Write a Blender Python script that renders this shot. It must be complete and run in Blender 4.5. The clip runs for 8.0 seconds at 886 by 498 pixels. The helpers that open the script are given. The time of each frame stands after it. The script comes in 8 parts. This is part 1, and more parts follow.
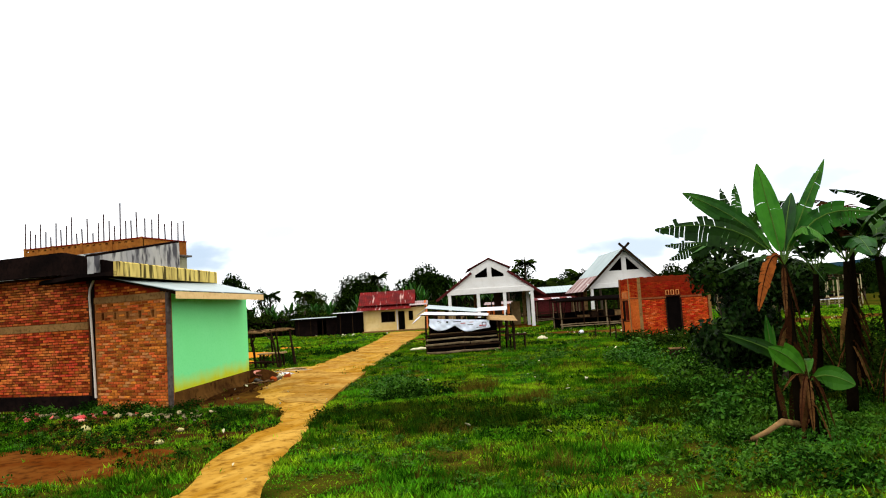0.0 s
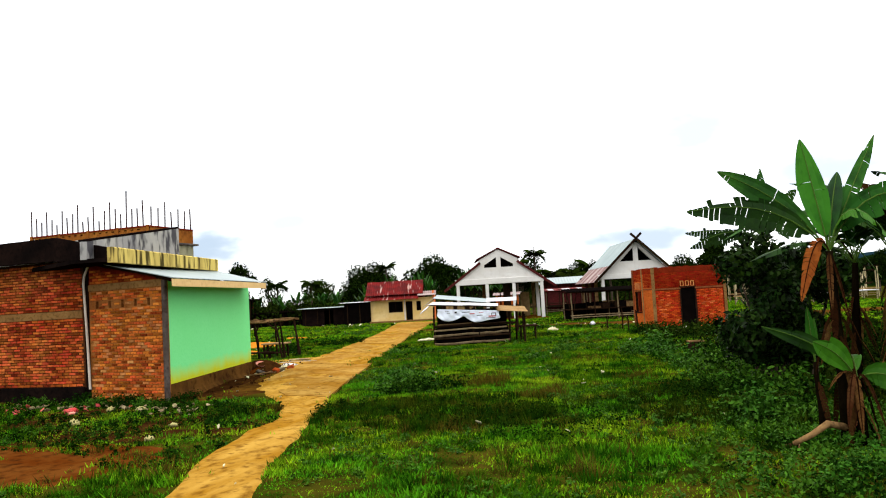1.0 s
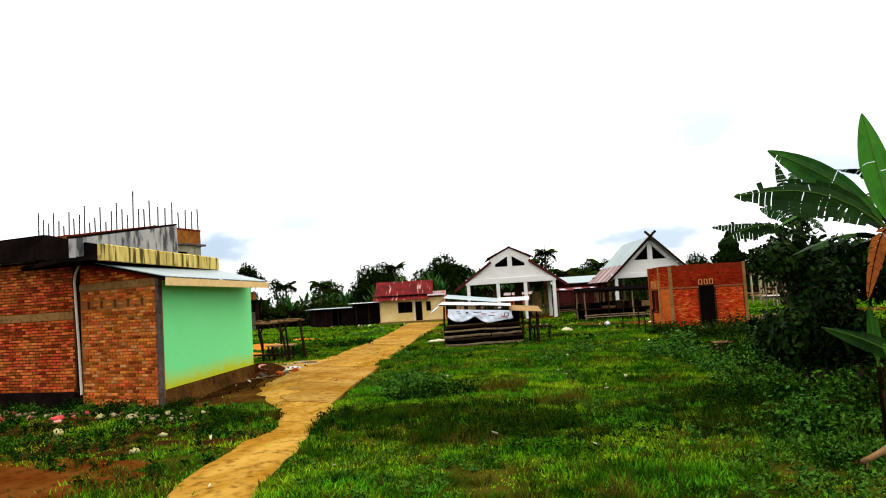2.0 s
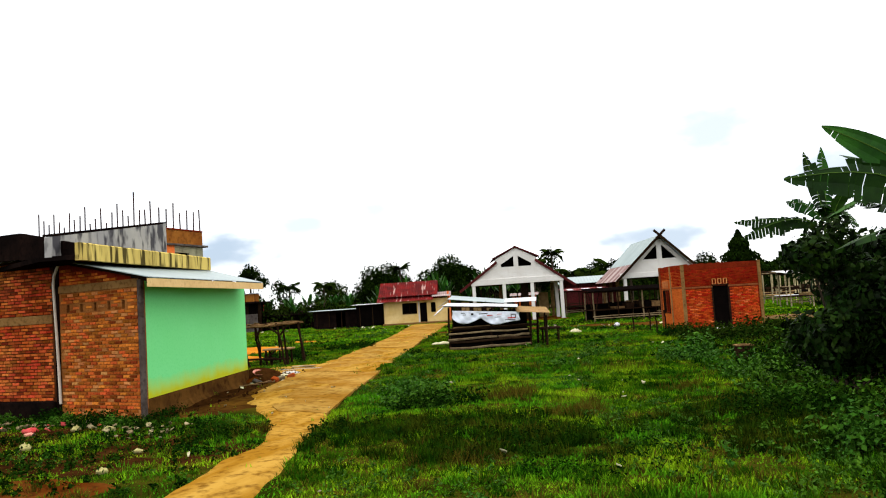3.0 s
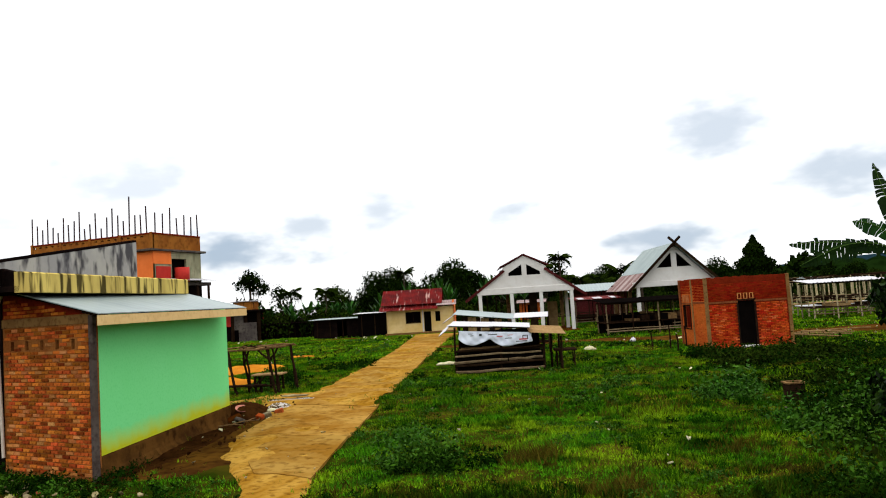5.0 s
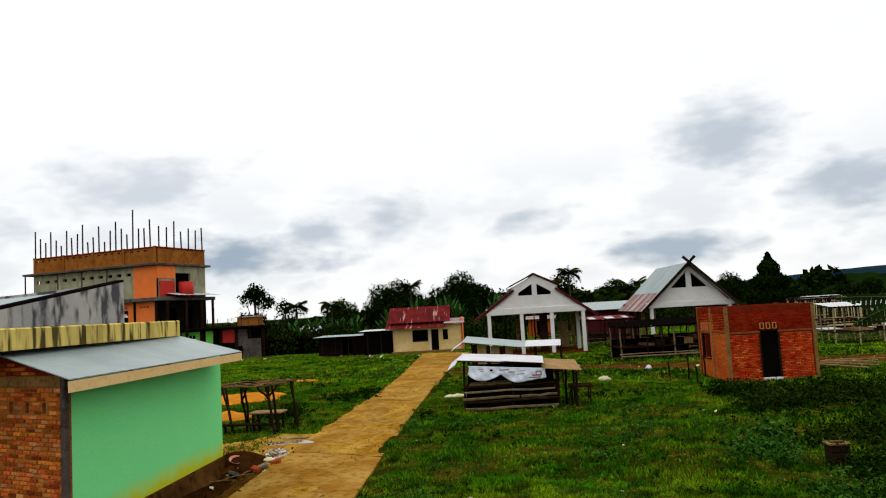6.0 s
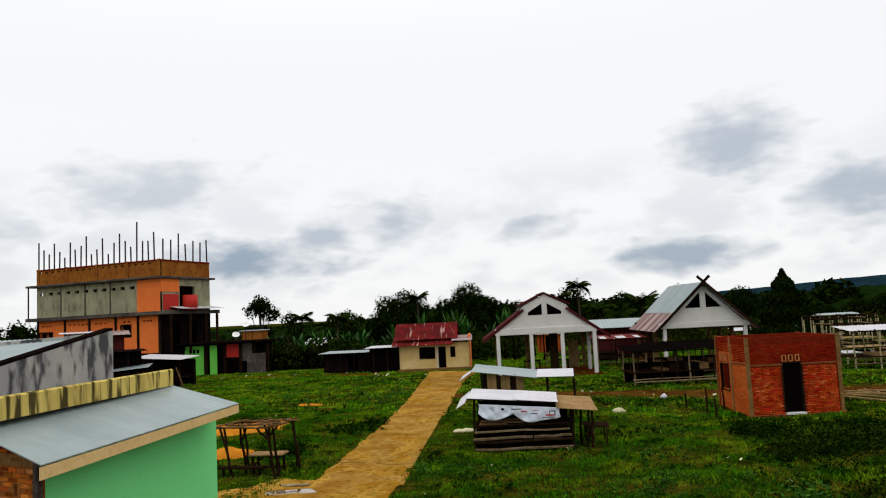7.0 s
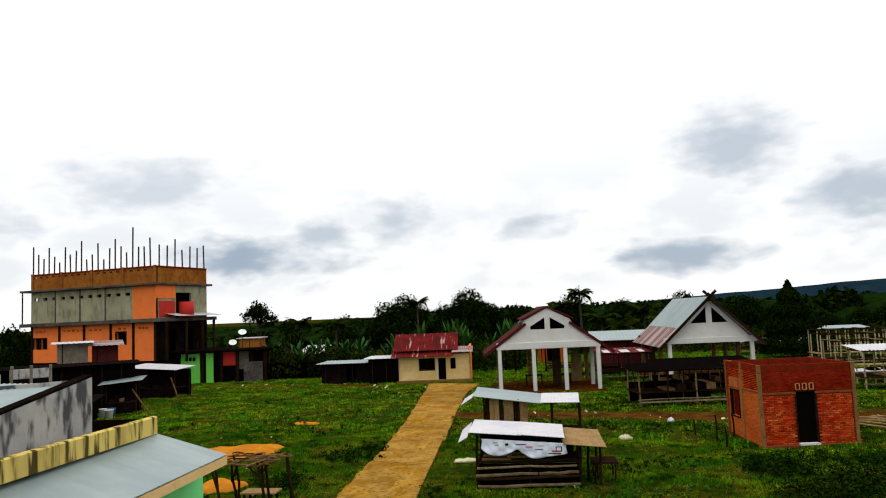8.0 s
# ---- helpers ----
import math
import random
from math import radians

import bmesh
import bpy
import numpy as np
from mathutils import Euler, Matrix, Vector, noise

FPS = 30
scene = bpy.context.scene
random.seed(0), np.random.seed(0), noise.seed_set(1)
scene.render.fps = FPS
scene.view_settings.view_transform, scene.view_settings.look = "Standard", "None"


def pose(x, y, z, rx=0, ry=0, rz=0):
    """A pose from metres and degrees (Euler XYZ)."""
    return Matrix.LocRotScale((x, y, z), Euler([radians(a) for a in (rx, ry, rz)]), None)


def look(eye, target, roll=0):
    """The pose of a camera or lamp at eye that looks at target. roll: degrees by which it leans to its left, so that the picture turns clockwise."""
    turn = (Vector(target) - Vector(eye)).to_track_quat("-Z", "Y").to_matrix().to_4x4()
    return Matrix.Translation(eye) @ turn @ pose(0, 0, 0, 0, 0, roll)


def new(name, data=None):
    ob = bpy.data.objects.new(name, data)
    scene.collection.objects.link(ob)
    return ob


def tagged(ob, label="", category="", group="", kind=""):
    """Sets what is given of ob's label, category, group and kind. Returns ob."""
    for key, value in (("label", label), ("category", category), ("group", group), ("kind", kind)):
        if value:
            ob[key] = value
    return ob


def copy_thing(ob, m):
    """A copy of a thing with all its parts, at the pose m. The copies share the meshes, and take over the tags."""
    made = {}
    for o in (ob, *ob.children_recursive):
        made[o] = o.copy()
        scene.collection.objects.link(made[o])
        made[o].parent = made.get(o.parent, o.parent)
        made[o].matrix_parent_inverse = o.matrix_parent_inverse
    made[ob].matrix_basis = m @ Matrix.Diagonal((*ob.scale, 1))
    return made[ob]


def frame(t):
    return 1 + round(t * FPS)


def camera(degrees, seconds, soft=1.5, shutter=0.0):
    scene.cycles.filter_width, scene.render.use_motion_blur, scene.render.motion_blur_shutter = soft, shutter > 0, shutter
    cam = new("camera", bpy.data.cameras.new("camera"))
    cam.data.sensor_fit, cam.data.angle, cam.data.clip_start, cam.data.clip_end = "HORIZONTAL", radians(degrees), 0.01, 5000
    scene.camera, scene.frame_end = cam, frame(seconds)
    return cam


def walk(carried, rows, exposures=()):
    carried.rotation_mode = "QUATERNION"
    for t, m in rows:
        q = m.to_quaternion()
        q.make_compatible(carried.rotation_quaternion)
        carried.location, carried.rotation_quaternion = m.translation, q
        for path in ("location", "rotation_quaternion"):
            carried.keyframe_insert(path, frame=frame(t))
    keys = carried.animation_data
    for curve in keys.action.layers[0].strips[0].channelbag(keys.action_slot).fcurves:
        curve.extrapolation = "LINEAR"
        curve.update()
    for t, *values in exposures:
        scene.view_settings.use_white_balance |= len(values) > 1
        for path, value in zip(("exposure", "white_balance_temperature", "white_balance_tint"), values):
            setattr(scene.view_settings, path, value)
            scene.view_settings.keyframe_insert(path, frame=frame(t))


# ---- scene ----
cam = camera(62.0, 8.0, soft=1.1)
PATH = [
    (0, (0.739, -0.035, 2.129), (0.128, 1.863, 2.285), -3.6),
    (0.5, (0.633, 0.326, 2.115), (0.022, 2.225, 2.256), -3.3),
    (1, (0.424, 0.836, 2.105), (-0.21, 2.728, 2.237), -3.3),
    (1.5, (0.208, 1.357, 2.075), (-0.442, 3.244, 2.208), -3.4),
    (3, (-0.323, 3.035, 2.08), (-0.995, 4.914, 2.218), -3.7),
    (3.5, (-0.526, 3.617, 2.086), (-1.206, 5.492, 2.228), -3.8),
    (4, (-0.731, 4.191, 2.079), (-1.413, 6.065, 2.225), -3.8),
    (4.5, (-0.918, 4.72, 2.277), (-1.6, 6.595, 2.421), -3.8),
    (4.7, (-0.996, 4.908, 2.441), (-1.677, 6.784, 2.583), -3.8),
    (5.8, (-1.544, 6.338, 3.578), (-2.239, 8.208, 3.727), -3.2),
    (6, (-1.611, 6.489, 3.671), (-2.31, 8.355, 3.834), -3.3),
    (6.5, (-1.827, 7.002, 4.185), (-2.536, 8.865, 4.358), -3.1),
    (7, (-2.045, 7.483, 4.707), (-2.76, 9.342, 4.884), -2.9),
    (7.5, (-2.245, 7.965, 5.209), (-2.965, 9.822, 5.39), -2.7),
    (8, (-2.466, 8.42, 5.717), (-3.181, 10.28, 5.891), -2.4),
]
walk(cam, [(t, look(eye, target, roll)) for t, eye, target, roll in PATH],
     exposures=[(0.0, -0.54), (3.0, -0.67), (4.5, -0.82), (6.0, -1.38), (7.0, -1.49), (7.5, -1.46), (8.0, -1.33)])

# ---- world and sun ----
world = bpy.data.worlds.new("overcast_sky")
scene.world = world
world.use_nodes = True
wt = world.node_tree
wt.nodes.clear()


def wnode(kind, **props):
    n = wt.nodes.new(kind)
    for k, v in props.items():
        n.inputs[k].default_value = v
    return n


def wmath(op, a, b=None):
    n = wt.nodes.new("ShaderNodeMath")
    n.operation = op
    for i, v in enumerate((a, b)):
        if v is None:
            continue
        if isinstance(v, (int, float)):
            n.inputs[i].default_value = v
        else:
            wt.links.new(v, n.inputs[i])
    return n.outputs[0]


def wrange(x, a, b, lo=0.0, hi=1.0):
    n = wt.nodes.new("ShaderNodeMapRange")
    n.interpolation_type = "SMOOTHSTEP"
    for i, v in zip((1, 2, 3, 4), (a, b, lo, hi)):
        n.inputs[i].default_value = v
    wt.links.new(x, n.inputs[0])
    return n.outputs[0]


SUN_ELEVATION, SUN_AZIMUTH = 62.0, 250.0
sky = wt.nodes.new("ShaderNodeTexSky")
sky.sky_type = "NISHITA"
sky.sun_disc = False
sky.sun_elevation, sky.sun_rotation = radians(SUN_ELEVATION), radians(SUN_AZIMUTH)
coord = wt.nodes.new("ShaderNodeTexCoord")
sep = wt.nodes.new("ShaderNodeSeparateXYZ")
wt.links.new(coord.outputs["Generated"], sep.inputs[0])
squash = wt.nodes.new("ShaderNodeMapping")
squash.inputs["Scale"].default_value = (1.0, 1.0, 2.3)
wt.links.new(coord.outputs["Generated"], squash.inputs[0])
big = wnode("ShaderNodeTexNoise", Scale=7.5, Detail=3.0, Roughness=0.5)
wt.links.new(squash.outputs[0], big.inputs["Vector"])
small = wnode("ShaderNodeTexNoise", Scale=18.0, Detail=3.0, Roughness=0.5)
wt.links.new(squash.outputs[0], small.inputs["Vector"])
wisp = wnode("ShaderNodeTexNoise", Scale=26.0, Detail=3.0, Roughness=0.5)
wt.links.new(squash.outputs[0], wisp.inputs["Vector"])
patch = wmath("ADD", wmath("MULTIPLY", big.outputs[0], 0.72), wmath("MULTIPLY", small.outputs[0], 0.28))
low = wmath("MULTIPLY", wrange(sep.outputs[2], 0.0, 0.05), wrange(sep.outputs[2], 0.25, 0.09))
dark = wmath("MULTIPLY", wrange(patch, 0.43, 0.62), low)


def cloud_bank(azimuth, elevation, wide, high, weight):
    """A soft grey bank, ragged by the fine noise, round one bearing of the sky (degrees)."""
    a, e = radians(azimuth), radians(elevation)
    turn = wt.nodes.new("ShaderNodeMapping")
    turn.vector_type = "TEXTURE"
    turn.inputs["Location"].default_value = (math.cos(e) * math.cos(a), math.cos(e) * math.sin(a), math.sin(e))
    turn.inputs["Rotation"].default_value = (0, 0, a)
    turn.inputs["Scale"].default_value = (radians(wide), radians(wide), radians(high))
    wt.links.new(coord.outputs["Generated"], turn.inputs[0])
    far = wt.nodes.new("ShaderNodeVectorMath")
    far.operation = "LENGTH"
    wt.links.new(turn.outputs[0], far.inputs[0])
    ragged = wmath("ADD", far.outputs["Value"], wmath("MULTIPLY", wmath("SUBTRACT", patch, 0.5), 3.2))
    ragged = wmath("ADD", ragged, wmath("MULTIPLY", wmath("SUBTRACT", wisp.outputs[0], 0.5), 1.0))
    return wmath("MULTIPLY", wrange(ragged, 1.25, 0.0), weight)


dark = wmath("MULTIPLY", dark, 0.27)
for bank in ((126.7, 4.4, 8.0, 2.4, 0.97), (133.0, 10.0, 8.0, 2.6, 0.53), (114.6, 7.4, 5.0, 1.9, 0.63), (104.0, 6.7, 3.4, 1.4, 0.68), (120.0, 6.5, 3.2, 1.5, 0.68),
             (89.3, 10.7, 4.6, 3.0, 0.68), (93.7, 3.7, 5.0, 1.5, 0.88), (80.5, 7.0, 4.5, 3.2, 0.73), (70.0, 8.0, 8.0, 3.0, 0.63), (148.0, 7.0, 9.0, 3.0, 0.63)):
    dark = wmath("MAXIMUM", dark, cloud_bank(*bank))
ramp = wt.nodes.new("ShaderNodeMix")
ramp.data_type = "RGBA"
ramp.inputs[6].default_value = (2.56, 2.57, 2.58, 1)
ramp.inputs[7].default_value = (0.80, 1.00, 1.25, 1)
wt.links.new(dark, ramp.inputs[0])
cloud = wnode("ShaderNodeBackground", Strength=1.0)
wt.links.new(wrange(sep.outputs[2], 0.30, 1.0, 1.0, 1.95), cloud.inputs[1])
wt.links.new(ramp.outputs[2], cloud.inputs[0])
clear = wnode("ShaderNodeBackground", Strength=0.02)
wt.links.new(sky.outputs[0], clear.inputs[0])
both = wt.nodes.new("ShaderNodeAddShader")
wt.links.new(cloud.outputs[0], both.inputs[0])
wt.links.new(clear.outputs[0], both.inputs[1])
wt.links.new(both.outputs[0], wt.nodes.new("ShaderNodeOutputWorld").inputs[0])

sun = new("sun", bpy.data.lights.new("sun", "SUN"))
sun.data.energy, sun.data.angle, sun.data.color = 0.8, radians(12), (1.0, 0.95, 0.86)
az, el = radians(SUN_AZIMUTH), radians(SUN_ELEVATION)
sun.matrix_world = look((math.sin(az) * math.cos(el) * 80, math.cos(az) * math.cos(el) * 80, math.sin(el) * 80), (0, 0, 0))

# ---- materials ----


def material(name, colour, second=None, third=None, scale=3.0, fine=40.0, rough=0.8, metal=0.0, bump=0.3, spread=(0.4, 0.6), random=0.0,
             stretch=(1, 1, 1), spec=0.08, island=False, streak=0.0, streak_y=1.0, stain=0.75, edge=(0.5, 0.72)):
    """A surface with blotches of a second colour at one scale and grain at another."""
    m = bpy.data.materials.new(name)
    m.use_nodes = True
    t = m.node_tree
    bsdf = t.nodes["Principled BSDF"]
    bsdf.inputs["Roughness"].default_value = rough
    bsdf.inputs["Metallic"].default_value = metal
    bsdf.inputs["Specular IOR Level"].default_value = spec
    second = second or tuple(c * 0.7 for c in colour)
    third = third or tuple(c * 0.55 for c in colour)
    co = t.nodes.new("ShaderNodeTexCoord")
    mp = t.nodes.new("ShaderNodeMapping")
    mp.inputs["Scale"].default_value = stretch
    t.links.new(co.outputs["Object"], mp.inputs[0])
    n1 = t.nodes.new("ShaderNodeTexNoise")
    n1.inputs["Scale"].default_value, n1.inputs["Detail"].default_value, n1.inputs["Roughness"].default_value = scale, 8, 0.62
    n2 = t.nodes.new("ShaderNodeTexNoise")
    n2.inputs["Scale"].default_value, n2.inputs["Detail"].default_value = fine, 3
    t.links.new(mp.outputs[0], n1.inputs["Vector"])
    if streak:
        m2 = t.nodes.new("ShaderNodeMapping")
        m2.inputs["Scale"].default_value = (1, streak_y, streak)
        t.links.new(co.outputs["Object"], m2.inputs[0])
        t.links.new(m2.outputs[0], n2.inputs["Vector"])
    else:
        t.links.new(co.outputs["Object"], n2.inputs["Vector"])

    def rng(out, a, b, lo=0.0, hi=1.0):
        r = t.nodes.new("ShaderNodeMapRange")
        for i, v in zip((1, 2, 3, 4), (a, b, lo, hi)):
            r.inputs[i].default_value = v
        t.links.new(out, r.inputs[0])
        return r.outputs[0]

    def mix(f, a, b):
        x = t.nodes.new("ShaderNodeMix")
        x.data_type = "RGBA"
        for i, v in ((0, f), (6, a), (7, b)):
            if isinstance(v, tuple):
                x.inputs[i].default_value = (*v, 1)
            elif isinstance(v, float):
                x.inputs[i].default_value = v
            else:
                t.links.new(v, x.inputs[i])
        return x.outputs[2]

    c = mix(rng(n1.outputs[0], *spread), colour, second)
    c = mix(rng(n2.outputs[0], *edge, 0.0, stain), c, third)
    if random:
        if island:
            g = t.nodes.new("ShaderNodeNewGeometry")
            r = g.outputs["Random Per Island"]
        else:
            g = t.nodes.new("ShaderNodeObjectInfo")
            r = g.outputs["Random"]
        h = t.nodes.new("ShaderNodeHueSaturation")
        t.links.new(c, h.inputs["Color"])
        t.links.new(rng(r, 0, 1, 1 - random, 1 + random), h.inputs["Value"])
        mul = t.nodes.new("ShaderNodeMath")
        mul.operation = "MULTIPLY"
        mul.inputs[1].default_value = 7.31
        t.links.new(r, mul.inputs[0])
        fr = t.nodes.new("ShaderNodeMath")
        fr.operation = "FRACT"
        t.links.new(mul.outputs[0], fr.inputs[0])
        t.links.new(rng(fr.outputs[0], 0, 1, 0.5 - random * 0.022, 0.5 + random * 0.022), h.inputs["Hue"])
        c = h.outputs[0]
    t.links.new(c, bsdf.inputs["Base Color"])
    if bump:
        b = t.nodes.new("ShaderNodeBump")
        b.inputs["Strength"].default_value, b.inputs["Distance"].default_value = bump, 0.02
        t.links.new(n2.outputs[0], b.inputs["Height"])
        t.links.new(b.outputs[0], bsdf.inputs["Normal"])
    return m


M = {}
# Earth kept dark: shade between the blades is put into its colour.
M["ground"] = material("grassy_earth", (0.014, 0.022, 0.0013), (0.044, 0.034, 0.0035), (0.004, 0.007, 0.0008), 0.55, 1.6, 0.95, bump=0.8, spread=(0.42, 0.58), spec=0.0)
M["grass"] = material("grass_blades", (0.0515, 0.188, 0.00448), (0.168, 0.293, 0.00616), (0.00504, 0.0291, 0.00157), 0.55, 1.3, 0.8, bump=0, spread=(0.455, 0.57), random=0.45, island=True, spec=0.0, stain=0.84, edge=(0.51, 0.64))
# Copy of grass_blades about a third darker: dimmer light put into colour.
M["meadow"] = material("dimmed_grass_blades", (0.034, 0.124, 0.00296), (0.111, 0.194, 0.00407), (0.00333, 0.0192, 0.00104), 0.55, 1.3, 0.8, bump=0, spread=(0.455, 0.57), random=0.45, island=True, spec=0.0, stain=0.84, edge=(0.51, 0.64))
# Rank grass, darkened so its tussocks read as shadowed hummocks.
M["tussock"] = material("rank_grass", (0.010, 0.046, 0.0012), (0.036, 0.100, 0.002), (0.0015, 0.008, 0.0005), 0.6, 1.6, 0.8, bump=0, spread=(0.44, 0.60), random=0.40, island=True, spec=0.0, edge=(0.5, 0.66))
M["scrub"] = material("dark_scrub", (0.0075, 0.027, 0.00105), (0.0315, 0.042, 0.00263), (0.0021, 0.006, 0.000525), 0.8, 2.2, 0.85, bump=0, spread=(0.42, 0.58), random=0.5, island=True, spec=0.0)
M["drygrass"] = material("dry_grass", (0.0744, 0.0595, 0.00595), (0.0422, 0.0322, 0.00496), (0.0248, 0.0198, 0.00298), 0.9, 3, 0.8, bump=0, random=0.4, island=True, spec=0.0)
M["road"] = material("ochre_dirt_track", (0.225, 0.105, 0.0095), (0.345, 0.195, 0.034), (0.085, 0.032, 0.004), 0.8, 7, 0.9, bump=1.0, spread=(0.40, 0.60), spec=0.0, stain=0.75, edge=(0.50, 0.70), stretch=(1.8, 0.45, 1))
M["apron"] = material("trodden_brown_earth", (0.0825, 0.0363, 0.0055), (0.0385, 0.0154, 0.0033), (0.0143, 0.00605, 0.00165), 0.8, 5, 0.95, bump=1.0, spread=(0.40, 0.60), spec=0.0, stain=0.75)
M["slab"] = material("worn_concrete_slab", (0.290, 0.165, 0.036), (0.205, 0.094, 0.0125), (0.095, 0.040, 0.007), 0.8, 6, 0.85, bump=0.6, random=0.12, spec=0.0, spread=(0.40, 0.60), stain=0.75, edge=(0.51, 0.70))
M["mud"] = material("red_brown_mud", (0.063, 0.0144, 0.0018), (0.09, 0.0288, 0.0048), (0.018, 0.0054, 0.0012), 1.1, 6, 0.9, bump=0.8, spec=0.0)
M["sand"] = material("orange_sand", (0.462, 0.182, 0.0154), (0.364, 0.126, 0.0112), (0.28, 0.091, 0.0084), 2, 20, 0.95, bump=0.4, spec=0.0)
M["water"] = material("muddy_puddle", (0.185, 0.126, 0.0588), (0.218, 0.151, 0.0756), (0.168, 0.109, 0.0504), 1, 5, 0.06, bump=0, spec=0.8)
M["brick"] = material("orange_brown_brick", (0.37, 0.078, 0.011), (0.42, 0.120, 0.024), (0.15, 0.028, 0.006), 0.9, 16, 0.9, bump=0.5, random=0.65, island=True, spec=0.0)
M["brick_one"] = material("orange_brown_brick_single", (0.37, 0.078, 0.011), (0.42, 0.120, 0.024), (0.15, 0.028, 0.006), 0.9, 16, 0.9, bump=0.5, random=0.65, spec=0.0)
M["palebrick"] = material("pale_chipped_brick", (0.47, 0.200, 0.062), (0.41, 0.135, 0.036), (0.22, 0.065, 0.020), 3, 22, 0.9, bump=0.4, random=0.35, island=True, spec=0.0)
M["paleorange"] = material("pale_orange_brick", (0.54, 0.130, 0.036), (0.47, 0.085, 0.022), (0.28, 0.040, 0.011), 3, 22, 0.9, bump=0.4, random=0.35, island=True, spec=0.0)
M["leftbrick"] = material("deep_red_brick", (0.30, 0.046, 0.010), (0.42, 0.100, 0.024), (0.070, 0.012, 0.005), 0.8, 9, 0.9, bump=0.6, random=0.65, island=True, spec=0.0)
M["panelmortar"] = material("sandy_mortar", (0.28, 0.105, 0.026), (0.20, 0.066, 0.016), (0.080, 0.026, 0.008), 1.6, 22, 0.95, bump=0.6, spec=0.0)
M["hutbrick"] = material("hut_brick", (0.37, 0.030, 0.006), (0.43, 0.060, 0.012), (0.17, 0.011, 0.004), 0.9, 9, 0.9, bump=0.4, random=0.40, island=True, spec=0.0)
M["topbrick"] = material("dusky_red_brick", (0.170, 0.009, 0.003), (0.22, 0.018, 0.005), (0.09, 0.006, 0.003), 0.9, 9, 0.9, bump=0.4, random=0.25, island=True, spec=0.0)
M["orangebrick"] = material("orange_brick", (0.42, 0.101, 0.0168), (0.353, 0.0672, 0.0126), (0.235, 0.042, 0.0084), 1.0, 9, 0.9, bump=0.3, random=0.18, island=True, spec=0.0)
M["mortar"] = material("mortar", (0.063, 0.0239, 0.00885), (0.0441, 0.0152, 0.00567), (0.0221, 0.00817, 0.00378), 4, 40, 0.95, bump=0.5, spec=0.0)
M["darkmortar"] = material("red_mortar", (0.172, 0.0185, 0.00571), (0.122, 0.0128, 0.00428), (0.0785, 0.00858, 0.00357), 1.2, 12, 0.95, bump=0.4, spec=0.0)
M["concrete"] = material("grey_concrete", (0.21, 0.181, 0.139), (0.143, 0.118, 0.0924), (0.0672, 0.0571, 0.0462), 1.5, 12, 0.9, bump=0.3, spec=0.0)
M["tanconcrete"] = material("tan_concrete", (0.222, 0.12, 0.0394), (0.164, 0.0821, 0.027), (0.0821, 0.0411, 0.0147), 1.5, 12, 0.9, bump=0.3, spec=0.0)
M["green"] = material("mint_green_paint", (0.165, 0.660, 0.228), (0.180, 0.680, 0.250), (0.140, 0.615, 0.200), 0.6, 25, 0.75, bump=0.05, spread=(0.3, 0.7), spec=0.03)
g = M["green"].node_tree
_b = g.nodes["Principled BSDF"]
_c = _b.inputs["Base Color"].links[0].from_socket
_s = g.nodes.new("ShaderNodeSeparateXYZ")
_t = g.nodes.new("ShaderNodeTexCoord")
g.links.new(_t.outputs["Object"], _s.inputs[0])
_n = g.nodes.new("ShaderNodeTexNoise")
_n.inputs["Scale"].default_value = 2.2
g.links.new(_t.outputs["Object"], _n.inputs["Vector"])
_a = g.nodes.new("ShaderNodeMath")
_a.operation = "MULTIPLY_ADD"
_a.inputs[1].default_value = -0.35
g.links.new(_n.outputs[0], _a.inputs[0])
g.links.new(_s.outputs[2], _a.inputs[2])
_r = g.nodes.new("ShaderNodeMapRange")
for _i, _v in zip((1, 2, 3, 4), (0.27, 0.66, 1.0, 0.0)):
    _r.inputs[_i].default_value = _v
g.links.new(_a.outputs[0], _r.inputs[0])
_m = g.nodes.new("ShaderNodeMix")
_m.data_type = "RGBA"
_m.inputs[7].default_value = (0.44, 0.47, 0.016, 1)
g.links.new(_r.outputs[0], _m.inputs[0])
g.links.new(_c, _m.inputs[6])
g.links.new(_m.outputs[2], _b.inputs["Base Color"])
M["yellow"] = material("stained_cream_paint", (0.591, 0.452, 0.123), (0.345, 0.246, 0.0657), (0.0164, 0.0123, 0.00739), 1.0, 6.0, 0.85, bump=0.1, streak=0.14, stain=0.9, spec=0.0, stretch=(1, 1, 0.3), spread=(0.45, 0.7), edge=(0.48, 0.60))
M["greywall"] = material("weathered_white_render", (0.393, 0.378, 0.336), (0.3, 0.292, 0.279), (0.025, 0.0229, 0.0321), 0.9, 3.2, 0.9, bump=0.1, streak=0.4, stain=0.85, spec=0.0, edge=(0.48, 0.60))
M["black"] = material("black_mould_and_shade", (0.0048, 0.0033, 0.003), (0.0108, 0.006, 0.0048), (0.0024, 0.0018, 0.0018), 1.5, 10, 0.95, bump=0.3, spec=0.0)
M["zinc"] = material("zinc_sheet", (0.235, 0.285, 0.275), (0.180, 0.225, 0.225), (0.30, 0.34, 0.33), 0.8, 2.2, 0.42, 0.15, bump=0.01, spec=0.25, stretch=(0.35, 1.2, 0.5), spread=(0.35, 0.65), stain=0.3)
M["whitezinc"] = material("pale_zinc_sheet", (0.509, 0.497, 0.509), (0.435, 0.422, 0.447), (0.348, 0.31, 0.31), 0.8, 4, 0.45, 0.1, bump=0.03, stain=0.35)
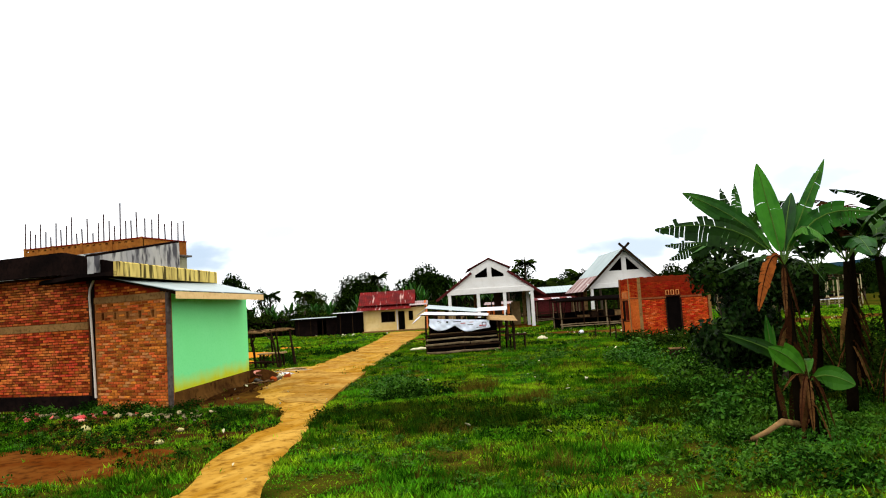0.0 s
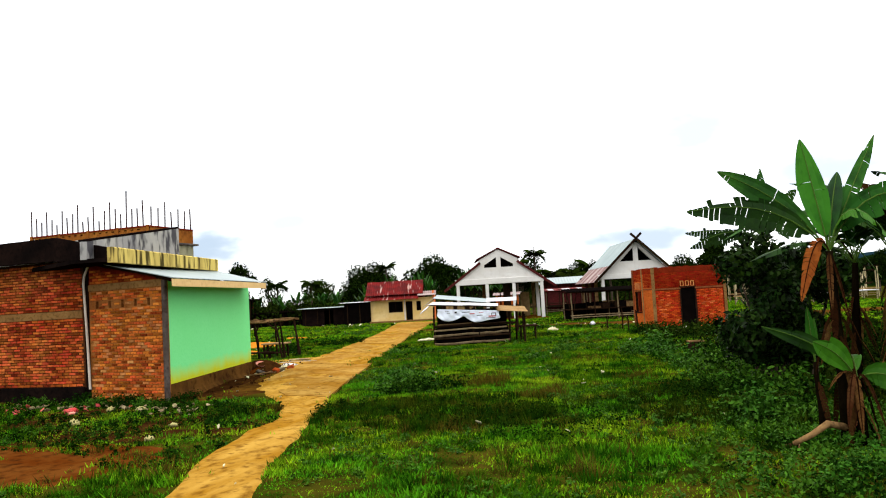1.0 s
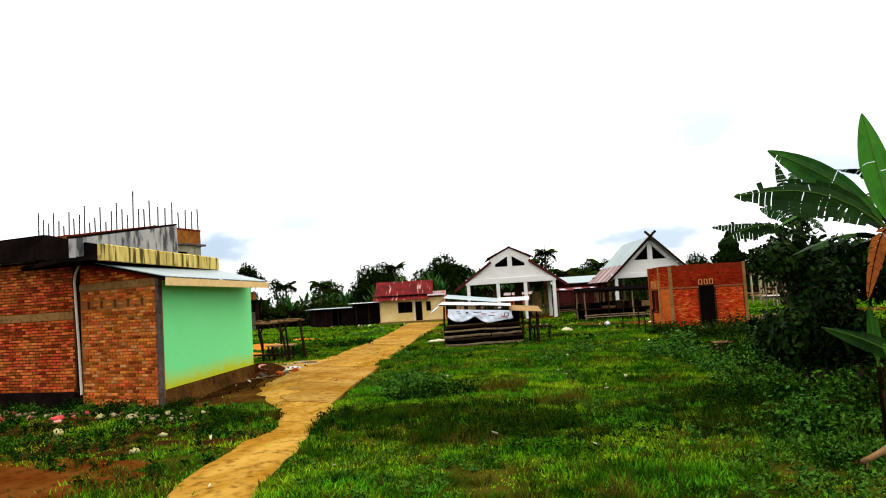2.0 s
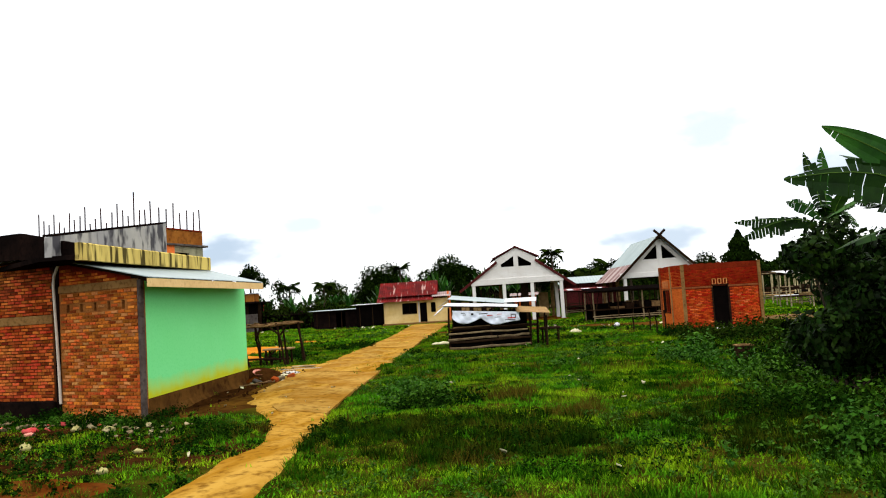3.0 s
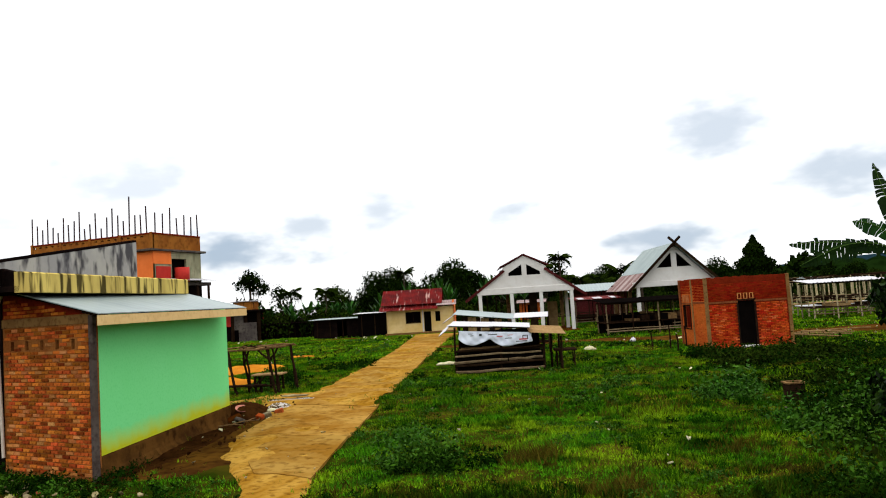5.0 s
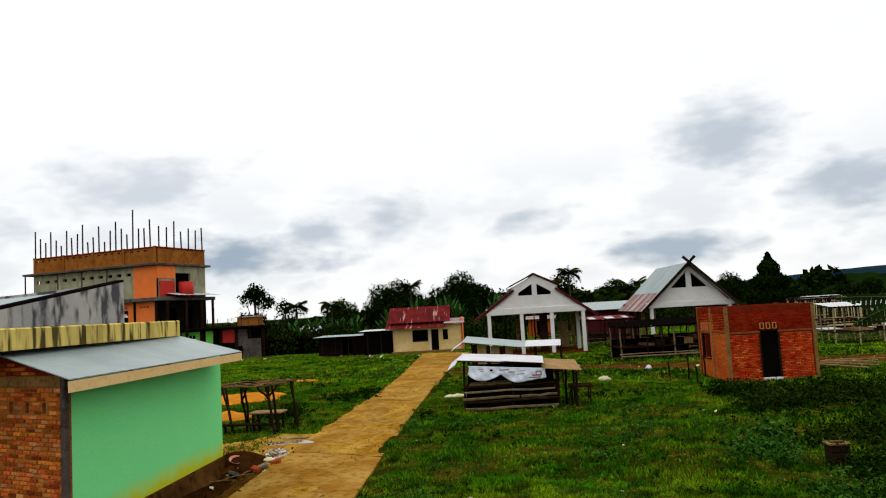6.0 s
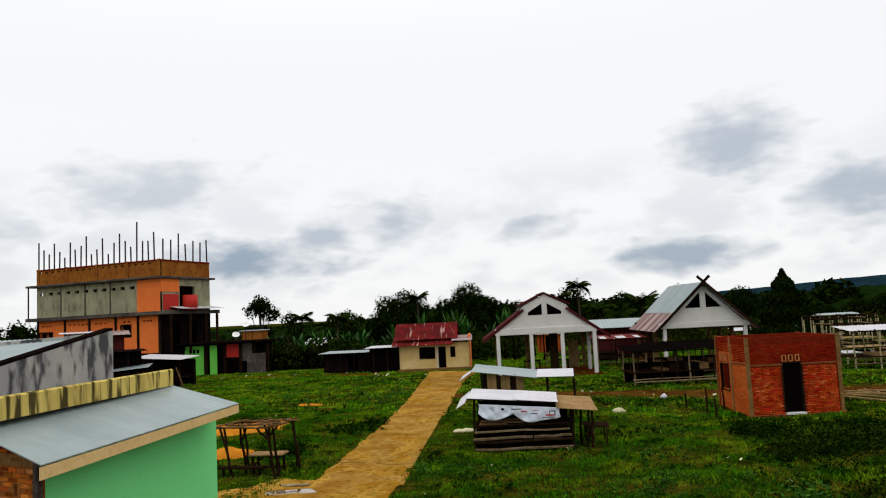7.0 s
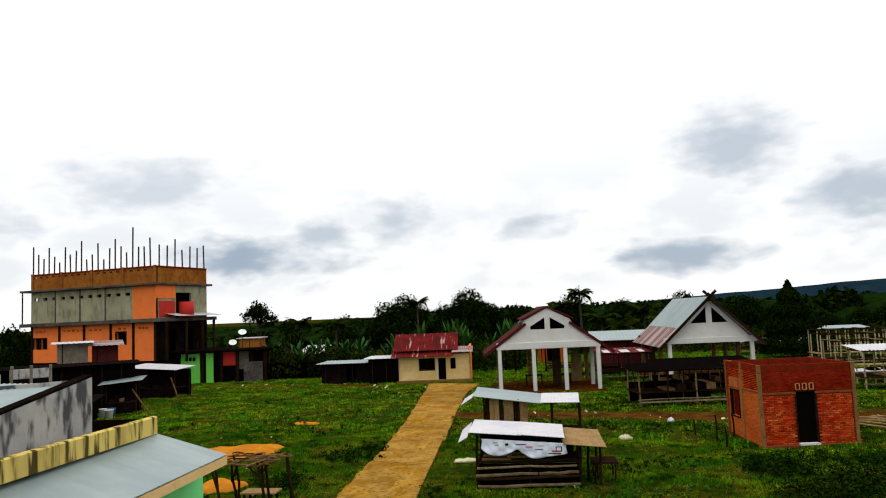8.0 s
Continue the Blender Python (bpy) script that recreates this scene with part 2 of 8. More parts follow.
M["rust"] = material("rusty_red_sheet", (0.130, 0.006, 0.005), (0.062, 0.0045, 0.004), (0.42, 0.26, 0.22), 1.1, 5.0, 0.7, 0.0, bump=0.1, streak=0.10, streak_y=0.10, stain=0.8, spec=0.03, edge=(0.60, 0.68))
M["maroon"] = material("maroon_sheet", (0.0638, 0.009, 0.009), (0.0413, 0.0075, 0.0075), (0.0975, 0.0263, 0.0225), 1.3, 9, 0.7, bump=0.1, spec=0.03)
M["brownrust"] = material("brown_rusted_zinc", (0.126, 0.0504, 0.0437), (0.336, 0.269, 0.252), (0.084, 0.0378, 0.0336), 1.6, 6, 0.6, 0.1, bump=0.05, stretch=(0.10, 1.6, 0.10), spread=(0.42, 0.60), stain=0.4)
M["white"] = material("white_painted_render", (0.621, 0.607, 0.578), (0.563, 0.542, 0.506), (0.476, 0.44, 0.39), 0.6, 3, 0.8, bump=0.03, spec=0.02, stain=0.4)
M["cream"] = material("cream_paint", (0.717, 0.547, 0.255), (0.624, 0.434, 0.151), (0.473, 0.302, 0.0945), 0.5, 2.5, 0.85, bump=0.03, spec=0.02, stain=0.4)
M["orange"] = material("orange_paint", (0.798, 0.197, 0.0462), (0.739, 0.168, 0.0378), (0.605, 0.134, 0.0252), 0.35, 2, 0.8, bump=0.02, spec=0.02, stain=0.35)
M["redpaint"] = material("red_paint", (0.462, 0.0294, 0.021), (0.403, 0.0252, 0.0168), (0.294, 0.021, 0.0168), 1, 12, 0.6, bump=0.05)
M["block"] = material("grey_block_wall", (0.319, 0.307, 0.193), (0.227, 0.218, 0.134), (0.084, 0.0798, 0.0504), 0.6, 2.2, 0.95, bump=0.1, spec=0.0, streak=0.35, stain=0.6)
M["brownblock"] = material("brown_brick_band", (0.286, 0.105, 0.0185), (0.21, 0.0672, 0.0134), (0.084, 0.0302, 0.0084), 0.7, 3, 0.95, bump=0.1, spec=0.0, stain=0.6)
M["wood"] = material("weathered_dark_timber", (0.0137, 0.00729, 0.00428), (0.0235, 0.0128, 0.00683), (0.00602, 0.00343, 0.00214), 3, 20, 0.9, bump=0.4, random=0.3, spec=0.0)
M["palewood"] = material("grey_brown_pole", (0.202, 0.151, 0.0858), (0.126, 0.0858, 0.0454), (0.0654, 0.0428, 0.0227), 4, 20, 0.9, bump=0.4, random=0.25, spec=0.0)
M["postwood"] = material("pale_barked_post", (0.40, 0.34, 0.20), (0.29, 0.24, 0.13), (0.13, 0.10, 0.05), 3, 16, 0.9, bump=0.3, random=0.3, spec=0.0)
M["plank"] = material("tan_plank", (0.265, 0.17, 0.0758), (0.195, 0.12, 0.0504), (0.107, 0.063, 0.0284), 3, 20, 0.9, bump=0.3, random=0.2, spec=0.0)
M["fascia"] = material("cream_fascia_board", (0.672, 0.47, 0.21), (0.622, 0.42, 0.176), (0.521, 0.336, 0.134), 2, 12, 0.7, bump=0.05, spec=0.05)
# Near black: for dark boards and marks, and for painted interior shade.
M["dark"] = material("near_black_and_shade", (0.00252, 0.00189, 0.00168), (0.0042, 0.00294, 0.00252), (0.00168, 0.00126, 0.00126), 2, 20, 0.95, bump=0, spec=0.0)
M["steel"] = material("rusted_steel_bar", (0.042, 0.0302, 0.0336), (0.0588, 0.0336, 0.0294), (0.0252, 0.0185, 0.0202), 6, 40, 0.7, 0.2, bump=0.1)
M["pipe"] = material("white_plastic_pipe", (0.571, 0.504, 0.42), (0.504, 0.437, 0.353), (0.42, 0.353, 0.277), 2, 20, 0.5, bump=0)
M["cloth"] = material("white_banner_cloth", (0.78, 0.83, 0.92), (0.72, 0.77, 0.88), (0.60, 0.64, 0.76), 2.2, 6, 0.8, bump=0.05, spec=0.0)
M["litter"] = material("pale_litter", (0.465, 0.435, 0.27), (0.375, 0.338, 0.195), (0.225, 0.195, 0.105), 4, 14, 0.8, bump=0.2, random=0.5, island=True)
M["dirtylitter"] = material("muddy_litter", (0.255, 0.217, 0.112), (0.15, 0.112, 0.0525), (0.0675, 0.045, 0.0225), 4, 14, 0.8, bump=0.2, random=0.6, island=True)
M["redlitter"] = material("red_plastic_litter", (0.462, 0.042, 0.0336), (0.353, 0.084, 0.0672), (0.252, 0.0336, 0.0252), 4, 30, 0.6, bump=0.1, random=0.3, island=True)
# Tree, thicket and bush leaves near black: shade within foliage is in the colour.
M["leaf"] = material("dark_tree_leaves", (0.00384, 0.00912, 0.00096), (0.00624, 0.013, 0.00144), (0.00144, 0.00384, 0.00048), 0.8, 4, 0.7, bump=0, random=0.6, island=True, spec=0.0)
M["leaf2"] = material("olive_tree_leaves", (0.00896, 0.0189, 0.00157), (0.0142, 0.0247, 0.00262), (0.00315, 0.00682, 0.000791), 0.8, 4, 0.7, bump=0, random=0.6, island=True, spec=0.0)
M["herb"] = material("weed_leaves", (0.0213, 0.0729, 0.00485), (0.0365, 0.0911, 0.00485), (0.00607, 0.0243, 0.00182), 0.7, 3, 0.6, bump=0, random=0.35, island=True, spec=0.02)
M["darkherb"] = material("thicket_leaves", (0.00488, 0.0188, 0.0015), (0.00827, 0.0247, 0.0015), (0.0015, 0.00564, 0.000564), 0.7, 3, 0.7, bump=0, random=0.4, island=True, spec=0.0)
M["banana"] = material("banana_leaf", (0.00796, 0.0425, 0.00319), (0.0213, 0.085, 0.00531), (0.00319, 0.0159, 0.00159), 0.8, 5, 0.5, bump=0.15, random=0.6, spec=0.07)
# Darkened copy of banana_leaf: the thicket's shade is in the colour.
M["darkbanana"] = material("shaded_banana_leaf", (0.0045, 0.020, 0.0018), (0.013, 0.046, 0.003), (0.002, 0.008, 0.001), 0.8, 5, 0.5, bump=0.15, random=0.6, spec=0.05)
# Light green of young leaves, brightened further to imitate light through the blade.
M["youngleaf"] = material("backlit_young_banana_leaf", (0.0202, 0.0936, 0.00432), (0.0324, 0.126, 0.00576), (0.00864, 0.0468, 0.00288), 0.9, 5, 0.5, bump=0.12, random=0.35, spec=0.08)
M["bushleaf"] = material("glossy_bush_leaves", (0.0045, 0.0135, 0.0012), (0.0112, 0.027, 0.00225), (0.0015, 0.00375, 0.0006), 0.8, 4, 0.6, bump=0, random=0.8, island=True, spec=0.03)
M["deadleaf"] = material("brown_dead_banana_leaf", (0.040, 0.016, 0.005), (0.080, 0.038, 0.012), (0.012, 0.005, 0.002), 3, 14, 0.85, bump=0.3, random=0.7, spec=0.0)
M["rib"] = material("banana_leaf_rib", (0.0529, 0.106, 0.0106), (0.0412, 0.0882, 0.00882), (0.0294, 0.0647, 0.00707), 2, 14, 0.5, bump=0)
M["drybanana"] = material("dry_banana_leaf", (0.0211, 0.00826, 0.00294), (0.0141, 0.00529, 0.00176), (0.00588, 0.00235, 0.00118), 3, 14, 0.85, bump=0.2, random=0.5, spec=0.0)
M["stem"] = material("banana_stem", (0.00606, 0.00425, 0.00181), (0.00392, 0.00242, 0.00121), (0.00181, 0.00121, 0.000606), 3, 14, 0.8, bump=0.3, stretch=(1, 1, 0.2), spec=0.0)
M["bark"] = material("tree_bark", (0.0714, 0.0504, 0.0336), (0.0462, 0.0336, 0.0235), (0.0252, 0.0185, 0.0134), 4, 30, 0.95, bump=0.5)
M["vividgreen"] = material("vivid_green_paint", (0.168, 0.622, 0.084), (0.151, 0.588, 0.0756), (0.126, 0.504, 0.0672), 0.5, 2.5, 0.75, bump=0.02, spec=0.03, stain=0.35)
M["orangeleaf"] = material("orange_dead_leaf", (0.252, 0.0714, 0.0134), (0.185, 0.0462, 0.0101), (0.101, 0.0252, 0.00672), 3, 14, 0.8, bump=0.2, spec=0.0)
M["darkmud"] = material("wet_dark_mud", (0.0192, 0.00672, 0.00192), (0.036, 0.0134, 0.00336), (0.00672, 0.00288, 0.00096), 1.4, 7, 0.9, bump=0.7, spec=0.0)
# Woods tinted blue: the haze of distance is mixed into the hill's colour.
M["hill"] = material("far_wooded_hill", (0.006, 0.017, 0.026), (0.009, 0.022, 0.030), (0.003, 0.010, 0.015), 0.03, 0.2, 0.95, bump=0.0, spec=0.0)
M["redcolumn"] = material("red_stained_concrete", (0.202, 0.063, 0.021), (0.16, 0.042, 0.0151), (0.084, 0.0252, 0.0101), 1.5, 12, 0.95, bump=0.3, spec=0.0)
# Canopy colour lowered towards black for the shade among the crowns.
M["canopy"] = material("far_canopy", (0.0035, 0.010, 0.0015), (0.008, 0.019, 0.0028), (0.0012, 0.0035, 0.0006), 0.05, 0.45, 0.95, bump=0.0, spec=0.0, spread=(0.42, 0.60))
M["dishwhite"] = material("white_enamel", (0.773, 0.764, 0.748), (0.722, 0.714, 0.689), (0.63, 0.605, 0.571), 1.0, 5, 0.5, bump=0, stain=0.3)
M["darkslab"] = material("stained_dark_concrete", (0.063, 0.0521, 0.0462), (0.109, 0.0924, 0.0756), (0.021, 0.0168, 0.0151), 0.7, 4, 0.95, bump=0.1, spec=0.0)
M["deadstem"] = material("dead_banana_fibre", (0.218, 0.126, 0.0504), (0.126, 0.0714, 0.0294), (0.0504, 0.0294, 0.0134), 3, 14, 0.9, bump=0.4, spec=0.0)
M["plinth"] = material("mud_splashed_plinth", (0.040, 0.017, 0.005), (0.095, 0.042, 0.010), (0.012, 0.006, 0.002), 1.2, 5, 0.9, bump=0.8, spec=0.0)
M["column"] = material("grimy_column", (0.0872, 0.0706, 0.0605), (0.0571, 0.0403, 0.0322), (0.0269, 0.0188, 0.0148), 1.5, 10, 0.9, bump=0.3, spec=0.0)
M["polewood"] = material("rough_branch_wood", (0.186, 0.109, 0.0437), (0.0983, 0.0546, 0.024), (0.0382, 0.0218, 0.0109), 3, 14, 0.9, bump=0.4, random=0.35, spec=0.0)
M["pinkplastic"] = material("faded_pink_plastic", (0.605, 0.235, 0.168), (0.521, 0.168, 0.118), (0.378, 0.109, 0.0756), 2, 10, 0.5, bump=0)
M["blueplastic"] = material("faded_blue_plastic", (0.0672, 0.21, 0.386), (0.0504, 0.151, 0.302), (0.0336, 0.101, 0.21), 2, 10, 0.5, bump=0)
M["wrapper"] = material("dirty_yellow_wrapper", (0.336, 0.302, 0.109), (0.252, 0.218, 0.084), (0.118, 0.0924, 0.042), 6, 25, 0.7, bump=0.3)

# ---- shapes ----


class Shape:
    def __init__(self):
        self.v, self.f = [], []

    def add(self, verts, faces):
        k = len(self.v)
        self.v.extend(tuple(p) for p in verts)
        self.f.extend(tuple(k + i for i in f) for f in faces)
        return self

    def box(self, c, size, bevel=0.0, m=None):
        h = [s / 2 for s in size]
        b = min(bevel, min(h) * 0.6)
        pts, faces = [], []
        if b <= 0:
            pts = [Vector((sx * h[0], sy * h[1], sz * h[2])) for sx in (-1, 1) for sy in (-1, 1) for sz in (-1, 1)]
            faces = [(0, 1, 3, 2), (4, 6, 7, 5), (0, 4, 5, 1), (2, 3, 7, 6), (0, 2, 6, 4), (1, 5, 7, 3)]
        else:
            at = {}
            signs = [(a, e, g) for a in (-1, 1) for e in (-1, 1) for g in (-1, 1)]
            for s in signs:
                for a in range(3):
                    at[s, a] = len(pts)
                    pts.append(Vector([s[i] * (h[i] - (0 if i == a else b)) for i in range(3)]))
            for a in range(3):
                u, w = [i for i in range(3) if i != a]
                for sa in (-1, 1):
                    ring = []
                    for su, sw in ((-1, -1), (1, -1), (1, 1), (-1, 1)):
                        s = [0, 0, 0]
                        s[a], s[u], s[w] = sa, su, sw
                        ring.append(at[tuple(s), a])
                    faces.append(ring)
                for su in (-1, 1):
                    for sw in (-1, 1):
                        lo, hi = [0, 0, 0], [0, 0, 0]
                        lo[a], hi[a] = -1, 1
                        lo[u] = hi[u] = su
                        lo[w] = hi[w] = sw
                        lo, hi = tuple(lo), tuple(hi)
                        faces.append([at[lo, u], at[hi, u], at[hi, w], at[lo, w]])
            for s in signs:
                faces.append([at[s, 0], at[s, 1], at[s, 2]])
            good = []
            for f in faces:
                n = (pts[f[1]] - pts[f[0]]).cross(pts[f[2]] - pts[f[0]])
                mid = sum((pts[i] for i in f), Vector()) / len(f)
                good.append(f if n.dot(mid) > 0 else f[::-1])
            faces = good
        c = Vector(c)
        pts = [(m @ p if m else p) + c for p in pts]
        return self.add(pts, faces)

    def span(self, x0, x1, y0, y1, z0, z1, bevel=0.0):
        return self.box(((x0 + x1) / 2, (y0 + y1) / 2, (z0 + z1) / 2), (x1 - x0, y1 - y0, z1 - z0), bevel)

    def beam(self, p, q, w, h, bevel=0.0):
        p, q = Vector(p), Vector(q)
        d = q - p
        return self.box((p + q) / 2, (w, h, d.length), bevel, d.to_track_quat("Z", "Y").to_matrix())

    def rod(self, pts, r, n=6, r2=None):
        """A tube along the points, tapering from r to r2."""
        pts = [Vector(p) for p in pts]
        r2 = r if r2 is None else r2
        k = len(self.v)
        for i, p in enumerate(pts):
            d = (pts[min(i + 1, len(pts) - 1)] - pts[max(i - 1, 0)]).normalized()
            a = d.cross(Vector((0.31, 0.95, 0.1)) if abs(d.y) < 0.9 else Vector((1, 0, 0.1))).normalized()
            b = d.cross(a)
            rr = r + (r2 - r) * i / max(1, len(pts) - 1)
            for j in range(n):
                t = 2 * math.pi * j / n
                self.v.append(tuple(p + (a * math.cos(t) + b * math.sin(t)) * rr))
        for i in range(len(pts) - 1):
            for j in range(n):
                q = (j + 1) % n
                self.f.append((k + i * n + j, k + i * n + q, k + (i + 1) * n + q, k + (i + 1) * n + j))
        self.f.append(tuple(k + j for j in range(n))[::-1])
        self.f.append(tuple(k + (len(pts) - 1) * n + j for j in range(n)))
        return self

    def prism(self, poly, way):
        """A flat polygon pushed along way."""
        n, way = len(poly), Vector(way)
        a = [Vector(p) for p in poly]
        return self.add(a + [p + way for p in a], [tuple(range(n))[::-1], tuple(range(n, 2 * n))] + [(i, (i + 1) % n, n + (i + 1) % n, n + i) for i in range(n)])

    def sheet(self, p, u, w, waves, depth, thick=0.012, rows=1, sag=0.0, rnd=None):
        """A corrugated sheet from corner p along u (across the ridges) and w."""
        p, u, w = Vector(p), Vector(u), Vector(w)
        nrm = u.cross(w).normalized()
        cols = waves * 4
        k = len(self.v)
        for side in (0, 1):
            for i in range(rows + 1):
                for j in range(cols + 1):
                    off = math.sin(j / 4 * 2 * math.pi) * depth + side * thick - sag * math.sin(math.pi * i / rows) * 1.0
                    if rnd:
                        off += rnd.uniform(-1, 1) * depth * 0.5
                    self.v.append(tuple(p + u * (j / cols) + w * (i / rows) + nrm * off))
        m = (rows + 1) * (cols + 1)
        for i in range(rows):
            for j in range(cols):
                a, b = k + i * (cols + 1) + j, k + (i + 1) * (cols + 1) + j
                self.f.append((a + m, a + 1 + m, b + 1 + m, b + m))
                self.f.append((a, b, b + 1, a + 1))
        for j in range(cols):
            a, b = k + j, k + rows * (cols + 1) + j
            self.f.append((a, a + 1, a + 1 + m, a + m))
            self.f.append((b, b + m, b + 1 + m, b + 1))
        for i in range(rows):
            a, b = k + i * (cols + 1), k + i * (cols + 1) + cols
            self.f.append((a, a + m, a + cols + 1 + m, a + cols + 1))
            self.f.append((b, b + cols + 1, b + cols + 1 + m, b + m))
        return self

    def weld(self):
        """Joins corners that meet, so that the shape is one piece."""
        at, idx, vs = {}, [], []
        for p in self.v:
            k = tuple(round(c, 4) for c in p)
            if k not in at:
                at[k] = len(vs)
                vs.append(p)
            idx.append(at[k])
        self.v, self.f = vs, [tuple(idx[i] for i in f) for f in self.f]
        return self

    def mesh(self, name, mat, smooth=False):
        me = bpy.data.meshes.new(name)
        me.from_pydata(self.v, [], self.f)
        me.materials.append(mat)
        if smooth:
            me.polygons.foreach_set("use_smooth", [True] * len(me.polygons))
        me.update()
        return me


def part(name, shape, mat, parent, label="", smooth=False):
    ob = new(name, shape.mesh(name, M[mat], smooth))
    ob.parent = parent
    if label:
        tagged(ob, label)
    return ob


def thing(name, x, y, z=0.0, rz=0.0, label="", category="", group="", kind=""):
    ob = new(name)
    ob.empty_display_size = 0.2
    ob.matrix_world = pose(x, y, z, 0, 0, rz)
    return tagged(ob, label, category, group, kind)


def solo(name, shape, mat, x=0.0, y=0.0, z=0.0, rz=0.0, label="", category="", group="", kind="", smooth=False):
    ob = new(name, shape.mesh(name, M[mat], smooth))
    ob.matrix_world = pose(x, y, z, 0, 0, rz)
    return tagged(ob, label, category, group, kind)


def ground_z(x, y):
    """The lie of the land: low bumps near the track, flat further out."""
    fade = max(0.0, 1.0 - math.hypot(x + 8, y - 30) / 90.0)
    dip = 0.25 * math.exp(-((x - 0.5) ** 2 + (y - 43.5) ** 2) / 60.0)
    return -dip + fade * (0.08 * noise.noise(Vector((x * 0.35, y * 0.35, 0.3))) + 0.07 * noise.noise(Vector((x * 0.9, y * 0.9, 4.0))))

# ---- ground, track ----


def axis(lo, hi, step, reach):
    a = list(np.arange(lo, hi + 1e-6, step))
    d, s = step, []
    while d < reach:
        d *= 1.5
        s.append(d)
    left, right = [], []
    x = lo
    for q in s:
        x -= q
        left.append(x)
    x = hi
    for q in s:
        x += q
        right.append(x)
    return left[::-1] + a + right


gx, gy = axis(-32, 16, 0.4, 900), axis(4, 66, 0.4, 900)
sh = Shape()
sh.v = [(x, y, ground_z(x, y)) for y in gy for x in gx]
nx = len(gx)
sh.f = [(j * nx + i, j * nx + i + 1, (j + 1) * nx + i + 1, (j + 1) * nx + i) for j in range(len(gy) - 1) for i in range(nx - 1)]
solo("ground", sh, "ground", label="green and brown grassy village ground", category="ground", kind="structure", smooth=True)

# edges of the track: distance ahead, left x, right x
TRACK = [(2.0, -4.3, -2.7), (7.7, -5.45, -4.1), (9.6, -6.3, -5.04), (11.4, -6.8, -5.62), (12.7, -7.0, -6.22), (14.2, -7.75, -6.82), (15.3, -8.5, -7.2), (16.3, -9.5, -7.6), (18.5, -11.2, -8.3), (20.0, -11.9, -8.8),
         (22.5, -12.6, -9.55), (25.2, -13.5, -10.45), (31.0, -15.1, -12.2), (38.0, -17.0, -14.2), (46.6, -19.7, -16.8), (55.0, -22.6, -19.3), (63.0, -25.2, -21.2), (65.4, -26.5, -20.9)]


def track_edges(y):
    for (y0, l0, r0), (y1, l1, r1) in zip(TRACK, TRACK[1:]):
        if y0 <= y <= y1:
            f = (y - y0) / (y1 - y0)
            return l0 + (l1 - l0) * f, r0 + (r1 - r0) * f
    return None


def on_track(x, y, margin=0.0):
    e = track_edges(y)
    if e and e[0] - margin < x < e[1] + margin:
        return True
    return side_track(y, x, margin)


def side_track(y, x, margin=0.0):
    if x < -18 or x > 40:
        return False
    mid = 48.6 + 0.10 * (x + 10)
    half = 1.5 + 0.06 * max(0, x + 3)
    return abs(y - mid) < half + margin


def ribbon(rows, across, name, mat, label, lift=0.03):
    s = Shape()
    for a, b in rows:
        for i in range(across + 1):
            f = i / across
            x, y = a[0] + (b[0] - a[0]) * f, a[1] + (b[1] - a[1]) * f
            edge = min(f, 1 - f) * across
            s.v.append((x, y, ground_z(x, y) + (lift if edge >= 1 else -0.03)))
    n = across + 1
    s.f = [(j * n + i, j * n + i + 1, (j + 1) * n + i + 1, (j + 1) * n + i) for j in range(len(rows) - 1) for i in range(across)]
    return solo(name, s, mat, label=label, category="road", kind="structure", smooth=True)


rows = []
for y in np.arange(2.0, 65.3, 0.3):
    l, r = track_edges(y)
    jl, jr = 0.14 * noise.noise(Vector((0, y * 0.8, 1))) + 0.08 * noise.noise(Vector((0, y * 3, 1))), 0.12 * noise.noise(Vector((5, y * 0.8, 1))) + 0.10 * noise.noise(Vector((5, y * 3, 1)))
    rows.append(((l + jl - 0.1, y + 0.15), (r + jr + 0.1, y - 0.1)))
ribbon(rows, 14, "road", "road", "ochre dirt and worn concrete village track")
rows = []
for x in np.arange(-18.2, 30.0, 0.5):
    mid, half = 48.6 + 0.10 * (x + 10), 1.5 + 0.06 * max(0, x + 3)
    j = 0.3 * noise.noise(Vector((x * 0.7, 0, 3)))
    rows.append(((x, mid + half + j), (x, mid - half + j * 0.7)))
ribbon(rows, 8, "side_road", "apron", "ochre dirt side track crossing the grass", 0.02)

# ---- walls and bricks ----


def moved(shape, m):
    shape.v = [tuple(m @ Vector(p)) for p in shape.v]
    return shape


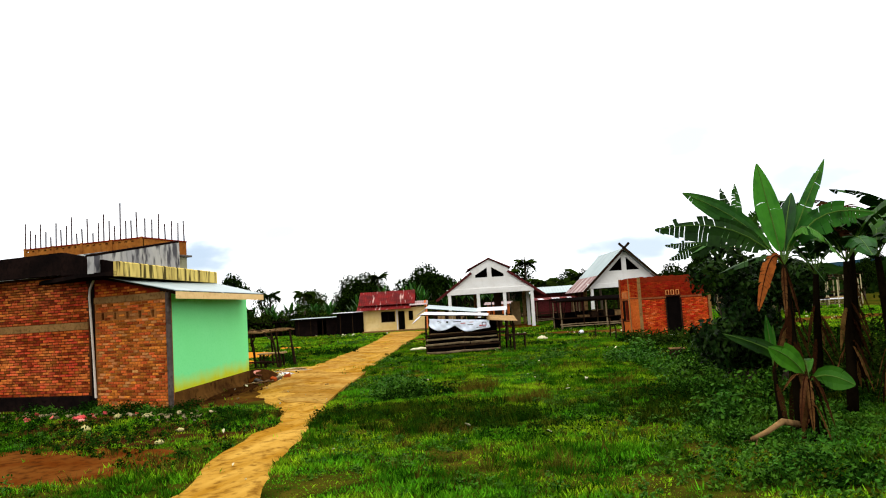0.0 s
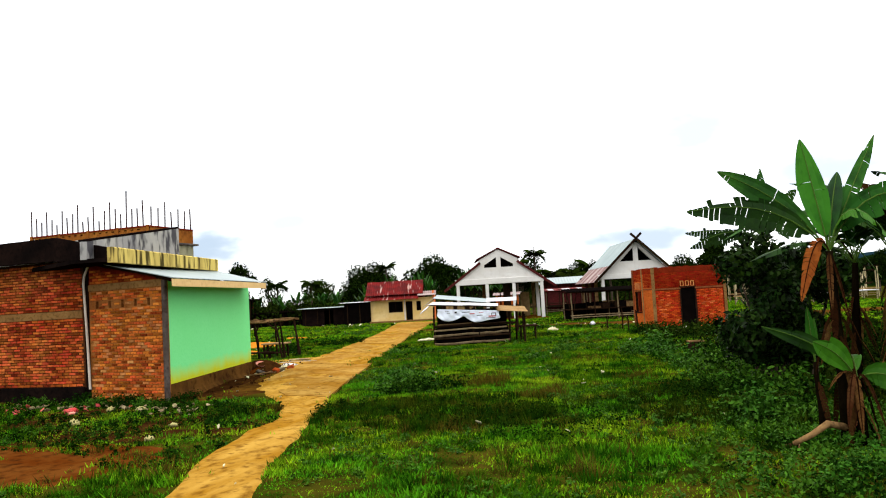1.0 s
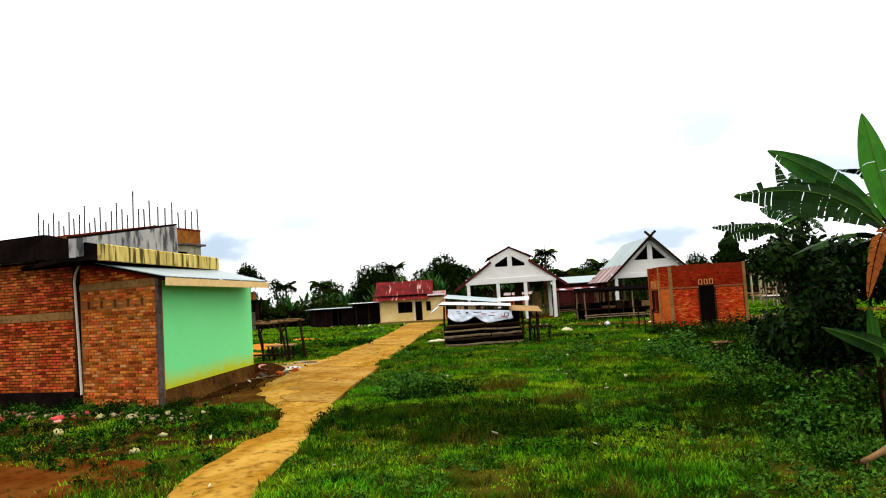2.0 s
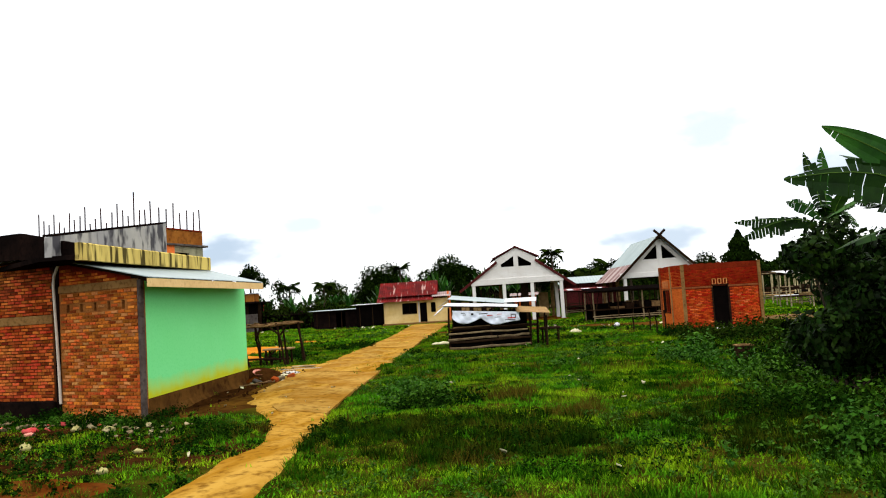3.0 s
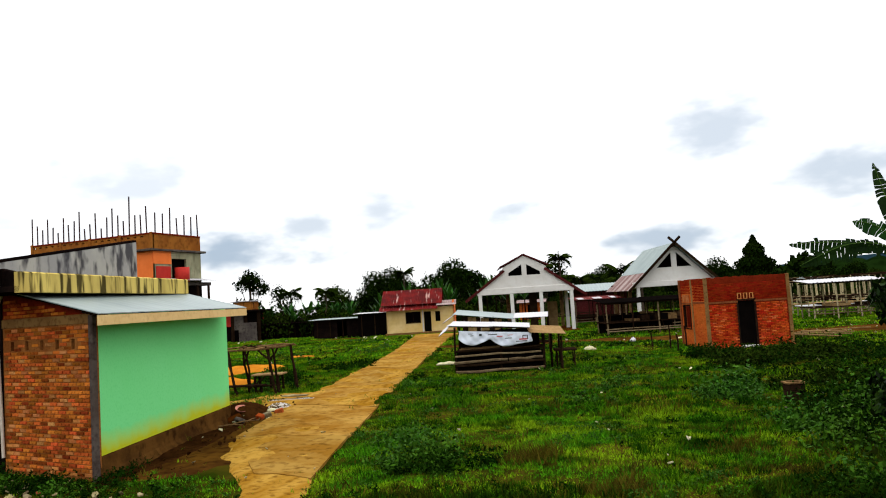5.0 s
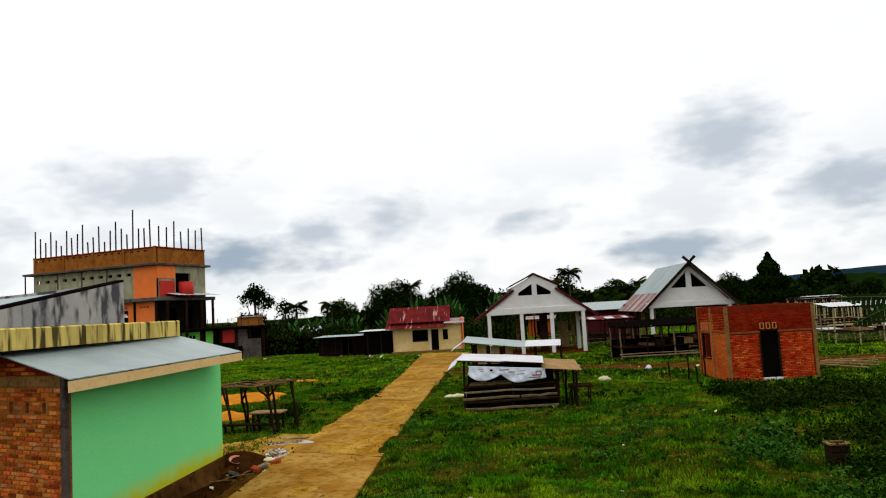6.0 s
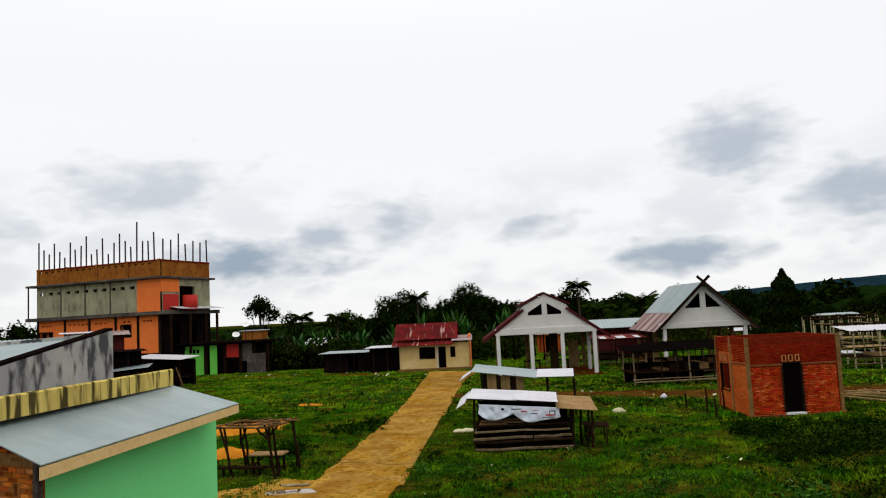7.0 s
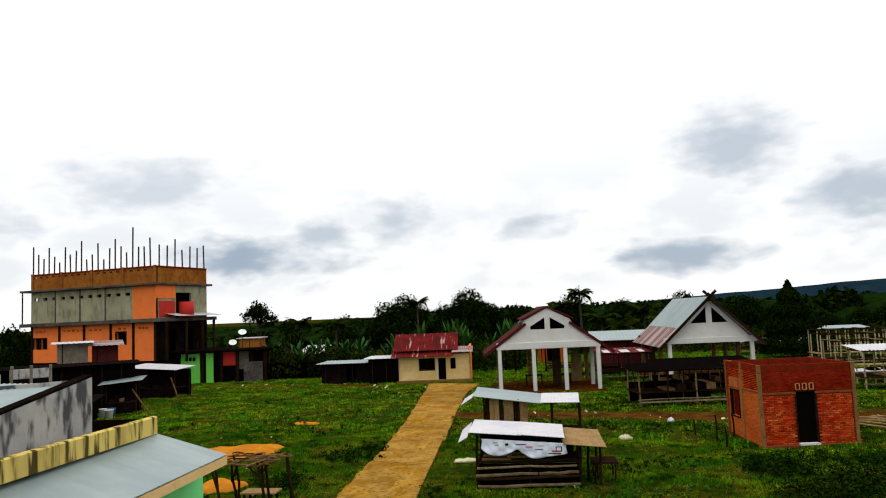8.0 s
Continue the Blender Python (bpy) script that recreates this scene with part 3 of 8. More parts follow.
def wall(length, height, openings=(), thick=0.12, base=0.0):
    """A wall along x, its face at y = 0 and its body behind it, with openings (x0, x1, z0, z1) cut through."""
    xs = sorted({0.0, length, *(o[0] for o in openings), *(o[1] for o in openings)})
    zs = sorted({base, height, *(o[2] for o in openings), *(o[3] for o in openings)})
    s = Shape()
    nz = len(zs)

    def solid(i, k):
        if not (0 <= i < len(xs) - 1 and 0 <= k < nz - 1):
            return False
        x, z = (xs[i] + xs[i + 1]) / 2, (zs[k] + zs[k + 1]) / 2
        return not any(o[0] < x < o[1] and o[2] < z < o[3] for o in openings)
    for y in (0.0, thick):
        s.v += [(x, y, z) for x in xs for z in zs]
    m = len(xs) * nz
    for i in range(len(xs) - 1):
        for k in range(nz - 1):
            if not solid(i, k):
                continue
            a, b, c, d = i * nz + k, (i + 1) * nz + k, (i + 1) * nz + k + 1, i * nz + k + 1
            s.f += [(a, b, c, d), (a + m, d + m, c + m, b + m)]
            for near, e, g in (((i, k - 1), a, b), ((i + 1, k), b, c), ((i, k + 1), c, d), ((i - 1, k), d, a)):
                if not solid(*near):
                    s.f.append((g, e, e + m, g + m))
    return s


def brick_places(length, height, openings=(), bl=0.205, bh=0.060, gap=0.013, base=0.0, seed=1):
    rnd = random.Random(seed)
    out = []
    z, row = base + gap, 0
    while z + bh <= height:
        x = -0.5 * (bl + gap) * (row % 2) + rnd.uniform(-0.02, 0.02)
        while x < length:
            a, b = max(x, 0.0), min(x + bl, length)
            x += bl + gap + rnd.uniform(-0.006, 0.006)
            if b - a < 0.05 or any(o[0] < b + 0.01 and o[1] > a - 0.01 and o[2] < z + bh and o[3] > z for o in openings):
                continue
            out.append((a, b, z + rnd.uniform(-0.004, 0.004), z + bh + rnd.uniform(-0.005, 0.005), rnd.uniform(0.004, 0.022)))
        z += bh + gap
        row += 1
    return out


def brick_faces(s, a, b, z0, z1, proud):
    c = 0.006
    s.add([(a, 0.004, z0), (b, 0.004, z0), (b, 0.004, z1), (a, 0.004, z1), (a + c, -proud, z0 + c), (b - c, -proud, z0 + c), (b - c, -proud, z1 - c), (a + c, -proud, z1 - c)],
          [(4, 5, 6, 7), (0, 1, 5, 4), (1, 2, 6, 5), (2, 3, 7, 6), (3, 0, 4, 7)])
    return s


LATE = []  # single bricks, linked at the end of the file


def brickwork(parent, name, m, places, mat, singles=0, pale=0.0, palemat="palebrick"):
    """Bricks of one wall: the first ones as single pieces, the rest joined; a share of them pale."""
    if pale:
        rp = random.Random(len(places))
        light = [p for p in places if rp.random() < pale]
        places = [p for p in places if p not in light]
        s = Shape()
        for p in light:
            brick_faces(s, *p)
        tagged(part("pale_bricks", moved(s, m), palemat, parent, "pale chipped bricks"), kind="stuff")
    if singles:
        LATE.append((parent, m, places[:singles]))
    rest = Shape()
    for p in places[singles:]:
        brick_faces(rest, *p)
    if rest.v:
        ob = part(name, moved(rest, m), mat, parent)
        tagged(ob, kind="stuff")


# ---- the shop with the green wall ----
shop = thing("shop_building", -11.25, 15.15, 0, 0, "low brick shop with mint green wall and zinc roof", "building")
SHOP = Matrix.Translation((-11.25, 15.15, 0)).inverted()


def wp(x, y, z=0.0):
    return SHOP @ Vector((x, y, z))


GREEN = pose(-0.37, 0.36, 0, 0, 0, 105.9)           # along the green wall
PANEL = pose(-3.23, 0.82, 0, 0, 0, -9.1)   # along the near brick panel, from its far end
LEFT = pose(-8.12, 0.778, 0, 0, 0, 0.0)      # along the side wall
part("green_wall", moved(Shape().prism([(0, 0, 0.40), (6.50, 0, 0.40), (6.50, 0.12, 0.40), (0.24, 0.12, 0.40)][::-1], (0, 0, 2.58)), GREEN), "green", shop, "mint green painted wall")
s = Shape()
n = 40
for i in range(n + 1):
    x, q = 6.45 * i / n + 0.06, 0.05 * noise.noise(Vector((i * 0.7, 0, 5)))
    s.v += [(x, -0.26 + 3 * q, -0.12), (x, -0.10 + 2 * q, 0.04 + q), (x, -0.05 + q, 0.13 + q), (x, -0.035, 0.22), (x, -0.025, 0.375 + q * 0.4), (x, 0.02, 0.392)]
s.f = [(6 * i + k, 6 * i + 6 + k, 6 * i + 7 + k, 6 * i + 1 + k) for i in range(n) for k in range(5)]
s.span(0.3, 6.48, 0.02, 0.14, -0.25, 0.392)
part("plinth", moved(s, GREEN), "plinth", shop, "mud-stained plinth")
part("far_wall", moved(Shape().prism([(0.1, 0, 0), (2.2, 0, 0), (2.2, 0, 3.18), (0.1, 0, 2.80)], (0, 0.12, 0)), pose(-2.15, 6.61, 0, 0, 0, 196)), "green", shop)
vents = [(0.42 + i * 0.47, 0.52 + i * 0.47, 2.34, 2.52) for i in range(5)]
part("brick_panel_core", moved(wall(2.88, 2.96, vents, 0.13, -0.2), PANEL), "panelmortar", shop)
part("panel_gable", moved(Shape().prism([(0, 0.005, 2.96), (2.88, 0.005, 2.96), (2.88, 0.005, 2.9), (0, 0.005, 3.52)][::-1], (0, 0.12, 0)), PANEL), "darkmortar", shop)
brickwork(shop, "gable_bricks", PANEL, [p for p in brick_places(2.8, 3.5, (), seed=14, base=2.955) if p[0] > 0.16 and p[3] < 3.48 - 0.2 * p[1]], "brick")
part("panel_beam", moved(Shape().span(0, 2.85, -0.02, 0.1, 2.78, 2.95, 0.01), PANEL), "tanconcrete", shop)
part("corner_column", moved(Shape().span(2.82, 2.945, -0.028, 0.06, -0.2, 2.93, 0.012), PANEL), "column", shop, "grimy cement corner column")
part("pilaster", moved(Shape().span(-0.16, 0.16, -0.03, 0.16, -0.2, 3.6, 0.015), PANEL), "black", shop)
s = Shape().rod([(0.20, -0.06, 0.30), (0.14, -0.06, 1.5), (0.04, -0.06, 3.0), (0.06, -0.05, 3.2), (0.22, -0.02, 3.5)], 0.032, 8)
part("drain_pipe", moved(s, PANEL), "pipe", shop, "white plastic drain pipe")
part("left_wall_core", moved(wall(4.9, 3.62, (), 0.13, -0.2), LEFT), "mortar", shop)
part("left_beam", moved(Shape().span(0, 4.85, -0.022, 0.1, 2.12, 2.32, 0.01), LEFT), "tanconcrete", shop)
part("left_footing", moved(Shape().span(0, 4.9, -0.09, 0.1, -0.2, 0.36, 0.02), LEFT), "black", shop)
brickwork(shop, "panel_bricks", PANEL, [p for p in brick_places(2.8, 2.78, vents, seed=4, base=0.05) if p[0] > 0.16], "brick", 300, 0.16)
brickwork(shop, "left_bricks", LEFT, brick_places(4.85, 2.12, (), seed=5, base=0.36) + [(a, b, z + 2.32, y + 2.32, q) for a, b, z, y, q in brick_places(4.85, 1.28, (), seed=6)], "leftbrick")
# lean-to roof: eave along the green wall, rising towards the flat roof
e0, e1 = wp(-10.97, 15.03, 2.925), wp(-12.61, 21.57, 2.925)
u0, u1 = wp(-14.22, 15.72, 3.56), wp(-14.35, 21.2, 3.43)
s = Shape()
n = 20
for side in (0, 0.018):
    for i in range(n * 4 + 1):
        f = i / (n * 4)
        w = 0.0022 * math.sin(i / 4 * 2 * math.pi)
        a, b = e0.lerp(e1, f), u0.lerp(u1, f)
        for k in range(4):
            q = a.lerp(b, k / 3)
            s.v.append((q.x, q.y, q.z + w + side))
m4 = (n * 4 + 1) * 4
for i in range(n * 4):
    for k in range(3):
        a = i * 4 + k
        s.f += [(a + m4, a + 4 + m4, a + 5 + m4, a + 1 + m4), (a, a + 1, a + 5, a + 4)]
    a = i * 4
    s.f += [(a, a + 4, a + 4 + m4, a + m4), (a + 3, a + 3 + m4, a + 7 + m4, a + 7)]
for a in (0, n * 16):
    for k in range(3):
        s.f.append((a + k, a + k + 1, a + k + 1 + m4, a + k + m4))
part("lean_to_roof", s, "zinc", shop, "pale zinc sheet lean-to roof")
d = (e1 - e0).normalized()
s = Shape().prism([e0 - Vector((0, 0, 0.19)), e1 - Vector((0, 0, 0.19)), e1 - Vector((0, 0, 0.015)), e0 - Vector((0, 0, 0.015))], (-0.028, -0.008, 0))
part("fascia_board", s, "fascia", shop, "cream painted fascia board")
for i in range(5):
    f = 0.06 + i * 0.22
    part("rafter", Shape().beam(e0.lerp(e1, f).lerp(u0.lerp(u1, f), 0.03) - Vector((0, 0, 0.075)), u0.lerp(u1, f) - Vector((0, 0, 0.07)), 0.05, 0.08), "wood", shop)
# flat roof with its stained fascia, and the taller gable wall behind
y0, y1 = wp(-12.63, 14.9), wp(-14.2, 21.2)
back = Vector((math.cos(radians(194)), math.sin(radians(194)), 0))
s = Shape().prism([y0 + Vector((0, 0, 3.42)), y1 + Vector((0, 0, 3.42)), y1 + back * 9 + Vector((0, 0, 3.42)), y0 + back * 0.9 + Vector((0, 0, 3.42))], (0, 0, 0.10))
part("flat_roof", s, "black", shop, "mould-black flat concrete roof")
along = (y1 - y0).normalized()
s = Shape()
n = 48
for i in range(n + 1):
    a = y0 + along * ((y1 - y0).length * i / n)
    q = 0.008 * noise.noise(Vector((i * 0.9, 3, 1)))
    for o, z in ((-0.06, 3.40), (-0.06, 3.75 + q), (-0.03, 3.775 + q), (0.08, 3.77), (0.08, 3.40)):
        s.v.append(tuple(a + back * o + Vector((0, 0, z))))
s.f = [(5 * i + k, 5 * i + 5 + k, 5 * i + 5 + (k + 1) % 5, 5 * i + (k + 1) % 5) for i in range(n) for k in range(5)] + [(4, 3, 2, 1, 0), tuple(5 * n + k for k in range(5))]
part("yellow_fascia", s, "yellow", shop, "cream fascia with black rain streaks")
s = Shape().prism([y1 + Vector((0, 0, 3.40)), y1 + back * 9 + Vector((0, 0, 3.40)), y1 + back * 9 + Vector((0, 0, 3.72)), y1 + Vector((0, 0, 3.72))], along * -0.1)
part("end_fascia", s, "black", shop)
s = Shape().prism([wp(-12.66, 14.93, 3.50), wp(-14.9, 15.42, 3.58), wp(-14.9, 15.42, 4.20), wp(-12.66, 14.93, 3.74)], (0.03, 0.12, 0))
s.prism([wp(-14.9, 15.42, 3.6), wp(-19.6, 15.3, 3.6), wp(-19.6, 15.3, 4.12), wp(-14.9, 15.42, 4.20)], (0, 0.14, 0))
part("black_fascia", s, "black", shop, "mould-black concrete fascia")
s = Shape().prism([wp(-14.9, 15.5, 4.1), wp(-19.6, 15.4, 4.05), wp(-20.5, 20, 4.05), wp(-15.3, 19, 4.1)], (0, 0, 0.06))
part("left_roof", s, "black", shop)
g0, g1 = wp(-13.2, 14.75), wp(-14.6, 19.9)
s = Shape().prism([g0 + Vector((0, 0, 3.5)), g1 + Vector((0, 0, 3.5)), g1 + Vector((0, 0, 4.73)), g0 + Vector((0, 0, 3.93))], back * 0.16)
part("gable_wall", s, "greywall", shop, "rain-streaked pale rendered gable wall")
s = Shape().prism([g0 + Vector((0, 0, 3.935)), g1 + Vector((0, 0, 4.735)), g1 + Vector((0, 0, 4.785)), g0 + Vector((0, 0, 3.985))], back * 0.2)
part("gable_coping", s, "black", shop)
s = Shape()
s.sheet(g0.lerp(g1, 0.24) + Vector((-0.2, 0, 4.02)), Vector((-6.3, 0, 0)), (g1 - g0) * 0.74 + Vector((0, 0, 0.60)), 40, 0.012, 0.01, 2)
part("upper_roof", s, "zinc", shop, "faded zinc roof behind the gable wall")
part("back_wall", Shape().prism([y1 + Vector((0, 0, 0)), y1 + back * 8.8, y1 + back * 8.8 + Vector((0, 0, 3.42)), y1 + Vector((0, 0, 3.42))], along * -0.12), "greywall", shop)
part("upper_back_wall", Shape().prism([g1 + Vector((0, 0, 3.5)), g1 + back * 6.6 + Vector((0, 0, 3.5)), g1 + back * 6.6 + Vector((0, 0, 4.4)), g1 + Vector((0, 0, 4.7))], along * -0.12), "greywall", shop)

# ---- unroofed brick hut ----
HUT_X, HUT_Y, HUT_TURN = -1.58, 41.5, 21.0
hut = thing("brick_hut", HUT_X, HUT_Y, -0.25, HUT_TURN, "unfinished roofless red brick hut with a dark doorway", "building")
HW, HD, HH = 3.84, 3.5, 3.29
door = (1.44, 2.22, 0.12, 2.18)
hv = [(1.47 + i * 0.28, 1.59 + i * 0.28, 2.28, 2.50) for i in range(3)]
FRONT = Matrix.Identity(4)
SIDE = pose(0, HD, 0, 0, 0, -90)
part("front_wall", wall(HW, HH, [door, *hv], 0.12, -0.2), "darkmortar", hut)
win = (0.36, 1.26, 0.92, 2.02)
sv = [(0.24 + i * 0.24, 0.32 + i * 0.24, 2.20, 2.56) for i in range(5)]
part("side_wall", moved(wall(HD - 0.01, HH, [win, *sv], 0.12, -0.2), SIDE), "orangebrick", hut, "orange brick side wall with a window hole")
part("back_wall", Shape().span(0.13, HW - 0.13, HD - 0.12, HD, -0.2, HH), "darkmortar", hut)
part("right_wall", Shape().span(HW - 0.12, HW, 0.13, HD - 0.13, -0.2, HH), "darkmortar", hut)
brickwork(hut, "front_bricks", FRONT, brick_places(HW - 0.12, 2.08, [door], seed=8, base=0.0), "hutbrick", 0, 0.10, "paleorange")
brickwork(hut, "upper_bricks", FRONT, [q for q in brick_places(HW - 0.1, HH - 0.28, [*hv, (0, 9, 0, 2.2)], seed=18, base=2.2)], "topbrick")
brickwork(hut, "side_bricks", SIDE, brick_places(HD - 0.15, 2.12, [win, *sv, (1.5, 1.72, -1, 4)], seed=9, bl=0.21), "orangebrick")
brickwork(hut, "side_upper_bricks", SIDE, brick_places(HD - 0.15, HH - 0.05, [*sv, (1.5, 1.72, -1, 4), (0, 9, 0, 2.24)], seed=19, bl=0.21, base=2.24), "topbrick")
for i, (x, y) in enumerate(((0.0, 0.0), (HW, 0.0), (0.0, HD), (HW, HD))):
    part("column", Shape().span(x - 0.075, x + 0.075, y - 0.075 if y else -0.045, y + 0.075, -0.2, HH + 0.02, 0.01), "tanconcrete" if i < 2 else "redcolumn", hut, "bare tan concrete corner column" if i < 2 else "")
part("middle_column", Shape().span(-0.035, 0.1, HD - 1.70, HD - 1.54, -0.2, HH, 0.01), "tanconcrete", hut)
part("lintel_band", Shape().span(0.08, 1.44, -0.03, 0.1, 2.09, 2.18, 0.008).span(2.22, HW - 0.08, -0.03, 0.1, 2.09, 2.18, 0.008), "redcolumn", hut)
part("side_band", moved(Shape().span(0.1, 1.52, -0.03, 0.1, 2.10, 2.17, 0.008).span(1.72, HD - 0.1, -0.03, 0.1, 2.13, 2.22, 0.008), SIDE), "redcolumn", hut)
# rough top course, every brick at its own height
rt = random.Random(52)
for m in (FRONT, SIDE):
    x = 0.1
    while x < (HW if m is FRONT else HD) - 0.25:
        part("top_brick", moved(Shape().span(x, x + 0.2, -0.012, 0.13, HH - 0.27, HH + rt.uniform(-0.015, 0.035), 0.006), m), "darkmortar", hut)
        x += 0.206
part("door_frame", Shape().span(1.38, 1.45, -0.02, 0.13, 0.05, 2.24).span(2.21, 2.28, -0.02, 0.13, 0.05, 2.24).span(1.38, 2.28, -0.02, 0.13, 2.18, 2.25), "wood", hut)
# Near-black panel closes the doorway opening.
part("door_leaf", Shape().span(1.45, 2.21, 0.07, 0.10, 0.12, 2.17, 0.004), "dark", hut, "near-black panel filling the doorway")
part("door_sill", Shape().span(1.42, 2.24, -0.16, 0.13, 0.04, 0.13, 0.01), "white", hut)
part("footing", Shape().span(-0.08, HW + 0.08, -0.12, -0.0, -0.3, 0.07, 0.02), "redcolumn", hut)
for a in hv:
    s = Shape().span(a[0] - 0.03, a[1] + 0.03, -0.035, 0.02, a[2] - 0.03, a[2]).span(a[0] - 0.03, a[1] + 0.03, -0.035, 0.02, a[3], a[3] + 0.03)
    s.span(a[0] - 0.03, a[0], -0.035, 0.02, a[2], a[3]).span(a[1], a[1] + 0.03, -0.035, 0.02, a[2], a[3])
    part("vent_rim", s, "palebrick", hut, "pale cement vent rim")
for a, b in zip(sv, sv[1:]):
    part("vent_fin", moved(Shape().span(a[1] + 0.02, b[0] - 0.02, -0.03, 0.02, 2.20, 2.56, 0.006), SIDE), "palebrick", hut)
s = Shape()
s.span(0.30, 0.37, -0.03, 0.1, 0.86, 2.08).span(1.25, 1.32, -0.03, 0.1, 0.86, 2.08).span(0.30, 1.32, -0.03, 0.1, 0.86, 0.92).span(0.30, 1.32, -0.03, 0.1, 2.02, 2.08)
part("window_frame", moved(s, SIDE), "wood", hut)

# ---- open pavilions ----


def pavilion_low():
    p = thing("market_pavilion", -17.67, 58.1, 0, 18, "open white pavilion with a two-tiered maroon roof and gable", "pavilion")
    W, D = 6.8, 6.5
    for y in (0, D / 2, D):
        for x in (0, 2.36, 4.54, W):
            if y == D / 2 and 0 < x < W:
                continue
            # Rear posts brown instead of white: interior shadow put into their colour.
            part("post", Shape().span(x - 0.13, x + 0.13, y - 0.13, y + 0.13, -0.1, 3.05, 0.02), "white" if y == 0 or (y < D and x == W) else "polewood", p)
    part("front_beam", Shape().span(-0.2, W + 0.2, -0.15, 0.15, 3.0, 3.46, 0.02), "white", p)
    part("back_beam", Shape().span(-0.2, W + 0.2, D - 0.15, D + 0.15, 3.0, 3.3, 0.02), "wood", p)
    # Added dark ceiling that shades the posts and bay below.
    part("loft_floor", Shape().span(0.15, W - 0.15, 0.2, D - 0.2, 3.26, 3.32), "wood", p)
    part("side_beam", Shape().span(-0.12, 0.12, 0.15, D - 0.15, 3.0, 3.25), "white", p)
    part("side_beam", Shape().span(W - 0.12, W + 0.12, 0.15, D - 0.15, 3.0, 3.25), "white", p)
    # gable with two slanted openings
    c = W / 2
    top = [(-0.1, 3.34), (1.55, 4.52), (1.85, 5.00), (c, 5.80), (W - 1.85, 5.00), (W - 1.55, 4.52), (W + 0.1, 3.34)]
    for y, n in ((-0.05, "gable_wall"), (D - 0.05, "back_gable")):
        s = Shape()
        lo, hi = 4.34, 4.72

        def col(x0, x1, zb, z0, z1):
            s.prism([(x0, y, zb), (x1, y, zb), (x1, y, z1), (x0, y, z0)], (0, 0.1, 0))

        def edge(x):
            for (a, za), (b, zb) in zip(top, top[1:]):
                if a <= x <= b:
                    return za + (zb - za) * (x - a) / (b - a)
        cuts = [-0.1, 0.7, 1.55, 1.85, 2.22]
        for a, b in zip(cuts, cuts[1:]):
            col(a, b, 3.30, edge(a), edge(b))
            col(W - b, W - a, 3.30, edge(b), edge(a))
        col(2.22, 3.22, 3.45, 4.34, 4.34)
        col(W - 3.22, W - 2.22, 3.45, 4.34, 4.34)
        s.prism([(2.22, y, 4.55), (3.22, y, 5.15), (3.22, y, edge(3.22)), (2.22, y, edge(2.22))], (0, 0.1, 0))
        s.prism([(W - 3.22, y, 5.15), (W - 2.22, y, 4.55), (W - 2.22, y, edge(2.22)), (W - 3.22, y, edge(3.22))], (0, 0.1, 0))
        s.prism([(3.22, y, 3.45), (W - 3.22, y, 3.45), (W - 3.22, y, edge(3.22)), (c, y, 5.80), (3.22, y, edge(3.22))], (0, 0.1, 0))
        part(n, s.weld(), "white", p)
    # Near-black sheet stands for the unlit loft behind the gable holes.
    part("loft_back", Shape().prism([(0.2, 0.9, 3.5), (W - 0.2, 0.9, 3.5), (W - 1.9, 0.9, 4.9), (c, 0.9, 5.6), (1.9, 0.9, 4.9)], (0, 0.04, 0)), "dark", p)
    for sgn in (-1, 1):
        def X(d):
            return c + sgn * d
        s = Shape().sheet((X(1.55), -0.16, 4.78), (0, D + 0.5, 0), (sgn * 2.95, 0, -2.12), 30, 0.015, 0.015, 4)
        part("lower_roof", s, "maroon", p, "maroon corrugated lower roof")
        s = Shape().sheet((X(0.0), -0.14, 5.90), (0, D + 0.4, 0), (sgn * 1.80, 0, -0.87), 30, 0.015, 0.015, 3)
        part("upper_roof", s, "maroon", p)
        s = Shape().beam((X(1.5), -0.18, 4.76), (X(4.5), -0.18, 2.60), 0.03, 0.20).beam((X(0), -0.16, 5.89), (X(1.80), -0.16, 5.03), 0.03, 0.10)
        part("barge_board", s, "maroon", p)
    part("ridge_cap", Shape().span(c - 0.1, c + 0.1, -0.16, D + 0.3, 5.89, 5.94, 0.01), "wood", p)
    part("floor_slab", Shape().span(-0.4, W + 0.4, -0.4, D + 0.4, -0.2, 0.12, 0.03), "mud", p)
    part("dark_screen", Shape().span(3.75, 4.35, 1.6, 1.66, 0.12, 3.0), "wood", p, "dark narrow plank screen")
    part("plank_screen", Shape().span(5.55, 6.35, D - 0.6, D - 0.55, 0.12, 2.2), "plank", p, "weathered plank screen")
    return p


pavilion_low()


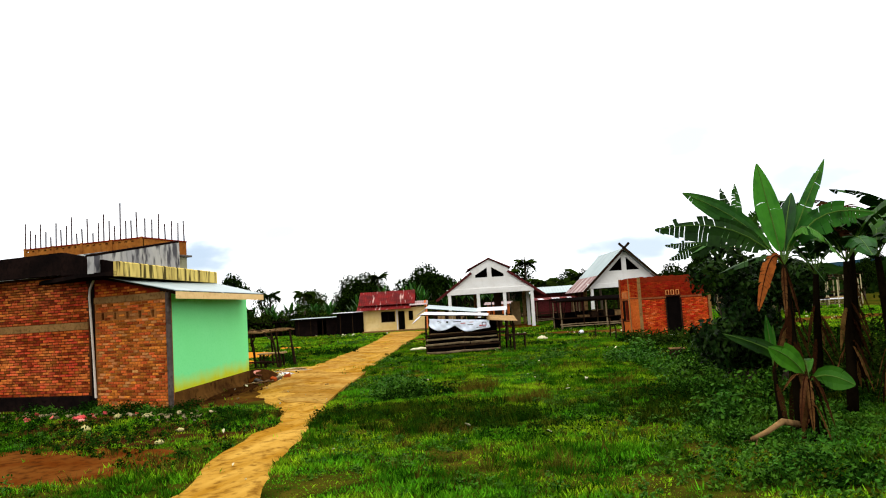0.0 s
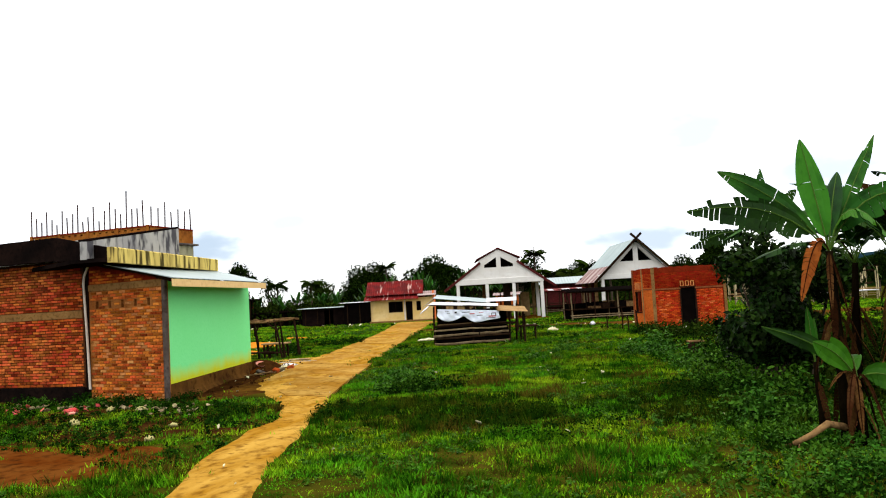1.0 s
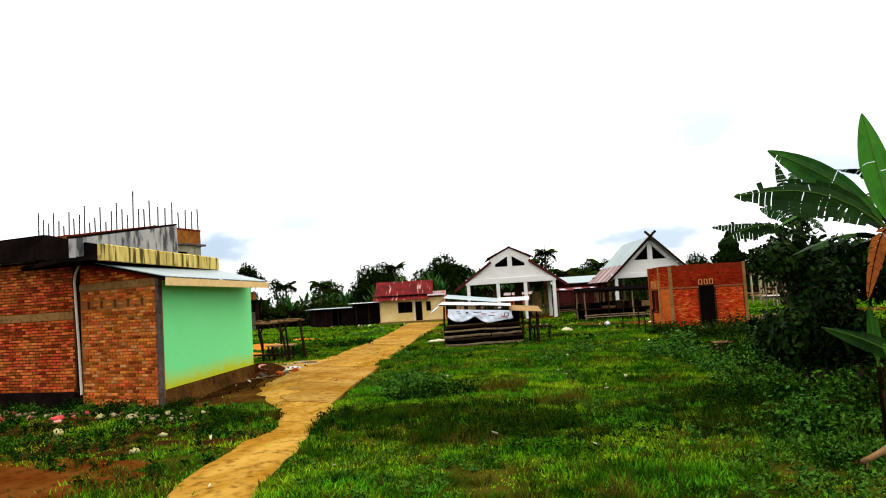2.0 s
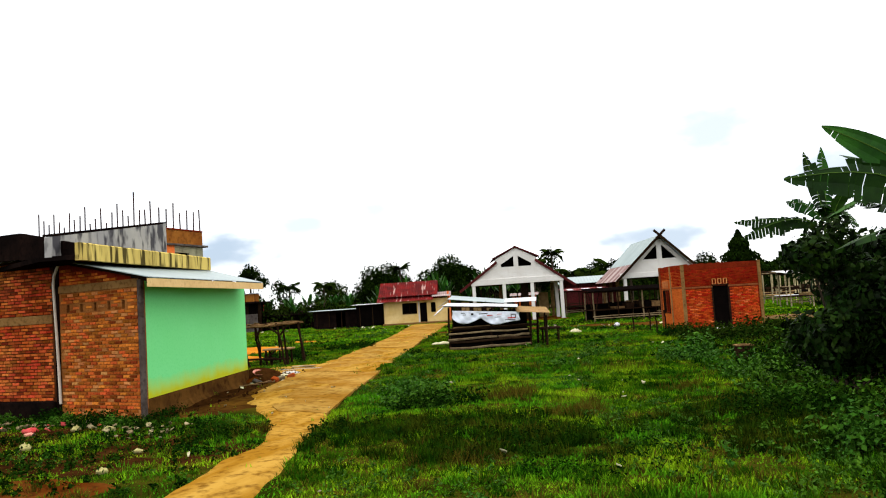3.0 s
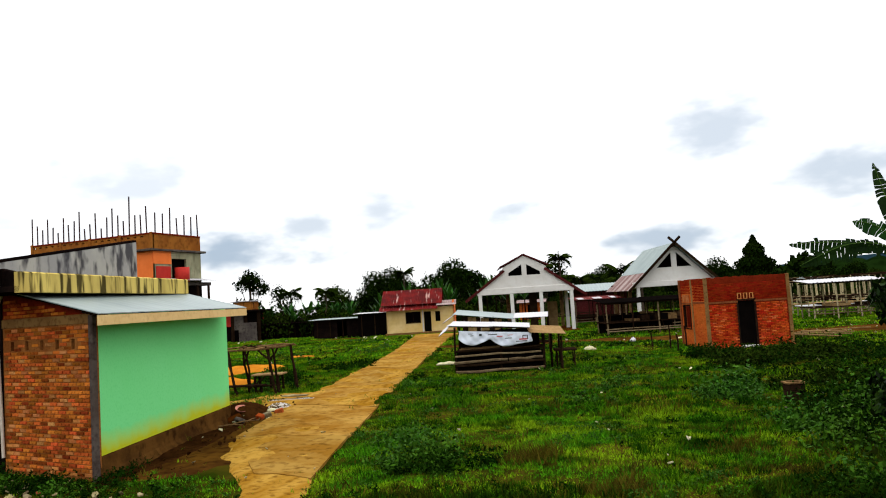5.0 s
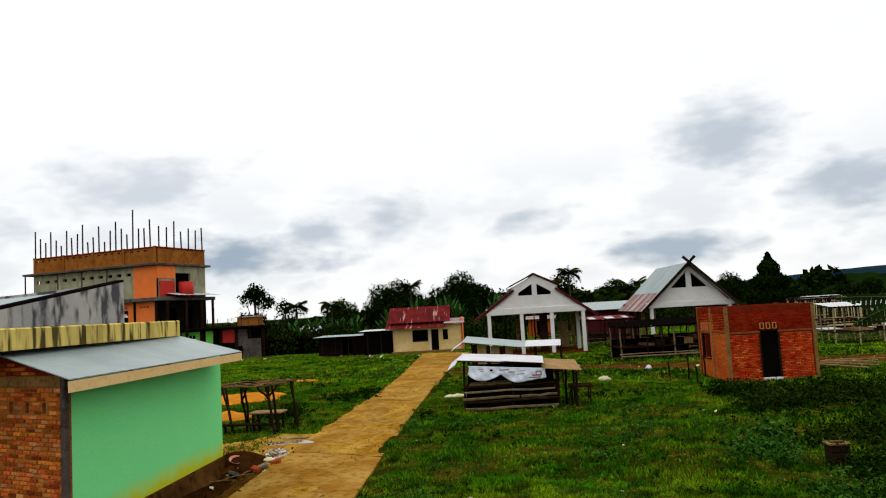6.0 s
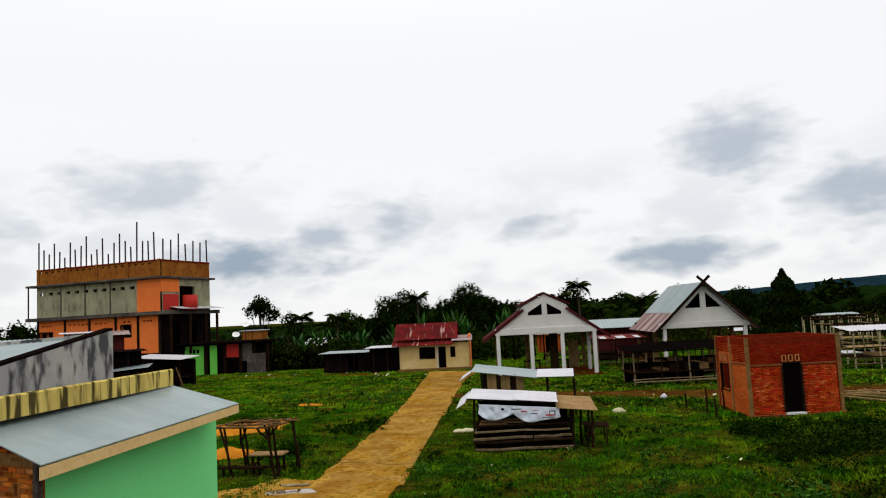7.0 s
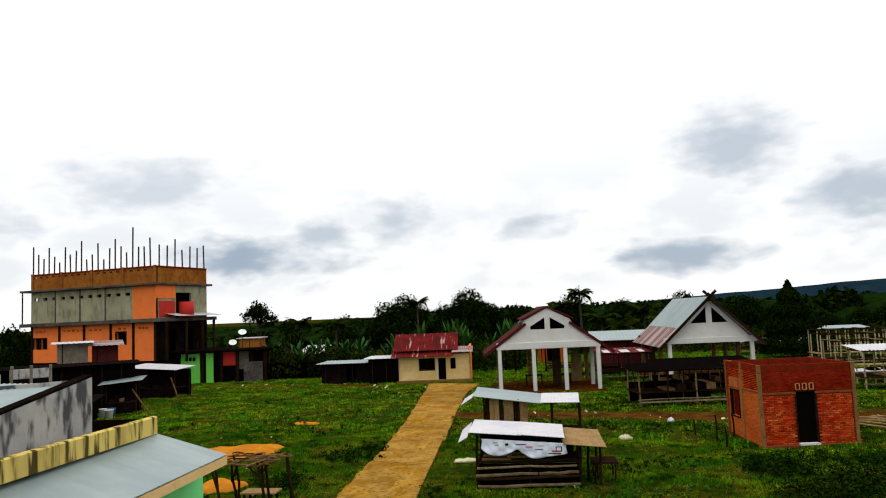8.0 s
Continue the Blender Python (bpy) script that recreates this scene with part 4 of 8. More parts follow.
def pavilion_tall():
    p = thing("market_hall", -6.7, 63.5, 0, 18, "white open hall with steep zinc roof and crossed horns", "pavilion")
    W, D, c = 5.75, 9.0, 2.88
    for y in np.linspace(0, D, 4):
        for x in (0, W):
            # Posts behind the front pair are coloured dark for the hall's shade.
            part("post", Shape().span(x - 0.13, x + 0.13, y - 0.13, y + 0.13, -0.1, 3.0, 0.02), "white" if y < 0.1 else "polewood", p)
    part("front_beam", Shape().span(-0.35, W + 0.35, -0.16, 0.14, 2.86, 3.26, 0.02), "white", p)
    part("back_beam", Shape().span(-0.3, W + 0.3, D - 0.14, D + 0.14, 2.86, 3.2), "wood", p)
    part("side_beam", Shape().span(-0.1, 0.1, 0.15, D - 0.15, 2.8, 3.1), "white", p)
    part("side_beam", Shape().span(W - 0.1, W + 0.1, 0.15, D - 0.15, 2.8, 3.1), "white", p)

    def top(x):
        return 6.0 - abs(x - c) * 0.99
    s = Shape()
    for y in (-0.06,):
        def col(x0, x1, zb, z0, z1):
            s.prism([(x0, y, zb), (x1, y, zb), (x1, y, z1), (x0, y, z0)], (0, 0.1, 0))
        col(0.15, 1.35, 3.26, top(0.15), top(1.35))
        col(W - 1.35, W - 0.15, 3.26, top(1.35), top(0.15))
        col(1.35, 2.68, 3.26, 4.28, 4.28)
        col(3.08, W - 1.35, 3.26, 4.28, 4.28)
        col(2.68, 3.08, 3.26, top(2.68), top(3.08))
        s.prism([(1.35, y, 4.28), (1.55, y, 4.28), (2.68, y, 5.42), (2.68, y, top(2.68)), (1.35, y, top(1.35))], (0, 0.1, 0))
        s.prism([(W - 1.35, y, 4.28), (W - 1.35, y, top(1.35)), (W - 2.68, y, top(2.68)), (W - 2.68, y, 5.42), (W - 1.55, y, 4.28)], (0, 0.1, 0))
    part("gable_wall", s.weld(), "white", p)
    # Near-black sheet and deck stand for the shade inside this roof.
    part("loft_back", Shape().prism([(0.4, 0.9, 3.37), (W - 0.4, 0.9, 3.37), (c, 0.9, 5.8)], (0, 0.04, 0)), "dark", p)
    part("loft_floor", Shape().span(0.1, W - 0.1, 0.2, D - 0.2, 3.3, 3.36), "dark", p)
    for sgn in (-1, 1):
        x0 = c
        w1 = Vector((sgn * 2.15, 0, -2.15))
        s = Shape().sheet((x0, -0.6, 6.12), (0, D + 1.2, 0), w1, 44, 0.016, 0.015, 4)
        part("upper_roof", s, "zinc", p, "blue-grey zinc upper roof")
        q = Vector((x0, -0.6, 6.10)) + w1
        s = Shape().sheet(q, (0, D + 1.2, 0), (sgn * 1.45, 0, -1.30), 44, 0.016, 0.015, 3)
        part("lower_roof", s, "brownrust", p, "brown rusted lower roof")
        s = Shape().beam((x0 - sgn * 0.45, -0.63, 6.55), (x0 + sgn * 3.65, -0.63, 2.62), 0.04, 0.2, 0.005)
        part("barge_board", s, "wood", p, "dark horned barge board")
    part("floor_slab", Shape().span(-0.4, W + 0.4, -0.4, D + 0.4, -0.2, 0.12, 0.03), "mud", p)
    return p


pavilion_tall()

# ---- red-roofed house ----
house = thing("red_roof_house", -28.9, 65.6, 0, 18, "small cream house under a rusty red sheet roof", "house")
holes = [(1.77, 3.03, 1.05, 1.95), (3.36, 4.0, 0.2, 1.98), (4.38, 4.82, 1.05, 1.95)]
part("front_wall", wall(6.1, 2.3, holes, 0.15, -0.2), "cream", house)
part("side_wall", moved(wall(5.0, 2.9, (), 0.15, -0.2), pose(6.1, 0, 0, 0, 0, 90)), "orange", house, "orange painted side wall")
part("left_wall", moved(wall(5.0, 2.3, (), 0.15, -0.2), pose(0, 5, 0, 0, 0, -90)), "cream", house)
part("back_wall", Shape().span(0.15, 6.0, 4.85, 5.0, -0.2, 2.3), "cream", house)
part("step", Shape().span(-0.1, 6.2, -0.5, 0.0, -0.2, 0.2, 0.02), "tanconcrete", house)
# Black box fills the house so its openings look unlit.
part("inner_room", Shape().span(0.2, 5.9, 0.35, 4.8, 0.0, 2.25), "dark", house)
s = Shape().span(1.72, 1.78, -0.03, 0.1, 1.0, 2.0).span(3.02, 3.08, -0.03, 0.1, 1.0, 2.0).span(1.72, 3.08, -0.03, 0.1, 0.98, 1.05).span(1.72, 3.08, -0.03, 0.1, 1.95, 2.0).span(2.38, 2.42, 0.0, 0.05, 1.05, 1.95)
part("window", s, "wood", house)
# Near-black slab paints the shade of the open doorway.
part("door", Shape().span(3.40, 3.96, 0.08, 0.12, 0.2, 1.95, 0.005), "dark", house, "dark open doorway")
part("door_post", Shape().span(3.2, 3.32, -0.04, 0.05, 0.0, 2.1), "white", house)
s = Shape().sheet((-0.45, 2.4, 4.02), (5.5, 0, 0), (0, -2.5, -1.35), 26, 0.02, 0.015, 3)
part("front_roof", s, "rust", house, "rust-red roof with pale peeled streaks")
s = Shape().sheet((5.05, 2.4, 4.02), (-5.5, 0, 0), (0, 3.1, -1.7), 26, 0.02, 0.015, 3)
part("back_roof", s, "rust", house)
s = Shape().sheet((-0.55, 0.35, 2.62), (5.2, 0, 0), (0, -1.15, -0.42), 24, 0.02, 0.015, 1)
part("porch_roof", s, "rust", house)
s = Shape().sheet((4.55, 0.9, 2.88), (1.75, 0, 0), (0, -1.5, -0.42), 9, 0.02, 0.015, 1)
part("annex_roof", s, "brownrust", house)

# ---- market stalls ----


def pole(p, a, b, r, mat="wood", name="pole", wob=0.02, seed=0):
    rnd = random.Random(seed + int(abs(a[0] * 91 + a[1] * 37 + b[0] * 17 + b[2] * 53) * 10))
    a, b = Vector(a), Vector(b)
    pts = [a.lerp(b, t / 4) + Vector([rnd.uniform(-wob, wob) for _ in range(3)]) * (0 < t < 4) for t in range(5)]
    return part(name, Shape().rod(pts, r, 6, r * 0.85), mat, p)


def stall_front():
    p = thing("market_stall", -10.5, 31.6, 0, 14, "dark timber market stall with white sheet roof and banner", "stall", "market stalls on the grass")
    L, D = 3.35, 1.9
    for x, y, h in ((0, 0, 1.75), (1.7, 0, 1.6), (3.3, 0, 1.35), (0, D, 1.84), (1.7, D, 1.70), (3.3, D, 1.5), (3.95, 0.4, 1.2), (3.95, D, 1.4), (3.6, 0.9, 1.35)):
        pole(p, (x, y, -0.1), (x + 0.03, y, h), 0.05, "wood", "post")
    for z, mat, x0, x1 in ((0.08, "palewood", 0, 3.3), (0.33, "wood", 0, 3.3), (0.42, "palewood", -0.05, 1.95), (0.46, "palewood", 2.0, 3.25), (0.66, "palewood", 0.0, 3.2), (0.86, "wood", 0, 3.2)):
        pole(p, (x0, -0.07, z), (x1, -0.07, z + 0.05), 0.055 if z < 0.5 else 0.04, mat, "rail", 0.03)
    part("counter", Shape().span(0.0, 3.3, 0.0, 1.6, 0.80, 0.86, 0.01), "wood", p)
    # Near-black boards put the stall's inner shade behind the rails.
    part("front_board", Shape().span(0.05, 3.25, 0.02, 0.06, 0.0, 0.78), "dark", p)
    for i in range(4):
        part("shelf_plank", Shape().span(0.15 + 0.8 * (i % 2), 1.1 + 0.75 * (i % 2), 0.1 + i * 0.3, 0.32 + i * 0.3, 0.88, 0.92, 0.005), "plank", p)
    part("back_board", Shape().span(0.05, 3.2, D - 0.06, D, 0.5, 1.5), "dark", p)
    rnd = random.Random(5)
    s = Shape().sheet((-0.25, -0.25, 1.84), (1.72, 0.0, -0.13), (0.05, 2.25, 0.09), 12, 0.002, 0.01, 3, 0.03)
    part("roof_sheet", s, "whitezinc", p, "pale zinc roof sheet")
    s = Shape().sheet((1.35, -0.25, 1.74), (1.50, 0.0, -0.13), (0.0, 2.25, 0.08), 11, 0.002, 0.01, 3, 0.03)
    part("roof_sheet", s, "whitezinc", p, "pale zinc roof sheet")
    s = Shape().sheet((2.80, -0.3, 1.42), (1.35, 0.0, -0.12), (-0.1, 2.2, 0.20), 10, 0.002, 0.01, 3, 0.02)
    part("roof_sheet", s, "plank", p, "tan weathered roof sheet")
    s = Shape().prism([(-0.28, -0.1, 1.66), (-0.28, 2.0, 1.85), (-0.62, 1.8, 1.60), (-0.62, 0.2, 1.44)], (0, 0, 0.015))
    part("side_flap", s, "whitezinc", p, "tilted pale side flap")
    # Dark sheets just below flap and roof: underside shade put into colour.
    part("flap_lining", Shape().prism([(x, y, z - 0.012) for x, y, z in ((-0.28, -0.1, 1.66), (-0.28, 2.0, 1.85), (-0.62, 1.8, 1.60), (-0.62, 0.2, 1.44))], (0, 0, 0.006)), "wood", p)
    part("roof_lining", Shape().prism([(-0.2, -0.2, 1.79), (2.8, -0.2, 1.57), (2.8, 1.95, 1.64), (-0.2, 1.95, 1.86)], (0, 0, 0.012)), "wood", p)
    # banner with folds, hung under the eave
    s = Shape()
    nx_, nz_ = 44, 10
    for j in range(nz_ + 1):
        for i in range(nx_ + 1):
            u, v = i / nx_, j / nz_
            swag = math.sin(math.pi * (u / 0.42 if u < 0.42 else (u - 0.42) / 0.58)) ** 0.7 if 0 < u < 1 else 0.0
            z = 1.62 - u * 0.20 - v * (0.30 + 0.20 * swag) - 0.05 * v * math.sin(u * 13)
            y = -0.13 - 0.022 * math.sin(u * 23 + v * 6.5) * (0.3 + v) - 0.012 * math.sin(u * 51 - v * 9)
            s.v.append((0.18 + u * 2.72 + 0.02 * math.sin(v * 5 + u * 9), y, z))
    for j in range(nz_):
        for i in range(nx_):
            a = j * (nx_ + 1) + i
            s.f.append((a, a + nx_ + 1, a + nx_ + 2, a + 1))
    b = part("banner", s, "cloth", p, "crumpled white cloth banner", True)
    b.modifiers.new("thickness", "SOLIDIFY").thickness = 0.006
    for x, z, w, h, mat in ((0.95, 1.47, 0.10, 0.07, "dark"), (1.28, 1.44, 0.34, 0.03, "dark"), (1.6, 1.36, 0.22, 0.035, "redlitter"), (2.42, 1.22, 0.30, 0.05, "redlitter"), (2.3, 1.14, 0.42, 0.03, "dark"), (0.55, 1.50, 0.16, 0.02, "dark"), (0.62, 1.43, 0.12, 0.02, "dark"), (1.9, 1.27, 0.26, 0.025, "dark"), (2.0, 1.38, 0.20, 0.02, "redlitter"), (2.55, 1.34, 0.03, 0.16, "dark"), (2.72, 1.34, 0.03, 0.16, "dark"), (2.55, 1.34, 0.2, 0.025, "dark")):
        part("banner_mark", Shape().span(x, x + w, -0.225, -0.219, z - h, z), mat, b)
    # small table at the end
    part("end_table_top", Shape().span(3.7, 4.55, 0.5, 1.5, 0.62, 0.68, 0.01), "wood", p)
    for x in (3.8, 4.45):
        for y in (0.55, 1.45):
            pole(p, (x, y, -0.1), (x, y, 0.62), 0.03, "wood", "table_leg")
    return p


stall_front()


def stall_back():
    p = thing("market_stall", -12.75, 39.3, 0, 12, "timber stall with plank side and long zinc roof", "stall", "market stalls on the grass")
    for x in (0, 1.5, 2.9, 4.1):
        for y, h in ((0, 1.75 - x * 0.11), (1.6, 1.88 - x * 0.11)):
            pole(p, (x, y, -0.1), (x, y, h + 0.3), 0.05, "wood", "post")
    for i in range(9):
        part("wall_plank", Shape().span(i * 0.205 + 0.05, i * 0.205 + 0.24, 0.02, 0.05, 0.55, 1.95 - i * 0.025), "plank" if i % 3 else "wood", p)
    part("counter", Shape().span(0, 4.1, 0.0, 1.4, 0.5, 0.56, 0.01), "wood", p)
    part("skirt", Shape().span(0.05, 2.9, 0.05, 0.08, 0.0, 0.5), "dark", p)
    s = Shape().sheet((-0.45, -0.3, 2.10), (2.95, 0, -0.38), (0, 2.1, 0.18), 20, 0.002, 0.012, 3, 0.03)
    part("roof_sheet", s, "zinc", p, "grey zinc roof sheet")
    s = Shape().sheet((2.45, -0.3, 1.76), (1.65, 0, -0.02), (0, 2.0, 0.18), 11, 0.002, 0.012, 3, 0.03)
    part("roof_sheet", s, "whitezinc", p, "bright white roof sheet")
    s = Shape().prism([(-0.47, -0.2, 2.02), (-0.47, 1.3, 2.12), (-1.0, 1.3, 1.80), (-1.0, 0.0, 1.68)], (0, 0, 0.015))
    part("side_flap", s, "whitezinc", p, "tilted pale side flap")
    # Dark sheet below the flap carries the shade of its underside.
    part("flap_lining", Shape().prism([(-0.47, -0.2, 2.005), (-0.47, 1.3, 2.105), (-1.0, 1.3, 1.785), (-1.0, 0.0, 1.665)], (0, 0, 0.006)), "wood", p)
    return p


stall_back()


def pole_frame():
    p = thing("pole_frame", -17.3, 26.8, 0, 0, "open frame of rough branches with a ragged pole roof", "shelter")
    rr = random.Random(33)
    W2, D2 = 1.85, 1.3
    for a, b in (((0.55, 0.0, -0.1), (0.0, 0.05, 1.5)), ((0.18, 0.35, -0.1), (-0.05, 0.3, 1.5)), ((0.62, 0.5, -0.1), (0.62, 0.25, 1.5)), ((W2 + 0.25, -0.05, -0.1), (W2 - 0.18, 0.05, 1.62)), ((W2 + 0.1, 0.3, -0.1), (W2 - 0.05, 0.25, 1.6)),
                 ((0.2, D2, -0.1), (-0.1, D2, 1.55)), ((1.0, D2, -0.1), (0.95, D2, 1.58)), ((W2 + 0.25, D2, -0.1), (W2, D2, 1.62)), ((W2 + 0.05, D2 + 0.2, -0.1), (W2 + 0.02, D2, 1.62))):
        pole(p, a, b, 0.042, "wood", "post", 0.03)
    for a, b in (((0.62, 0.25, 1.0), (0.95, 0.1, 1.5)), ((W2 - 0.1, 0.05, 1.2), (W2 - 0.5, 0.05, 1.55)), ((1.0, D2, 1.1), (1.4, D2, 1.58))):
        pole(p, a, b, 0.04, "wood", "brace", 0.03)
    for y in (0.05, D2 * 0.5, D2):
        pole(p, (-0.25, y, 1.50), (W2 + 0.2, y + 0.05, 1.58), 0.034, "polewood", "beam", 0.04)
    for x in (0.0, 0.75, 1.5, W2):
        pole(p, (x, -0.25, 1.56), (x + rr.uniform(-0.1, 0.15), D2 + 0.3, 1.57 + 0.02 * x), 0.028, "polewood", "rafter", 0.04)
    for i in range(9):
        x, y = rr.uniform(-0.2, W2 - 0.6), rr.uniform(-0.1, D2)
        a = rr.uniform(-0.5, 0.9)
        ln = rr.uniform(0.7, 1.5)
        pole(p, (x, y, 1.57 + 0.006 * i), (x + ln * math.cos(a), y + ln * math.sin(a), 1.60 + 0.006 * i), 0.020, "polewood" if i % 3 else "wood", "branch", 0.04)
    return p


pole_frame()
p = thing("bench_table", -16.45, 27.35, 0, 12, "low rough wooden table under the pole frame", "table")
part("tabletop", Shape().span(-0.05, 1.05, -0.25, 0.35, 0.60, 0.66, 0.015), "plank", p)
for x in (0.08, 0.92):
    for y in (-0.15, 0.25):
        pole(p, (x, y, -0.1), (x - 0.03, y, 0.62), 0.05, "wood", "leg")
pole(p, (0.0, -0.17, 0.25), (1.0, -0.17, 0.27), 0.04, "wood", "stretcher")
pole(p, (0.05, -0.17, 0.25), (0.45, -0.17, 0.60), 0.035, "wood", "brace")
p = thing("low_bench", -17.3, 26.75, 0, 10, "low dark bench beside the rough table", "bench")
part("bench_seat", Shape().span(0, 1.5, -0.15, 0.15, 0.28, 0.34, 0.01), "wood", p)
for x in (0.15, 1.35):
    pole(p, (x, 0, -0.1), (x, 0, 0.3), 0.05, "wood", "leg")

# dark low stalls before the tall hall


def low_stall(x, y, rz, L, D, H, label, roof=None, slats=False, pale=False, top="wood"):
    p = thing("market_table", x, y, 0, rz, label, "stall", "low stalls by the hall")
    n = max(2, int(L / 1.5) + 1)
    for i in range(n):
        for q in (0, D):
            pole(p, (L * i / (n - 1), q, -0.1), (L * i / (n - 1), q, H), 0.05, "postwood" if pale else "wood" if (i + int(q)) % 2 else "palewood", "post")
    part("tabletop", Shape().span(-0.15, L + 0.15, -0.1, D + 0.1, 0.72, 0.78, 0.01), top, p)
    if pale:
        pole(p, (-0.1, D * 0.5, 1.25), (L + 0.1, D * 0.5, 1.28), 0.04, "wood", "rail")
        rr = random.Random(int(x * 7 + y * 13))
        for i in range(int(L / 1.3)):
            pole(p, (0.2 + i * 1.3 + rr.uniform(-0.3, 0.3), -0.35, H + 0.06), (0.25 + i * 1.3 + rr.uniform(-0.3, 0.3), D + 0.3, H + 0.05), 0.04, "wood" if rr.random() < 0.6 else "palewood", "rafter")
        for i in range(3):
            q = rr.uniform(0.2, L - 0.8)
            part("board", Shape().span(q, q + rr.uniform(0.4, 1.2), rr.uniform(0, 0.3), rr.uniform(1.0, D), 0.79, 0.82 + rr.uniform(0, 0.15)), rr.choice(("wood", "dark", "plank")), p)
    pole(p, (-0.1, -0.03, 0.35), (L + 0.1, -0.03, 0.37), 0.035, "palewood", "rail")
    pole(p, (-0.1, -0.03, H), (L + 0.1, -0.03, H - 0.03), 0.045, "wood", "rail")
    pole(p, (-0.1, D, H), (L + 0.1, D, H - 0.02), 0.045, "wood", "rail")
    if roof:
        part("roof_sheet", Shape().sheet((-0.3, -0.35, H + 0.05), (L + 0.6, 0, 0), (0, D + 0.7, 0.22), int(L * 5), 0.016, 0.012, 2), roof, p)
    if roof == "dark":
        # Near-black board added for the shaded depth; it closes bright gaps.
        part("back_board", Shape().span(0, L, D - 0.03, D, 0.0, 1.15), "dark", p)
        rr = random.Random(int(L * 100))
        for i in range(int(L * 2)):
            q = rr.uniform(0, L - 0.6)
            part("box", Shape().span(q, q + rr.uniform(0.25, 0.6), rr.uniform(0.1, 0.5), rr.uniform(0.8, D), 0.79, 0.85 + rr.uniform(0, 0.35), 0.01), rr.choice(("wood", "dark", "polewood")), p)
        for i in range(int(L * 1.2)):
            q = rr.uniform(0, L)
            pole(p, (q, rr.uniform(-0.2, 0.2), 0.0), (q + rr.uniform(-0.5, 0.5), rr.uniform(0, 1), H), 0.035, "wood", "prop")
    if slats:
        part("bench", Shape().span(0, L, -0.45, -0.15, 0.22, 0.27), "palewood", p)
    return p


low_stall(-7.6, 51.9, 22, 4.9, 2.4, 1.95, "dark timber stall with rough table and sheet roof", "dark", True)
low_stall(-6.9, 56.5, 18, 5.6, 2.2, 1.9, "dark open timber stall beside the hall", "dark")
low_stall(-12.0, 66.0, 18, 3.6, 2.5, 2.1, "timber stall under a rusty sheet", "rust")
for k, (x, w) in enumerate(((0.2, 0.5), (1.5, 0.7), (2.9, 0.4))):
    q = pose(-12.0, 66.0, 0, 0, 0, 18) @ Vector((x, -0.3, 2.2))
    solo("loose_sheet", Shape().sheet((0, 0, 0), (w, 0, 0), (0, 1.4, 0.12), 3, 0.004, 0.01, 1), "whitezinc", q.x, q.y, q.z, 18, "pale loose sheet lying on the rusty roof", "sheet", "loose sheets on the stall roof")
low_stall(-17.0, 70.0, 18, 6.0, 2.2, 1.0, "far rough timber table")
for i, (x, y, L, H, roof, top) in enumerate(((4.9, 60.0, 4.5, 2.35, "whitezinc", "wood"), (5.0, 64.0, 5.0, 1.35, None, "whitezinc"), (4.4, 69.0, 5.5, 2.5, None, "plank"), (4.2, 76.0, 6.0, 2.7, None, "wood"), (4.6, 82.5, 6.5, 2.8, None, "plank"),
                                             (9.6, 67.5, 5.0, 2.4, None, "whitezinc"), (10.4, 75.0, 6.0, 2.8, None, "plank"), (10.9, 83.0, 6.0, 2.7, None, "wood"), (3.0, 89.0, 7.0, 2.6, "zinc", "wood"))):
    low_stall(x, y, 14, L, 2.2, H, "pale timber frame of an empty market stall", roof, False, True, top)
low_stall(-1.8, 93.0, 10, 8.0, 2.5, 1.35, "long stall with white sheet roof", "whitezinc")

# ---- tall unfinished building ----
tower = thing("unfinished_building", -59.4, 55.7, 0, 0, "three-storey unfinished building, orange and grey with steel bars", "building")
W, D = 13.75, 6.2
oc = Matrix.Identity(4)
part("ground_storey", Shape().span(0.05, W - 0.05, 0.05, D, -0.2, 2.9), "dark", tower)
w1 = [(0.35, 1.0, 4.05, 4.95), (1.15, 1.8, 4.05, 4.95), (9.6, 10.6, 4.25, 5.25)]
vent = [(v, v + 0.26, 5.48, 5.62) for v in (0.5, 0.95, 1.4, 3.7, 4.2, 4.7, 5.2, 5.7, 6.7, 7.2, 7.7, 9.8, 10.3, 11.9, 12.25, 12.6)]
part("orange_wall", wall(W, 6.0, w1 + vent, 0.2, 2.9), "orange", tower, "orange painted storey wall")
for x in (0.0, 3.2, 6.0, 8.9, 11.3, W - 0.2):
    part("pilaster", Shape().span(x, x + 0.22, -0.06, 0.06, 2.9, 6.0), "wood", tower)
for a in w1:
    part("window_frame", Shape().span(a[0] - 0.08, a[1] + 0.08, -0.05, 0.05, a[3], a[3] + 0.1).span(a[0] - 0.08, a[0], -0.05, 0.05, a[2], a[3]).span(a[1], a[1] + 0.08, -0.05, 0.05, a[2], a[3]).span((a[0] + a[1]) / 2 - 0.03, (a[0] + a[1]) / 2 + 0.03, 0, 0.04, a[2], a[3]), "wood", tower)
# Near-black fill stands for unlit rooms behind windows and vent holes.
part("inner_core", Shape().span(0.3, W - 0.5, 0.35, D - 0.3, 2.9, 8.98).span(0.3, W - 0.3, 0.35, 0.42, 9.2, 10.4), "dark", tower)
part("slab", Shape().span(-0.75, W + 0.6, -0.6, D + 0.6, 6.0, 6.3, 0.02), "darkslab", tower)
gv = [(0.35 + i * 1.02, 0.85 + i * 1.02, 8.25, 8.5) for i in range(11)]
part("block_wall", wall(11.35, 9.0, gv, 0.2, 6.3), "block", tower, "bare grey block wall with vent holes")
